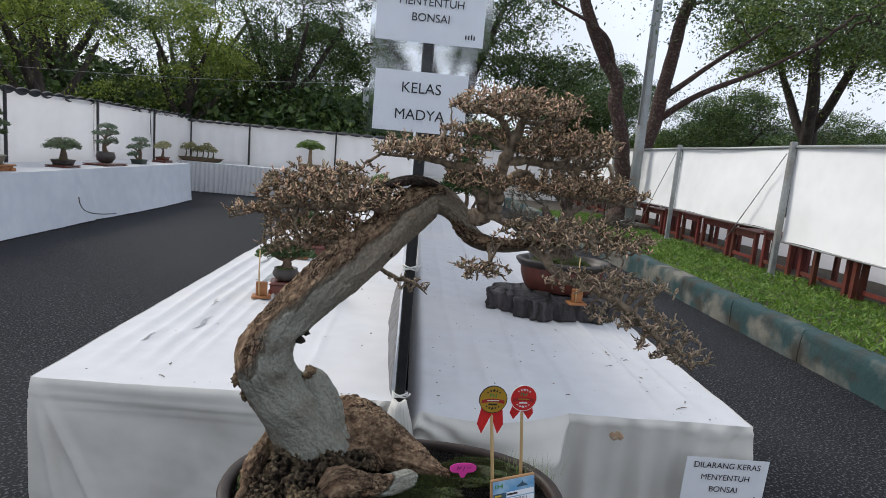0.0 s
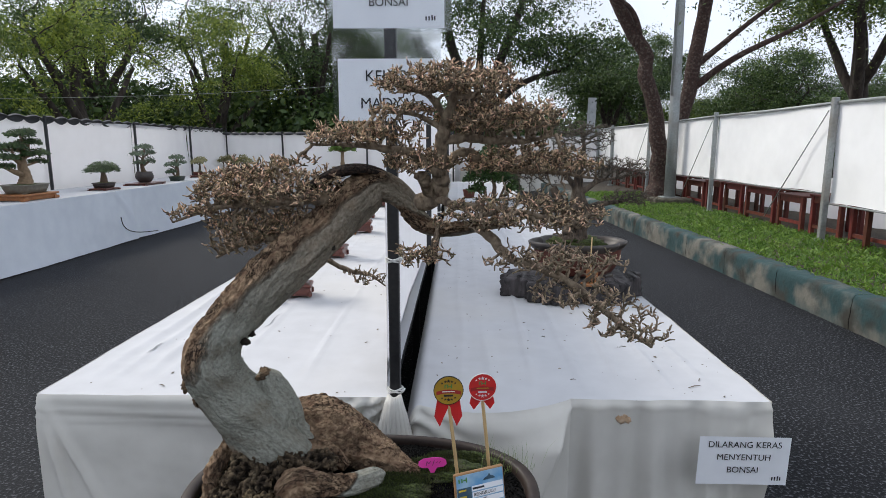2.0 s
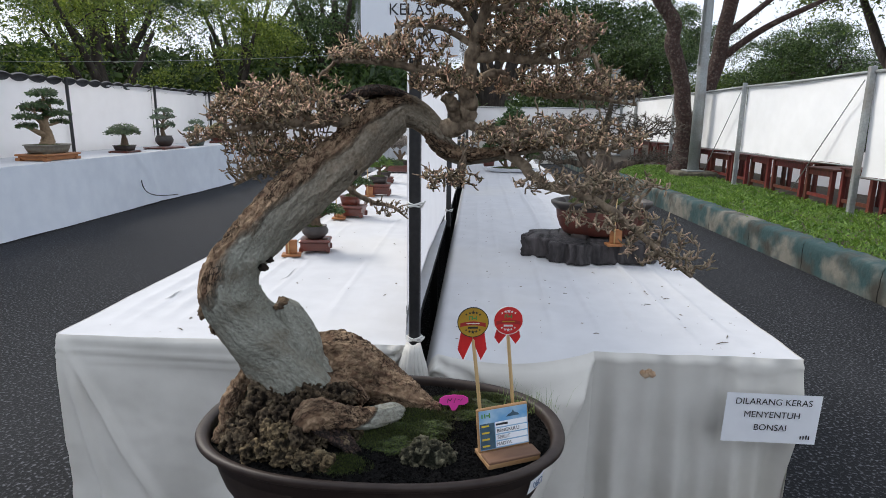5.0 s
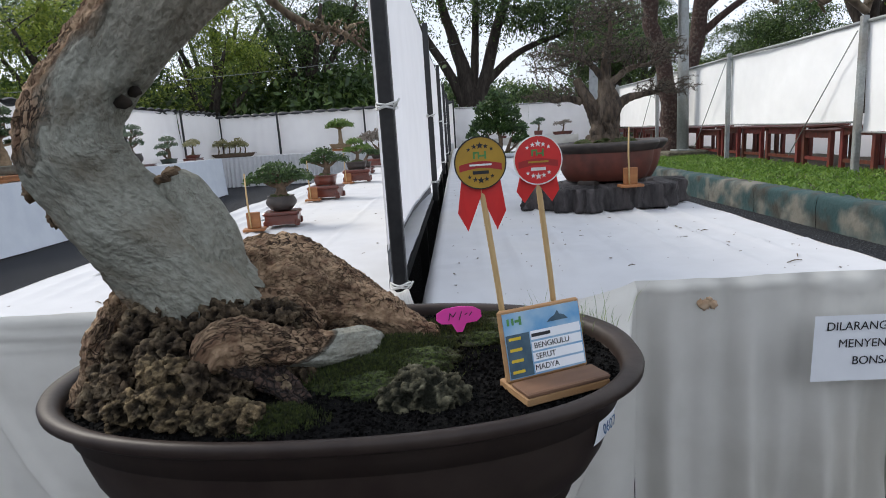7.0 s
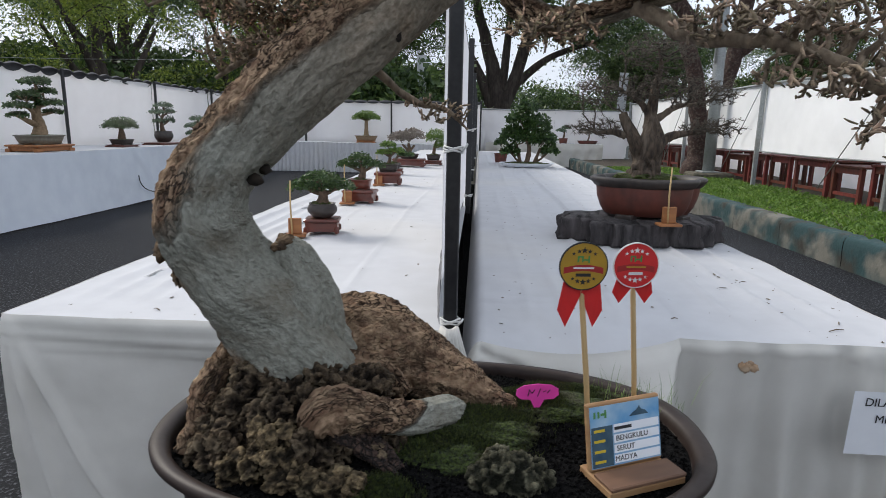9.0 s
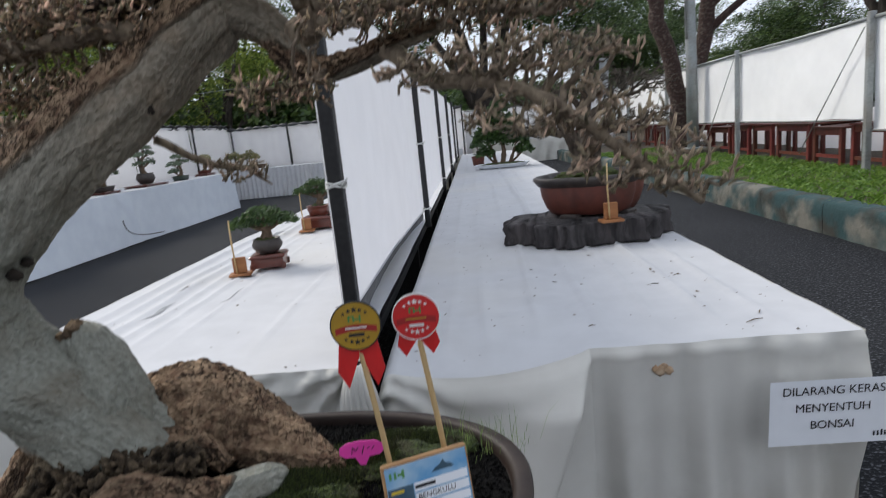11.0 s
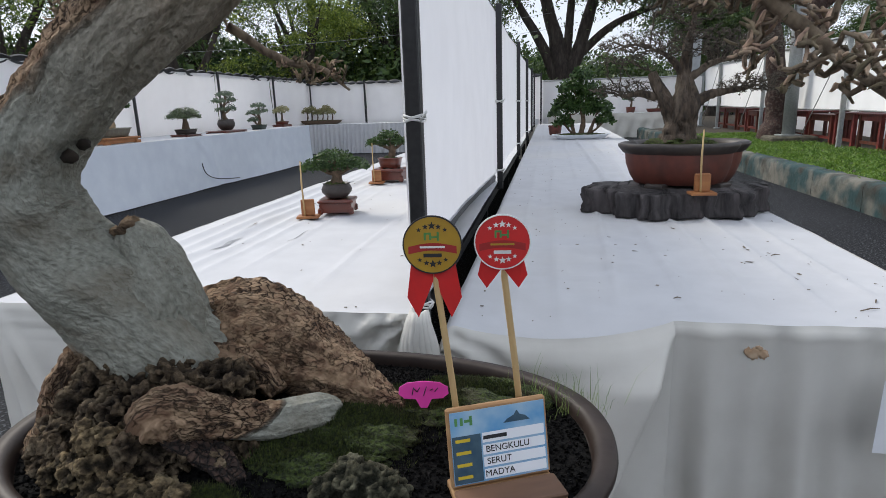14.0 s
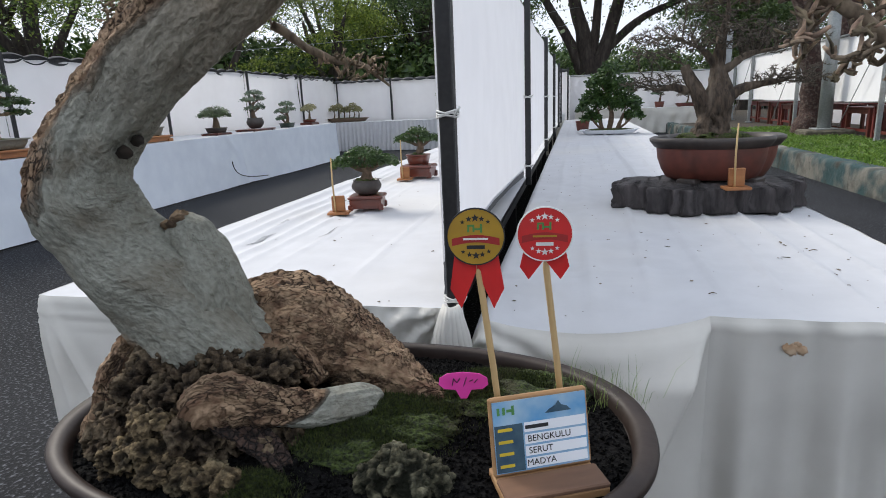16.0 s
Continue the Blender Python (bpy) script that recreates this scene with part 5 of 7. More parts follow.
PRINT_SKY = material("printed_sky", (0.10, 0.30, 0.55), (0.35, 0.50, 0.62), scale=25, rough=0.4)
PRINT_DARK = material("printed_dark_blue", (0.02, 0.06, 0.10), (0.05, 0.10, 0.14), scale=60, rough=0.4)
YELLOW = material("yellow_print", (0.65, 0.48, 0.03), rough=0.6)
card = thing("name_card", "printed entry card on a small plywood stand", "name card", (0.262, -0.796, 0.850), 24.0)
g = Geo()
g.box((-0.055, -0.040, 0.0), (0.055, 0.026, 0.010), bevel=0.0015)
part("base_board", g, PLY, card, smooth=False)
g = Geo()
g.box((-0.055, -0.041, 0.0102), (0.055, -0.004, 0.016), bevel=0.0015)
part("front_board", g, material("brown_ply_face", (0.20, 0.105, 0.06), (0.12, 0.065, 0.04), scale=35, rough=0.75, stretch=(0.2, 1, 1)), card, smooth=False)
lean = pose(0, 0.004, 0.011, -12, 0, 0)
g = Geo()
g.box((-0.055, -0.001, 0.0), (0.055, 0.007, 0.084), bevel=0.002)
back_board = part("back_board", g, PLY, card, smooth=False)
back_board.matrix_basis = lean
g = Geo()
g.box((-0.052, -0.0026, 0.004), (0.052, -0.0012, 0.080))
face_card = part("printed_card", g, PRINT_SKY, card, "card with blue sky print and four white lines", smooth=False)
face_card.matrix_basis = lean


def on_card(name, g, mat, lab=""):
    ob = part(name, g, mat, face_card, lab, smooth=False)
    ob.matrix_basis = pose(0, -0.0028, 0.0, 90, 0, 0)
    return ob


g = Geo()
bar(g, -0.036, 0.030, 0.031, 0.050, 0.0002)
on_card("dark_column", g, PRINT_DARK)
for k, word in enumerate(("", "BENGKULU", "SERUT", "MADYA")):
    yy = 0.050 - 0.0128 * k
    g = Geo()
    bar(g, 0.0155, yy, 0.069, 0.0105, 0.0003)
    on_card("white_line", g, PAPER)
    g = Geo()
    bar(g, -0.040, yy, 0.016, 0.0035, 0.0004)
    on_card("field_name", g, YELLOW)
    if word:
        lettering("handwriting", word, 0.0095, pose(-0.019 + 0.0034 * len(word), -0.0034, yy, 90, 0, 0), INK, face_card)
    else:
        g = Geo()
        bar(g, -0.005, yy, 0.026, 0.004, 0.0006)
        on_card("handwriting_bar", g, INK)
g = Geo()
g.add([(x, yy, 0.0004) for x, yy in ((0.005, 0.062), (0.035, 0.062), (0.030, 0.067), (0.024, 0.069), (0.021, 0.074), (0.017, 0.069), (0.010, 0.066))], [tuple(range(7))])
on_card("printed_building", g, PRINT_DARK)
g = Geo()
for dx, w, h in ((-0.046, 0.003, 0.008), (-0.040, 0.003, 0.008), (-0.034, 0.006, 0.003), (-0.030, 0.003, 0.010)):
    bar(g, dx, 0.070, w, h, 0.0004)
on_card("printed_emblem", g, GREEN)

tag = thing("pink_tag", "small pink plastic plant tag with handwriting", "plant tag", (0.156, -0.690, 0.884), 8.0)
g = Geo()
out = [(0.004 * 1, 0.0), (0.010, 0.012), (0.024, 0.013), (0.031, 0.019), (0.030, 0.028), (0.020, 0.034), (0.0, 0.036), (-0.020, 0.034), (-0.030, 0.028), (-0.031, 0.019), (-0.024, 0.013), (-0.010, 0.012), (-0.004, 0.0)]
v0, v1 = [(x, -0.0006, z) for x, z in out], [(x, 0.0006, z) for x, z in out]
n = len(out)
g.add(v0 + v1, [tuple(range(n)), tuple(range(2 * n - 1, n - 1, -1))] + [(i, n + i, n + (i + 1) % n, (i + 1) % n) for i in range(n)])
part("plate", g, PINK, tag, smooth=False)
g = Geo()
for x0, x1, z0, z1 in ((-0.014, -0.012, 0.018, 0.028), (-0.012, -0.008, 0.027, 0.022), (-0.008, -0.004, 0.022, 0.028), (0.000, 0.004, 0.017, 0.029), (0.008, 0.012, 0.024, 0.026), (0.014, 0.018, 0.022, 0.027)):
    g.tube([(x0, -0.0011, z0), (x1, -0.0011, z1)], 0.0006, 5)
part("handwriting", g, INK, tag)


def pot_wall(a, z, out=0.0):
    """A point on the pot's outer wall at the angle a, standing out by a little."""
    r = float(np.interp(z, (0.738, 0.765, 0.796, 0.825, 0.842), (0.832, 0.872, 0.898, 0.914, 0.922)))
    ca, sa = math.cos(a), math.sin(a)
    x, y_ = PCX + PA * r * math.copysign(abs(ca) ** 0.86, ca), PCY + PB * r * math.copysign(abs(sa) ** 0.86, sa)
    n_ = Vector((ca / PA, sa / PB, 0)).normalized()
    return Vector((x, y_, z)) + n_ * out


LABEL_A, LABEL_Z = -0.43, 0.805
spot = pot_wall(LABEL_A, LABEL_Z)
aim = Vector((math.cos(LABEL_A) / PA, math.sin(LABEL_A) / PB, 0)).normalized()
plate = thing("pot_label", "white paper number label on the pot side", "label", tuple(spot), math.degrees(math.atan2(aim.x, -aim.y)))
g = Geo()
g.grid(10, 4, lambda u, v: plate.matrix_world.inverted() @ pot_wall(LABEL_A + (u - 0.5) * 0.235, LABEL_Z - 0.017 + 0.034 * v, 0.0025))
paper = part("paper", g, PAPER, plate)
lettering("number", "0607", 0.017, pose(0, -0.0052, 0.0, 84, 0, 0), material("blue_ink", (0.06, 0.13, 0.26), rough=0.6), paper)

# ---------- signs ----------
PLASTIC = bpy.data.materials.new("clear_sleeve")
PLASTIC.use_nodes = True
pb = PLASTIC.node_tree.nodes["Principled BSDF"]
pb.inputs["Transmission Weight"].default_value, pb.inputs["Roughness"].default_value, pb.inputs["IOR"].default_value = 0.99, 0.02, 1.03
pb.inputs["Base Color"].default_value = (0.93, 0.95, 0.97, 1)
pn = PLASTIC.node_tree.nodes.new("ShaderNodeTexNoise")
pn.inputs["Scale"].default_value = 180
pr = PLASTIC.node_tree.nodes.new("ShaderNodeBump")
pr.inputs["Distance"].default_value = 0.0004
PLASTIC.node_tree.links.new(pn.outputs["Fac"], pr.inputs["Height"])
PLASTIC.node_tree.links.new(pr.outputs[0], pb.inputs["Normal"])


def notice(at, w, h, lines, size, pitch, label, turn=0.0, tilt=0.0, sleeve=None, mark=True, shift=0.0):
    top = thing("notice_sheet", label, "sign", at, turn, group="paper notices")
    lean = pose(0, 0, 0, 0, tilt, 0)
    g = Geo()
    g.grid(16, 10, lambda u, v: ((u - 0.5) * w, 0.0006 * math.sin(u * 3.1 + v), (v - 0.5) * h))
    sheet = part("paper", g, PAPER, top)
    sheet.matrix_basis = lean
    for k, t in enumerate(lines):
        lettering("line_of_print", t, size, pose(shift, -0.0012, (len(lines) - 1) * pitch / 2 - k * pitch + (0.012 if mark else 0.0), 90, 0, 0), INK, sheet)
    if mark:
        g = Geo()
        for k, (dx, hh) in enumerate(((0, 0.012), (0.009, 0.012), (0.018, 0.015), (0.026, 0.012))):
            g.box((w * 0.33 + dx, -0.0016, -h * 0.40), (w * 0.33 + dx + 0.004, -0.0008, -h * 0.40 + hh))
        part("emblem", g, INK, sheet, smooth=False)
    if sleeve:
        (x0, x1), (z0, z1) = sleeve
        for yy, nm in ((-0.006, "sleeve_front"), (0.006, "sleeve_back")):
            g = Geo()
            g.grid(20, 14, lambda u, v, yy=yy: (x0 + (x1 - x0) * u, yy + 0.003 * fbm(u * 2, v * 2, yy * 90, 3, 2), z0 + (z1 - z0) * v))
            ob = part(nm, g, PLASTIC, top, "clear plastic sleeve")
            ob.visible_shadow = False
    return top


notice((-0.012, -0.012, 1.757), 0.292, 0.186, ("KELAS", "MADYA"), 0.046, 0.082, "white class notice in a clear plastic sleeve on the post", 0, 0, ((-0.162, 0.168), (-0.105, 0.185)), mark=False)
notice((0.0, -0.014, 2.045), 0.335, 0.215, ("DILARANG KERAS", "MENYENTUH", "BONSAI"), 0.034, 0.046, "white no-touching notice in a clear plastic sleeve on the post", 0, 0, ((-0.182, 0.188), (-0.118, 0.112)))
notice((1.148, -0.066, 0.572), 0.300, 0.168, ("DILARANG KERAS", "MENYENTUH", "BONSAI"), 0.030, 0.044, "white notice forbidding touching pinned to the table skirt", 2.0, 1.5)

# rust stains and dirt specks on the cloth
RUST = material("rust_stain", (0.36, 0.22, 0.12), (0.55, 0.42, 0.30), scale=30, rough=0.9)
rust = thing("rust_stain", "brown rust stain on the white skirt", "stain", (0.763, front_right((0.763 - 0.59) / (TR - 0.59), 0.085)[1], 0.688))
for k, (dx, dz, r) in enumerate(((0.0, 0.0, 0.012), (0.016, -0.002, 0.009), (-0.014, 0.003, 0.007), (0.006, 0.012, 0.006))):
    g = Geo()
    g.blob((dx, 0.0, dz), (r * 1.3, 0.0022, r * 1.1), k, 0.6, 2, 8, 18)
    part("spot", g, RUST, rust)
DIRT = material("dry_dirt", (0.10, 0.075, 0.05), (0.18, 0.15, 0.11), scale=50, rough=0.95, island=0.4)
g = Geo()
rng = np.random.default_rng(21)
for _ in range(260):
    left = rng.random() < 0.35
    x = TL + 0.1 + 1.0 * rng.random() if left else 0.12 + 1.1 * rng.random()
    y = 4.5 * rng.random() ** 1.6 + 0.03
    z = (top_left(x, y) if left else top_right(x, y)) + 0.001
    r = 0.0015 + 0.004 * rng.random() ** 3
    a, e = rng.random() * 6.3, 1 + 3 * rng.random() ** 3
    q = [(x + r * (e * math.cos(t) * math.cos(a) - math.sin(t) * math.sin(a)), y + r * (e * math.cos(t) * math.sin(a) + math.sin(t) * math.cos(a)), z + 0.0015 * (k % 2)) for k, t in enumerate(np.linspace(0, 6.283, 7)[:-1])]
    g.add(q, [tuple(range(6))])
solid("dirt_specks", g, DIRT, "scattered dirt specks and dead twigs on the cloth", "dirt", smooth=False, kind="stuff")
for x, y, ln, a in ((1.02, 0.10, 0.055, 0.4), (1.08, 0.16, 0.03, 1.1), (0.98, 0.35, 0.05, 2.2), (1.0, 0.62, 0.03, 0.3), (-0.82, 0.07, 0.03, 2.6), (0.62, 0.16, 0.02, 0.2)):
    z = top_right(x, y) if x > 0 else top_left(x, y)
    g = Geo()
    g.tube([(x, y, z + 0.003), (x + ln * 0.5 * math.cos(a), y + ln * 0.5 * math.sin(a), z + 0.006), (x + ln * math.cos(a), y + ln * math.sin(a), z + 0.003)], [0.0012, 0.0018, 0.0008], 6)
    solid("fallen_twig", g, DIRT, "small dead twig lying on the cloth", "twig", group="fallen twigs")

# ---------- small bonsai ----------
LEAF_D = material("dark_bonsai_leaf", (0.022, 0.052, 0.012), (0.052, 0.102, 0.022), scale=12, rough=0.5, island=0.45, translucent=0.15)
LEAF_L = material("light_bonsai_leaf", (0.085, 0.16, 0.025), (0.14, 0.22, 0.04), scale=12, rough=0.5, island=0.4, translucent=0.2)
LEAF_Y = material("pale_bonsai_leaf", (0.30, 0.27, 0.14), (0.20, 0.20, 0.08), scale=12, rough=0.6, island=0.4, translucent=0.2)
LEAF_B = material("blue_green_needle", (0.045, 0.085, 0.045), (0.09, 0.14, 0.075), scale=12, rough=0.6, island=0.4)
GREYTWIG = material("grey_fine_twigs", (0.20, 0.17, 0.14), (0.30, 0.26, 0.22), scale=80, rough=0.9, island=0.4)
WOODBROWN = material("bonsai_wood", (0.15, 0.10, 0.065), (0.08, 0.055, 0.035), scale=60, rough=0.9, bump=0.003, bump_scale=90)
LACQUER = material("red_brown_lacquer", (0.15, 0.035, 0.02), (0.09, 0.022, 0.014), scale=30, rough=0.35, stretch=(0.2, 1, 1), coat=0.3)
TEAK = material("orange_teak", (0.36, 0.15, 0.05), (0.26, 0.10, 0.035), scale=30, rough=0.5, stretch=(0.2, 1, 1))
P_DARK = material("dark_clay", (0.035, 0.028, 0.026), (0.055, 0.044, 0.038), scale=30, rough=0.5)
P_GREY = material("grey_clay", (0.22, 0.21, 0.17), (0.17, 0.16, 0.13), scale=30, rough=0.7, bump=0.001)
P_RED = material("red_clay", (0.15, 0.042, 0.028), (0.11, 0.032, 0.022), scale=26, rough=0.55, bump=0.0008, stain=(0.055, 0.03, 0.025), stain_scale=6, stain_amount=0.6)
P_GREEN = material("dark_green_clay", (0.03, 0.045, 0.035), (0.05, 0.065, 0.05), scale=30, rough=0.45)


def foliage(g, centre, size, count, leaf, rng, dome=True):
    """A cushion of single small leaves on and under an uneven dome."""
    c = Vector(centre)
    for _ in range(count):
        d = Vector(rng.normal(0, 1, 3)).normalized()
        if dome and d.z < -0.25:
            d.z = -d.z * 0.4
        lump = 1 + 0.25 * noise.noise(Vector((d.x * 3 + c.x * 9, d.y * 3 + c.y * 9, d.z * 3)))
        r = (0.55 + 0.45 * rng.random() ** 0.5) * lump
        p = c + Vector((d.x * size[0], d.y * size[1], d.z * size[2])) * r
        a = (d * 0.6 + Vector(rng.normal(0, 0.8, 3))).normalized()
        b = a.orthogonal().normalized() * leaf * 0.38
        a = a * leaf * (0.7 + 0.6 * rng.random())
        g.add([p - b * 0.3, p + a * 0.5 + b, p + a, p + a * 0.5 - b], [(0, 1, 2, 3)])


def pot_parts(top, w, d, h, mat, z0, feet=True, round_=False):
    g = Geo()
    prof = [(0.0, z0 + 0.06 * h), (0.74, z0 + 0.06 * h), (0.80, z0 + 0.10 * h), (0.90, z0 + 0.55 * h), (0.94, z0 + 0.86 * h), (1.0, z0 + 0.90 * h), (1.0, z0 + h), (0.92, z0 + h), (0.88, z0 + 0.9 * h), (0.0, z0 + 0.92 * h)]
    if round_:
        prof = [(0.0, z0 + 0.03 * h), (0.55, z0 + 0.03 * h), (0.70, z0 + 0.12 * h), (0.96, z0 + 0.42 * h), (1.0, z0 + 0.62 * h), (0.90, z0 + 0.85 * h), (0.84, z0 + 0.92 * h), (0.90, z0 + h), (0.78, z0 + h), (0.74, z0 + 0.88 * h), (0.0, z0 + 0.9 * h)]
    vs, fs, n = [], [], 40
    for r, z in prof:
        for k in range(n):
            a = 2 * math.pi * k / n
            e = 1.0 if round_ else 0.55
            vs.append((w / 2 * r * math.copysign(abs(math.cos(a)) ** e, math.cos(a)), d / 2 * r * math.copysign(abs(math.sin(a)) ** e, math.sin(a)), z))
    for i in range(len(prof) - 1):
        for k in range(n):
            a, b = i * n + k, i * n + (k + 1) % n
            fs.append((a, b, b + n, a + n))
    g.add(vs, fs)
    part("pot", g, mat, top)
    if feet and not round_:
        for sx in (-1, 1):
            for sy in (-1, 1):
                g = Geo()
                g.box((sx * w * 0.30 - 0.06 * w, sy * d * 0.28 - 0.06 * d, z0), (sx * w * 0.30 + 0.06 * w, sy * d * 0.28 + 0.06 * d, z0 + 0.09 * h))
                part("pot_foot", g, mat, top, smooth=False)


def stand_parts(top, w, d, h, mat):
    g = Geo()
    g.box((-w / 2, -d / 2, h * 0.72), (w / 2, d / 2, h), bevel=min(0.008, h * 0.1))
    part("stand_top", g, mat, top, smooth=False)
    g = Geo()
    g.box((-w * 0.45, -d * 0.44, h * 0.12), (w * 0.45, d * 0.44, h * 0.715))
    part("stand_apron", g, mat, top, smooth=False)
    for sx in (-1, 1):
        for sy in (-1, 1):
            g = Geo()
            g.box((sx * w * 0.43 - 0.07 * w, sy * d * 0.41 - 0.07 * d, 0), (sx * w * 0.43 + 0.07 * w, sy * d * 0.41 + 0.07 * d, h * 0.46), bevel=min(0.005, h * 0.08))
            part("stand_leg", g, mat, top, smooth=False)


def potted(label, at, turn, trunk, pads, leaf_mat, leaf, pot, stand=None, wood=None, seed=1, category="bonsai", group="bonsai on show", round_=False, twiggy=False):
    """trunk: list of stems of (x, y, z, r); pads: (centre, size, leaves); pot: w, d, h, material; stand: w, d, h, material."""
    rng = np.random.default_rng(seed)
    top = thing("bonsai", label, category, at, turn, group=group)
    z0 = 0.0
    if stand:
        stand_parts(top, *stand)
        z0 = stand[2]
    pot_parts(top, *pot, z0, round_=round_)
    base = z0 + pot[2] * 0.9
    g = Geo()
    g.blob((0, 0, base - 0.01), (pot[0] * 0.36, pot[1] * 0.36, 0.03), seed, 0.3, 2, 8, 18)
    part("soil_mound", g, MOSS, top)
    for st in trunk:
        line = smooth_line([(x, y, z + base - 0.01, r) for x, y, z, r in st], 5)
        g = Geo()
        for i, row in enumerate(line):
            row[3] *= 1 + 0.3 * noise.noise(Vector((i * 0.8, seed, st[0][0] * 9)))
        g.tube([r[:3] for r in line], [r[3] for r in line], 10)
        part("trunk", g, wood or WOODBROWN, top)
    root = trunk[0][-1]
    for c, size, count in pads:
        cc = (c[0], c[1], c[2] + base)
        near = min((p for st in trunk for p in st), key=lambda p: (p[0] - c[0]) ** 2 + (p[1] - c[1]) ** 2 + 2 * (p[2] - c[2]) ** 2 + (0.2 if p[2] > c[2] else 0))
        g = Geo()
        a, b = Vector((near[0], near[1], near[2] + base)), Vector(cc)
        m = a.lerp(b, 0.5) + Vector((0, 0, -0.1 * size[2]))
        g.tube([a, m, b], [near[3] * 0.6, near[3] * 0.45, near[3] * 0.25], 7)
        for _ in range(5):
            q = b + Vector((rng.normal(0, 0.4) * size[0], rng.normal(0, 0.4) * size[1], 0.2 * size[2]))
            g.tube([m, m.lerp(q, 0.6) + Vector((0, 0, 0.1 * size[2])), q], [near[3] * 0.3, near[3] * 0.22, near[3] * 0.12], 5)
        part("branch", g, wood or WOODBROWN, top)
        g = Geo()
        foliage(g, cc, size, count, leaf, rng)
        tagged(part("foliage_pad", g, leaf_mat, top, smooth=False), kind="stuff")
    return top


def marker(at, turn, label="small plywood holder with a pale stick"):
    """The little entry-card holder with its stick."""
    top = thing("card_holder", label, "card holder", at, turn, group="card holders")
    g = Geo()
    g.box((-0.05, -0.035, 0), (0.05, 0.035, 0.012), bevel=0.002)
    part("base_board", g, TEAK, top, smooth=False)
    for dy in (-0.008, 0.006):
        g = Geo()
        g.box((-0.03, dy, 0.0125), (0.03, dy + 0.006, 0.085), bevel=0.002)
        part("back_board", g, TEAK, top, smooth=False)
    g = Geo()
    g.tube([(-0.012, -0.018, 0.012), (-0.016, -0.018, 0.15), (-0.014, -0.018, 0.262)], [0.004, 0.004, 0.003], 7)
    part("stick", g, PALEWOOD, top)
    return top


# along the road-side half of the main table
dome = [[(0, 0, 0, 0.035), (0.005, 0, 0.05, 0.024), (-0.005, 0, 0.10, 0.016)]]
t1 = potted("small green bonsai in a round dark pot on a red stand", (-0.69, 1.36, TOP + 0.008), 8, dome,
            [((-0.08, 0, 0.080), (0.085, 0.07, 0.045), 1000), ((0.07, 0.02, 0.080), (0.09, 0.075, 0.042), 1000), ((0.0, 0.0, 0.115), (0.095, 0.085, 0.05), 1100)], LEAF_D, 0.012, (0.145, 0.145, 0.072, P_DARK), (0.17, 0.14, 0.07, LACQUER), seed=31, round_=True)
marker((-0.785, 1.22, TOP + 0.008), 12)
t2 = potted("low spreading green bonsai in a brown pot on a red stand", (-0.74, 2.56, TOP + 0.008), -5, [[(0, 0, 0, 0.03), (0.02, 0, 0.06, 0.022), (0.01, 0, 0.12, 0.014)]],
            [((-0.08, 0, 0.10), (0.08, 0.07, 0.04), 700), ((0.09, 0.0, 0.10), (0.08, 0.07, 0.04), 700), ((0.0, 0.0, 0.14), (0.08, 0.07, 0.045), 800)], LEAF_D, 0.013, (0.16, 0.12, 0.07, LACQUER), (0.22, 0.16, 0.085, LACQUER), seed=32)
marker((-0.80, 2.42, TOP + 0.008), 5)
potted("small airy green bonsai on a carved red stand", (-0.74, 3.85, TOP + 0.008), 4, [[(0, 0, 0, 0.02), (0.015, 0, 0.07, 0.014), (0.0, 0, 0.14, 0.008)]],
       [((-0.04, 0, 0.10), (0.07, 0.06, 0.035), 500), ((0.07, 0.0, 0.12), (0.07, 0.06, 0.03), 500), ((0.0, 0.0, 0.17), (0.07, 0.06, 0.035), 500)], LEAF_L, 0.015, (0.19, 0.14, 0.07, P_DARK), (0.24, 0.18, 0.11, LACQUER), seed=33)
marker((-0.80, 3.70, TOP + 0.008), 5)
potted("green bonsai with cascading crown on the table", (-0.86, 5.0, TOP + 0.008), 4, [[(0, 0, 0, 0.02), (0.04, 0, 0.07, 0.014), (0.08, 0, 0.12, 0.008)]],
       [((0.06, 0, 0.11), (0.10, 0.07, 0.05), 700), ((0.14, 0.0, 0.09), (0.09, 0.06, 0.04), 500)], LEAF_D, 0.016, (0.17, 0.14, 0.06, P_DARK), (0.22, 0.16, 0.06, LACQUER), seed=34)
potted("leafless grey bonsai with a twiggy dome on red stand", (-0.84, 6.35, TOP + 0.008), 0, [[(0, 0, 0, 0.035), (0.0, 0, 0.08, 0.026), (-0.01, 0, 0.16, 0.014)], [(0.01, 0, 0.05, 0.02), (0.07, 0, 0.13, 0.012)], [(-0.01, 0, 0.05, 0.02), (-0.09, 0, 0.14, 0.012)]],
       [((-0.12, 0, 0.20), (0.15, 0.11, 0.09), 1500), ((0.05, 0.0, 0.23), (0.15, 0.11, 0.10), 1500)], GREYTWIG, 0.02, (0.26, 0.17, 0.06, P_DARK), (0.42, 0.24, 0.10, LACQUER), seed=35)
potted("dark green bonsai beside the grey one", (-0.55, 6.75, TOP + 0.008), 0, [[(0, 0, 0, 0.028), (0.01, 0, 0.1, 0.02), (0.03, 0, 0.2, 0.012)]],
       [((0.03, 0, 0.22), (0.14, 0.11, 0.13), 1600), ((0.09, 0.0, 0.12), (0.09, 0.08, 0.09), 700)], LEAF_L, 0.018, (0.2, 0.15, 0.08, P_DARK), (0.24, 0.18, 0.06, LACQUER), seed=36)

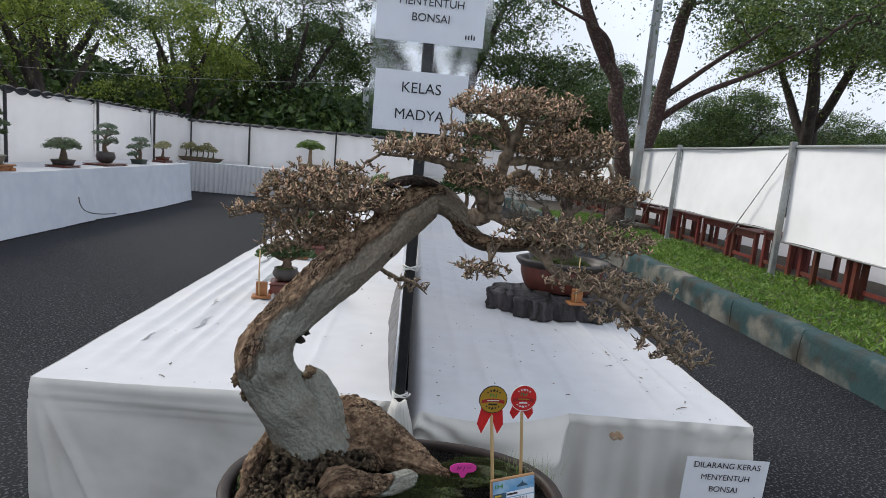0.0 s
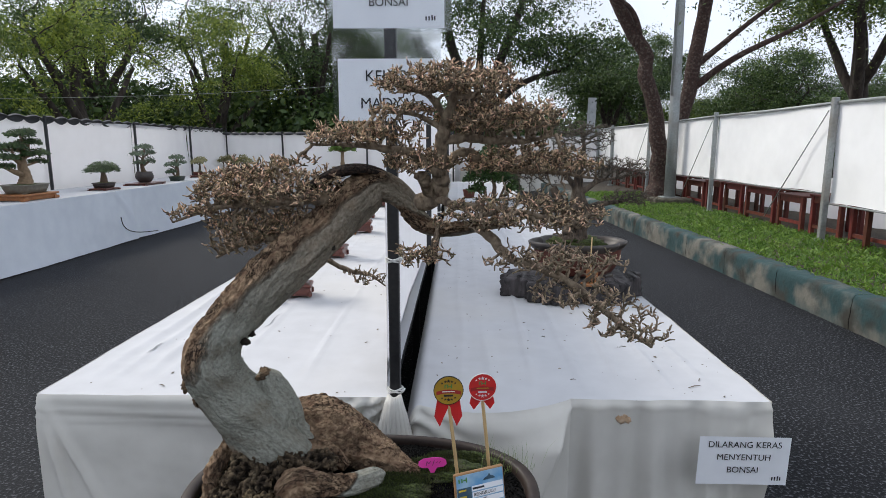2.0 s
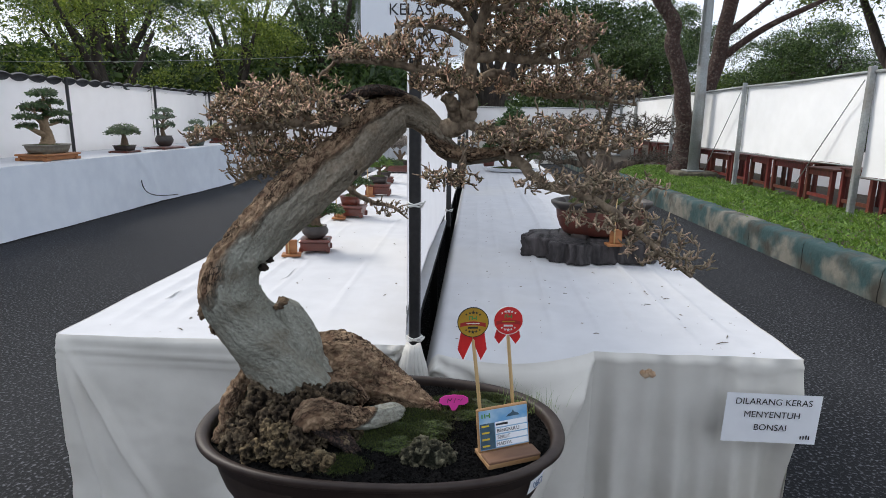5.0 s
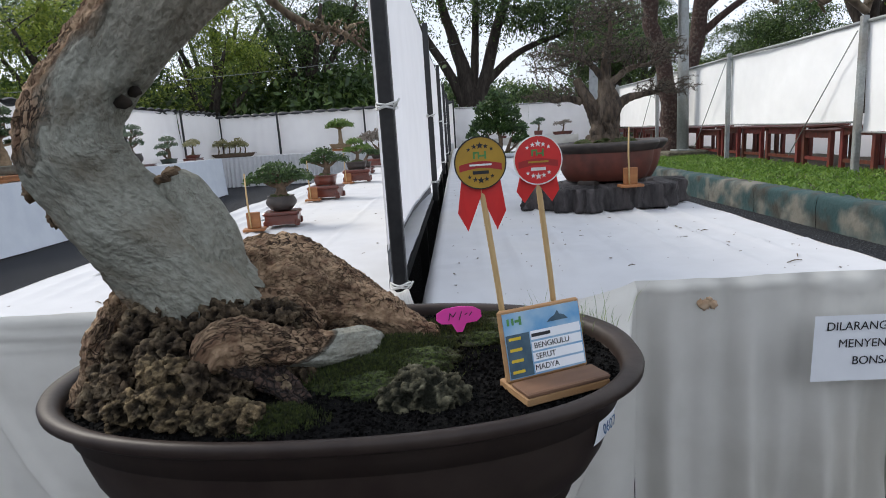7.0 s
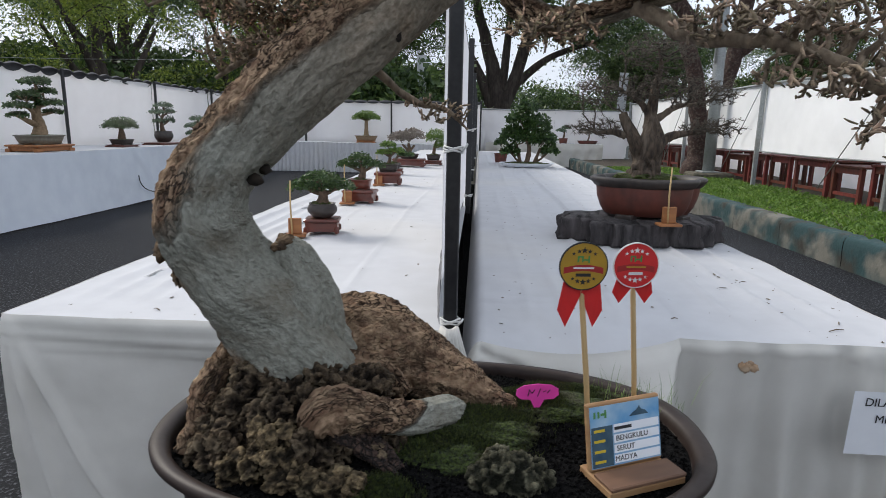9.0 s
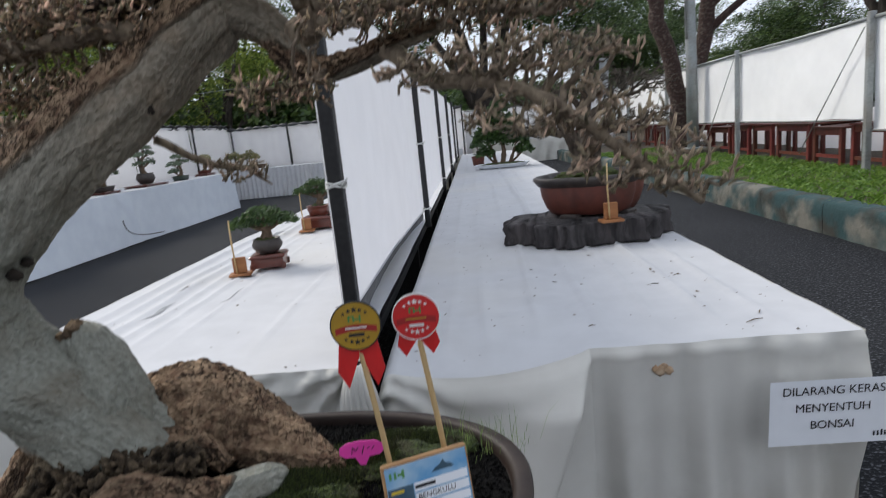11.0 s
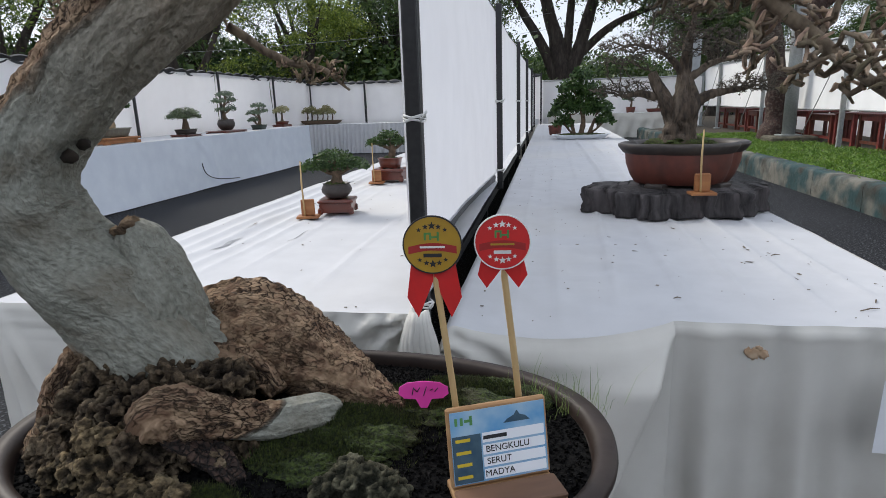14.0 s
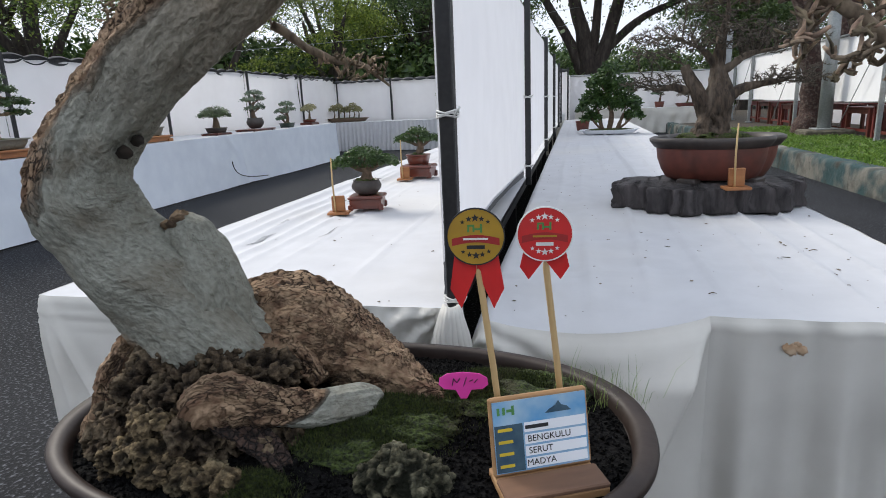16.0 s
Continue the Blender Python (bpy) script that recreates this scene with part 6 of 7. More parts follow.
# ---------- the red-potted bonsai on its log slab ----------
LOGW = material("charred_log", (0.060, 0.053, 0.054), (0.016, 0.014, 0.015), scale=40, rough=0.8, bump=0.014, bump_scale=50, stretch=(1, 1, 0.18), stain=(0.14, 0.12, 0.12), stain_scale=7, stain_amount=0.6)
g = Geo()
n = 220
out = []
for k in range(n):
    a = 2 * math.pi * k / n
    r = 1 + 0.26 * noise.noise(Vector((math.cos(a) * 1.7, math.sin(a) * 1.7, 4))) + 0.16 * noise.noise(Vector((math.cos(a) * 4, math.sin(a) * 4, 1))) + 0.03 * math.sin(a * 31) * noise.noise(Vector((a * 3, 0, 0)))
    out.append((0.385 * r * math.cos(a) - 0.02 * (math.cos(a) < -0.7), 0.30 * r * math.sin(a)))
vs = []
for z, s in ((0.0, 0.985), (0.012, 1.0), (0.045, 0.955), (0.080, 0.985), (0.095, 0.98), (0.104, 0.945)):
    for k, (x, y) in enumerate(out):
        f = s * (1 + 0.03 * math.sin(k * 1.9) * (0.4 + z * 8) * 0.5)
        f *= 1 - 0.085 * abs(math.sin(k * 0.41 + z * 9 + 2.5 * noise.noise(Vector((k * 0.11, z * 7, 0))))) ** 2.5 * (z < 0.1)
        vs.append((x * f, y * f, z + 0.004 * noise.noise(Vector((x * 14, y * 14, z)))))
fs = [(r * n + k, r * n + (k + 1) % n, (r + 1) * n + (k + 1) % n, (r + 1) * n + k) for r in range(5) for k in range(n)] + [tuple(range(n - 1, -1, -1)), tuple(range(5 * n, 6 * n))]
g.add(vs, fs)
solid("log_slab", g, LOGW, "thick dark weathered log slab used as a pot stand", "stand", at=pose(0.855, 1.47, TOP + 0.004, 0, 0, 6))
red = thing("bonsai", "bare old bonsai in a lobed red-brown pot on a slab", "bonsai", (0.905, 1.52, TOP + 0.106), 3, group="bonsai on show")
g = Geo()
prof = [(0.0, 0.012), (0.74, 0.012), (0.78, 0.016), (0.86, 0.045), (0.93, 0.09), (0.95, 0.130)]
lip = [(0.95, 0.1302), (0.985, 0.133), (1.03, 0.146), (1.065, 0.156), (1.07, 0.166), (1.01, 0.172), (0.97, 0.166), (0.93, 0.155), (0.90, 0.13), (0.0, 0.14)]


def lobed(profile):
    q = Geo()
    m, vv, ff = 96, [], []
    for r, z in profile:
        for k in range(m):
            a = 2 * math.pi * k / m
            lobe = 0.85 + 0.15 * abs(math.cos(2 * (a + 1.40))) ** 0.45
            vv.append((0.268 * r * lobe * math.cos(a), 0.215 * r * lobe * math.sin(a), z * 1.15))
    for i in range(len(profile) - 1):
        for k in range(m):
            a, b = i * m + k, i * m + (k + 1) % m
            ff.append((a, b, b + m, a + m))
    return q.add(vv, ff)


red_body = part("pot_body", lobed(prof), P_RED, red, "red-brown clay body with soft lobes")
part("pot_lip", lobed(lip), P_DARK, red_body, "dark out-turned lip")
for a in (0.8, 2.35, 3.95, 5.5):
    g = Geo()
    g.box((-0.045, -0.03, -0.002), (0.045, 0.03, 0.02), m=pose(0.19 * math.cos(a), 0.15 * math.sin(a), 0, 0, 0, math.degrees(a) + 90), bevel=0.005)
    part("pot_foot", g, P_DARK, red, smooth=False)
g = Geo()
g.blob((-0.02, 0, 0.172), (0.17, 0.14, 0.045), 4, 0.35, 3, 14, 30)
part("moss_mound", g, MOSS, red)
OLD = material("old_grey_trunk", (0.115, 0.084, 0.060), (0.030, 0.022, 0.016), scale=60, rough=0.9, bump=0.012, bump_scale=70, stretch=(1, 1, 0.35), stain=(0.22, 0.175, 0.13), stain_scale=14, stain_amount=0.6)
red_stems = [[(-0.03, 0, 0.14, 0.115), (-0.025, 0, 0.20, 0.078), (-0.02, 0.0, 0.27, 0.062), (-0.012, -0.01, 0.34, 0.056), (-0.005, 0.0, 0.42, 0.045), (-0.01, 0.02, 0.50, 0.026), (0.0, 0.02, 0.60, 0.018), (0.02, 0.02, 0.72, 0.010), (0.0, 0.02, 0.82, 0.005)],
             [(-0.03, 0, 0.27, 0.045), (-0.075, -0.01, 0.36, 0.032), (-0.12, 0.0, 0.43, 0.024), (-0.15, 0.01, 0.50, 0.015)],
             [(0.0, 0, 0.33, 0.028), (0.08, -0.01, 0.39, 0.022), (0.17, 0.0, 0.41, 0.015), (0.26, 0.01, 0.42, 0.008)],
             [(-0.13, 0.0, 0.39, 0.02), (-0.20, -0.02, 0.41, 0.014), (-0.28, -0.02, 0.40, 0.008)],
             [(0.0, 0.0, 0.46, 0.02), (0.10, 0.01, 0.53, 0.013), (0.20, 0.0, 0.55, 0.007)],
             [(-0.01, 0.02, 0.48, 0.018), (-0.08, 0.0, 0.56, 0.012), (-0.16, 0.0, 0.60, 0.006)]]
for k in range(7):
    a = k * 0.9 + 0.3
    red_stems.append([(-0.03 + 0.05 * math.cos(a), 0.05 * math.sin(a), 0.22, 0.022), (-0.03 + 0.10 * math.cos(a), 0.09 * math.sin(a), 0.165, 0.018), (-0.03 + 0.15 * math.cos(a), 0.13 * math.sin(a), 0.148, 0.009)])
for k, st in enumerate(red_stems):
    line = smooth_line(st, 6)
    for i, row in enumerate(line):
        row[3] *= 1 + 0.28 * noise.noise(Vector((i * 0.7, k * 3.1, 1)))
        row[:2] += np.array(noise.noise_vector(Vector((i * 0.5, k, 4)))[:2]) * row[3] * 0.35
    if k < 2:
        stem("trunk" if k == 0 else "limb", st, 10, 40, red, (0, 0, 1), 2.0, 0.34, "", 3.3 + k, mat=OLD)
        continue
    g = Geo()
    g.tube([r[:3] for r in line], [r[3] for r in line], 14)
    part("trunk" if k == 0 else ("limb" if k < 6 else "surface_root"), g, OLD, red)
rng = np.random.default_rng(44)
tg = []
for c, s, n in (((-0.29, -0.02, 0.43), (0.14, 0.13, 0.05), 260), ((0.29, 0.0, 0.44), (0.17, 0.13, 0.055), 330), ((0.0, 0.0, 0.78), (0.20, 0.16, 0.10), 420), ((-0.22, 0.0, 0.60), (0.20, 0.16, 0.08), 420), ((0.22, 0.0, 0.60), (0.21, 0.16, 0.08), 420), ((0.0, -0.05, 0.62), (0.2, 0.14, 0.08), 250)):
    d = rng.normal(0, 1, (n, 3))
    d /= np.linalg.norm(d, axis=1)[:, None]
    tg.append(d * (rng.random(n) ** 0.45)[:, None] * np.array(s) + np.array(c))
p2, q2, f2 = grow([([p[:3] for p in st], -1) for st in red_stems[:6]], np.vstack(tg), 0.015, 0.25, 0.017, 60, rng, up=0.05, jitter=0.4)
r2, _k = thickness(q2, 0.0015, 2.2)
FINE = material("dark_fine_twigs", (0.038, 0.032, 0.024), (0.105, 0.085, 0.062), scale=60, rough=0.9, island=0.3)
g = Geo()
sticks(g, p2, q2, r2, f2, 4, 0.009)
for i in range(f2, len(p2)):
    if r2[i] < 0.004:
        for _ in range(6):
            p = Vector(p2[i])
            d = Vector((rng.normal(), rng.normal(), 0.3 + 0.6 * rng.normal())).normalized() * (0.010 + 0.016 * rng.random())
            u = d.orthogonal().normalized() * 0.0013
            g.add([p - u, p + u, p + d], [(0, 1, 2)])
tagged(part("twig_ramification", g, FINE, red), kind="stuff")
marker((0.925, 1.215, TOP + 0.106), 5, "small plywood holder with a pale stick on the log slab")

# leafy shrub bonsai farther down the table
tray = potted("leafy upright green bonsai in a shallow white tray", (0.72, 6.75, TOP + 0.006), 0, [[(0.0, 0, 0, 0.04), (0.03, 0, 0.2, 0.03), (-0.02, 0, 0.42, 0.018), (0.0, 0, 0.62, 0.01)], [(-0.08, 0, 0, 0.03), (-0.14, 0, 0.25, 0.016)], [(0.10, 0, 0, 0.03), (0.18, 0, 0.22, 0.015)]],
              [((0.0, 0, 0.72), (0.13, 0.12, 0.12), 500), ((-0.10, 0.0, 0.56), (0.19, 0.16, 0.15), 800), ((0.13, 0.0, 0.50), (0.17, 0.15, 0.15), 700), ((-0.18, 0.0, 0.34), (0.18, 0.16, 0.16), 800), ((0.20, 0.0, 0.30), (0.19, 0.16, 0.16), 800), ((0.0, 0.0, 0.32), (0.2, 0.16, 0.18), 700), ((-0.22, 0.0, 0.14), (0.12, 0.14, 0.10), 300), ((0.30, 0.0, 0.16), (0.12, 0.14, 0.10), 300)],
              LEAF_D, 0.045, (0.74, 0.42, 0.055, PAPER), seed=41)
potted("small green bonsai in a red pot beside the leafy one", (0.40, 7.6, TOP + 0.006), 0, [[(0, 0, 0, 0.02), (0.0, 0, 0.1, 0.012)]], [((0, 0, 0.16), (0.10, 0.09, 0.07), 400)], LEAF_D, 0.03, (0.2, 0.16, 0.14, P_RED), seed=42)

# ---------- road-side display table with its bonsai ----------
LT, LX = 0.862, -5.27
ltab = thing("display_table", "long display table with smooth bluish white satin skirt", "table")
g = Geo()
g.grid(10, 80, lambda u, v: (LX - 1.15 * (1 - u), -4 + 16.25 * v, LT + 0.004 * fbm(u * 2, v * 16, 3, 1.5, 3)))
part("cloth_top", g, CLOTH, ltab)


def l_skirt(u, v):
    y = -4 + 16.25 * u
    seam = 0.018 * math.exp(-((y - (8.05 - 0.55 * (1 - v) ** 2)) / 0.05) ** 2)
    seams = sum(0.010 * math.exp(-((y - c) / 0.03) ** 2) for c in (3.9, 6.0, 9.6, 10.9, 11.7))
    flare = 0.10 * v ** 2 * (0.6 + 0.5 * noise.noise(Vector((y * 0.35, 0, 2)))) + 0.02 * fbm(y, v, 2, 0.8, 3) * v
    if 8.05 < y < 9.4:
        flare -= 0.05 * v * (9.4 - y) / 1.35
    return (LX + flare + seam + seams, y, LT + 0.004 * fbm(2, u * 16, 3, 1.5, 3) - 0.845 * v * (1 - 0.02 * max(0, noise.noise(Vector((y * 0.7, 3, 1))))))


g = Geo()
g.grid(260, 16, l_skirt)
part("satin_skirt", g, SATIN, ltab, "smooth bluish white satin hung to the ground")
g = Geo()
g.grid(8, 8, lambda u, v: (LX - 1.15 * (1 - u) + 0.03 * v, 12.25 + 0.05 * v, LT - 0.85 * v))
part("end_skirt", g, SATIN, ltab)
g = Geo()
g.tube([(LX + 0.055 + 0.10 * t ** 2, 7.55 + 0.45 * t ** 2 + 0.5 * t ** 4, LT - 0.42 - 0.34 * t - 0.06 * math.sin(t * 3)) for t in np.linspace(0, 1, 14)], 0.008, 6)
part("loose_tape", g, TARP, ltab, "dark loose tape hanging at the hem")
for yy in np.arange(-3.6, 12.2, 1.9):
    for xx in (LX - 0.12, LX - 1.0):
        g = Geo()
        g.box((xx - 0.025, yy, 0), (xx + 0.025, yy + 0.05, LT - 0.01))
        part("leg", g, BLACK, ltab, smooth=False)

oak = [[(0, 0, 0, 0.10), (0.02, 0, 0.12, 0.075), (-0.02, 0, 0.28, 0.055), (0.03, 0, 0.45, 0.035), (0.02, 0, 0.62, 0.018)], [(0, 0, 0.26, 0.035), (-0.16, 0, 0.36, 0.02), (-0.30, 0, 0.36, 0.010)], [(0.02, 0, 0.36, 0.03), (0.16, 0, 0.44, 0.018), (0.28, 0, 0.43, 0.010)]]
big = [((-0.30, 0, 0.36), (0.17, 0.14, 0.06), 550), ((0.28, 0, 0.42), (0.17, 0.14, 0.06), 550), ((-0.16, 0, 0.50), (0.17, 0.15, 0.06), 550), ((0.15, 0, 0.56), (0.17, 0.15, 0.06), 550), ((0.0, 0, 0.66), (0.19, 0.16, 0.07), 700),
       ((-0.02, 0.1, 0.46), (0.20, 0.14, 0.07), 450), ((0.30, 0, 0.30), (0.12, 0.11, 0.05), 300), ((-0.34, 0, 0.25), (0.12, 0.11, 0.05), 300), ((0.02, -0.12, 0.40), (0.16, 0.10, 0.05), 300), ((0.12, 0, 0.70), (0.12, 0.11, 0.05), 300)]
TANW = material("tan_trunk", (0.30, 0.21, 0.13), (0.20, 0.14, 0.085), scale=40, rough=0.9, bump=0.004)
potted("tall bonsai with layered pads in grey tray on teak stand", (-5.62, 6.05, LT), 90, oak, big, LEAF_D, 0.035, (0.62, 0.40, 0.12, P_GREY), (0.70, 0.45, 0.09, TEAK), wood=TANW, seed=51)
potted("wide bonsai with layered pads in grey tray on teak stand", (-5.60, 3.75, LT), 85, oak, [((c[0] * 1.2, c[1], c[2] * 0.9), s, n) for c, s, n in big], LEAF_D, 0.035, (0.70, 0.44, 0.11, P_GREY), (0.80, 0.50, 0.09, TEAK), wood=TANW, seed=52)
potted("low bonsai with a smooth umbrella crown in a brown pot", (-5.62, 7.85, LT), 90, [[(0, 0, 0, 0.07), (0.01, 0, 0.1, 0.05), (0, 0, 0.2, 0.03)]],
       [((-0.17, 0, 0.20), (0.18, 0.18, 0.08), 800), ((0.17, 0, 0.20), (0.18, 0.18, 0.08), 800), ((0.0, 0, 0.26), (0.23, 0.20, 0.09), 1100)], LEAF_D, 0.028, (0.38, 0.28, 0.085, P_DARK), (0.44, 0.32, 0.035, LACQUER), seed=53)
potted("slender feathery bonsai in a dark pot on a low stand", (-5.62, 9.15, LT), 90, [[(0, 0, 0, 0.05), (-0.05, 0, 0.12, 0.035), (-0.02, 0, 0.26, 0.026), (0.06, 0, 0.38, 0.016), (0.05, 0, 0.46, 0.01)]],
       [((-0.18, 0, 0.34), (0.15, 0.12, 0.06), 400), ((0.18, 0, 0.36), (0.14, 0.12, 0.07), 450), ((0.05, 0, 0.46), (0.17, 0.14, 0.07), 500), ((0.22, 0, 0.20), (0.10, 0.10, 0.10), 350), ((-0.12, 0, 0.18), (0.10, 0.10, 0.06), 250)], LEAF_B, 0.03, (0.32, 0.32, 0.20, P_DARK), (0.78, 0.42, 0.04, LACQUER), seed=54, round_=True)
potted("small open green bonsai in a dark pot", (-5.62, 10.45, LT), 90, [[(0, 0, 0, 0.04), (0.06, 0, 0.12, 0.03), (0.02, 0, 0.26, 0.02), (0.05, 0, 0.36, 0.01)]],
       [((-0.20, 0, 0.24), (0.16, 0.13, 0.07), 400), ((0.16, 0, 0.28), (0.16, 0.13, 0.07), 400), ((0.03, 0, 0.38), (0.16, 0.13, 0.07), 400), ((-0.24, 0, 0.10), (0.11, 0.10, 0.06), 300)], LEAF_B, 0.032, (0.34, 0.28, 0.09, P_GREEN), seed=55)
potted("small pale yellow-green bonsai in a low brown pot", (-5.70, 11.75, LT), 90, [[(0, 0, 0, 0.035), (0.03, 0, 0.15, 0.02), (0.02, 0, 0.25, 0.012)]],
       [((-0.10, 0, 0.22), (0.15, 0.13, 0.10), 450), ((0.10, 0, 0.26), (0.15, 0.13, 0.09), 450)], LEAF_Y, 0.035, (0.34, 0.26, 0.07, P_RED), (0.42, 0.3, 0.05, LACQUER), seed=56)

# ---------- end tables ----------
ntab = thing("display_table", "end display table with gathered white pleated skirt", "table")
NT, NY = 0.80, 14.62
g = Geo()
g.grid(60, 6, lambda u, v: (-6.5 + 6.55 * u, NY + 0.85 * v, NT + 0.003 * fbm(u * 9, v, 3, 2, 2)))
part("cloth_top", g, CLOTH, ntab)
g = Geo()
g.grid(500, 10, lambda u, v: (-6.5 + 6.55 * u, NY - 0.005 - (0.012 + 0.022 * v) * (1 + math.sin(u * 330 + 2.5 * noise.noise(Vector((u * 25, v * 0.4, 0))))), NT - 0.79 * v))
part("pleated_skirt", g, CLOTH, ntab, "white skirt gathered in narrow pleats")
for xx in np.arange(-6.2, 0.1, 1.5):
    for yy in (NY + 0.08, NY + 0.72):
        g = Geo()
        g.box((xx, yy, 0), (xx + 0.05, yy + 0.05, NT - 0.01))
        part("leg", g, BLACK, ntab, smooth=False)
forest = [[(x, 0.02 * math.sin(i * 4), 0, 0.022), (x + 0.03, 0, 0.14, 0.015), (x + 0.01 * math.sin(i), 0, 0.28, 0.008)] for i, x in enumerate((-0.42, -0.28, -0.12, 0.04, 0.18, 0.32))]
potted("forest-style pale bonsai group in a long brown tray", (-6.05, 15.1, NT), 0, forest, [((p[2][0], 0, 0.24 + 0.06 * math.sin(i * 2)), (0.13, 0.12, 0.12), 350) for i, p in enumerate(forest)], LEAF_Y, 0.035, (1.25, 0.42, 0.11, WOODBROWN), seed=57)
potted("umbrella-crowned green bonsai in a tan tray on teak", (-3.02, 15.0, NT), 0, [[(0, 0, 0, 0.08), (0, 0, 0.2, 0.05), (0, 0, 0.42, 0.045)]],
       [((-0.15, 0, 0.48), (0.24, 0.22, 0.11), 900), ((0.16, 0, 0.48), (0.24, 0.22, 0.11), 900), ((0, 0, 0.54), (0.28, 0.24, 0.13), 1200)], LEAF_L, 0.035, (0.62, 0.4, 0.13, TANW), (0.5, 0.35, 0.06, TEAK), wood=TANW, seed=58)
ftab = thing("display_table", "far display table with loosely draped white cloth", "table")
g = Geo()
g.grid(40, 6, lambda u, v: (0.3 + 3.9 * u, 18.9 + 0.85 * v, 0.78 + 0.004 * fbm(u * 9, v, 5, 2, 2)))
part("cloth_top", g, CLOTH, ftab)
g = Geo()
g.grid(200, 10, lambda u, v: (0.3 + 3.9 * u, 18.89 - 0.05 * v * (1 + math.sin(u * 60 + v * 3)) - 0.03 * math.exp(-((v - 0.3 * abs(math.sin(u * 6))) / 0.12) ** 2), 0.78 - 0.77 * v))
part("swagged_skirt", g, SKIRT, ftab, "draped skirt with swags")
for xx in (0.4, 2.0, 4.05):
    for yy in (18.98, 19.6):
        g = Geo()
        g.box((xx, yy, 0), (xx + 0.05, yy + 0.05, 0.77))
        part("leg", g, BLACK, ftab, smooth=False)
potted("small dark bonsai far off on the draped table", (2.93, 19.3, 0.78), 0, [[(0, 0, 0, 0.04), (0.03, 0, 0.2, 0.025), (0, 0, 0.32, 0.012)]], [((-0.08, 0, 0.26), (0.17, 0.14, 0.07), 250), ((0.08, 0, 0.36), (0.15, 0.14, 0.07), 250)], LEAF_B, 0.05, (0.3, 0.24, 0.18, P_RED), seed=61)
potted("bare small bonsai far off in a long red tray", (3.75, 19.3, 0.78), 0, [[(0, 0, 0, 0.03), (0.05, 0, 0.18, 0.02), (0, 0, 0.3, 0.01)]], [((-0.1, 0, 0.26), (0.2, 0.14, 0.08), 200), ((0.14, 0, 0.3), (0.17, 0.14, 0.08), 200)], GREYTWIG, 0.05, (0.7, 0.3, 0.11, P_RED), seed=62)
potted("tiny bonsai far off on the draped table", (1.75, 19.3, 0.78), 0, [[(0, 0, 0, 0.02), (0.02, 0, 0.1, 0.012)]], [((0, 0, 0.14), (0.12, 0.1, 0.07), 150)], LEAF_Y, 0.05, (0.2, 0.16, 0.08, P_RED), seed=63)

# ---------- stored red tables behind the sheet fence ----------


def red_table(y, tall, w):
    top = thing("wooden_table", "red-stained wooden trestle table stored behind the fence", "table", (FE + 0.62, y, 0.27), 0, group="stored red tables")
    g = Geo()
    g.box((-0.40, -w / 2, tall - 0.03), (0.40, w / 2, tall), bevel=0.004)
    part("tabletop", g, REDWOOD, top, smooth=False)
    for sx in (-1, 1):
        g = Geo()
        g.box((sx * 0.36 - 0.018, -w / 2 + 0.03, tall - 0.12), (sx * 0.36 + 0.018, w / 2 - 0.03, tall - 0.031))
        part("apron", g, REDWOOD, top, smooth=False)
        for sy in (-1, 1):
            g = Geo()
            g.box((sx * 0.36 - 0.032, sy * (w / 2 - 0.06) - 0.032, 0), (sx * 0.36 + 0.032, sy * (w / 2 - 0.06) + 0.032, tall - 0.032), bevel=0.004)
            part("leg", g, REDWOOD, top, smooth=False)
    g = Geo()
    g.box((-0.378, -w / 2 + 0.10, 0.10), (-0.342, w / 2 - 0.10, 0.15))
    part("stretcher", g, REDWOOD, top, smooth=False)
    return top


rng = np.random.default_rng(9)
y = -0.8
k = 0
while y < 18.6:
    w = 0.78 if k % 3 else 1.05
    red_table(y + w / 2, 0.60 if k % 4 else 0.55, w)
    y += w + 0.06 + 0.10 * rng.random()
    k += 1
cover = thing("covered_bench", "low bench edge covered with white cloth under the fence", "bench", (FE + 0.30, 4.25, 0.27), group="covered benches")
g = Geo()
g.grid(40, 4, lambda u, v: (-0.20 + 0.5 * v, -1.7 + 3.4 * u, 0.575 + 0.006 * fbm(u * 8, v, 1, 2, 2)))
part("cloth", g, CLOTH, cover)
g = Geo()
g.box((-0.19, -1.68, 0.50), (0.29, 1.68, 0.565))
part("bench_top", g, BLACK, cover, smooth=False)
for yy in (-1.5, -0.75, 0.0, 0.75, 1.5):
    g = Geo()
    g.box((-0.17, yy - 0.03, 0), (-0.11, yy + 0.03, 0.50))
    part("leg", g, REDWOOD, cover, smooth=False)

# ---------- lamp pole ----------
lamp = thing("street_lamp", "tall galvanised steel pole bolted to a mossy concrete plinth", "street lamp", (5.08, 11.9, 0.27))
g = Geo()
g.tube([(0, 0, 0.16), (-0.01, 0, 2.0), (-0.03, 0, 4.5), (-0.05, 0, 9.0)], [0.125, 0.115, 0.10, 0.075], 12)
part("pole", g, STEEL, lamp)
g = Geo()
g.box((-0.42, -0.32, -0.25), (0.46, 0.32, 0.13), bevel=0.03)
part("plinth", g, material("mossy_concrete", (0.13, 0.115, 0.085), (0.07, 0.065, 0.045), scale=18, rough=0.95, bump=0.012), lamp, smooth=False)
g = Geo()
g.box((-0.2, -0.2, 0.131), (0.2, 0.2, 0.16), bevel=0.006)
part("base_plate", g, STEEL, lamp, smooth=False)
g = Geo()
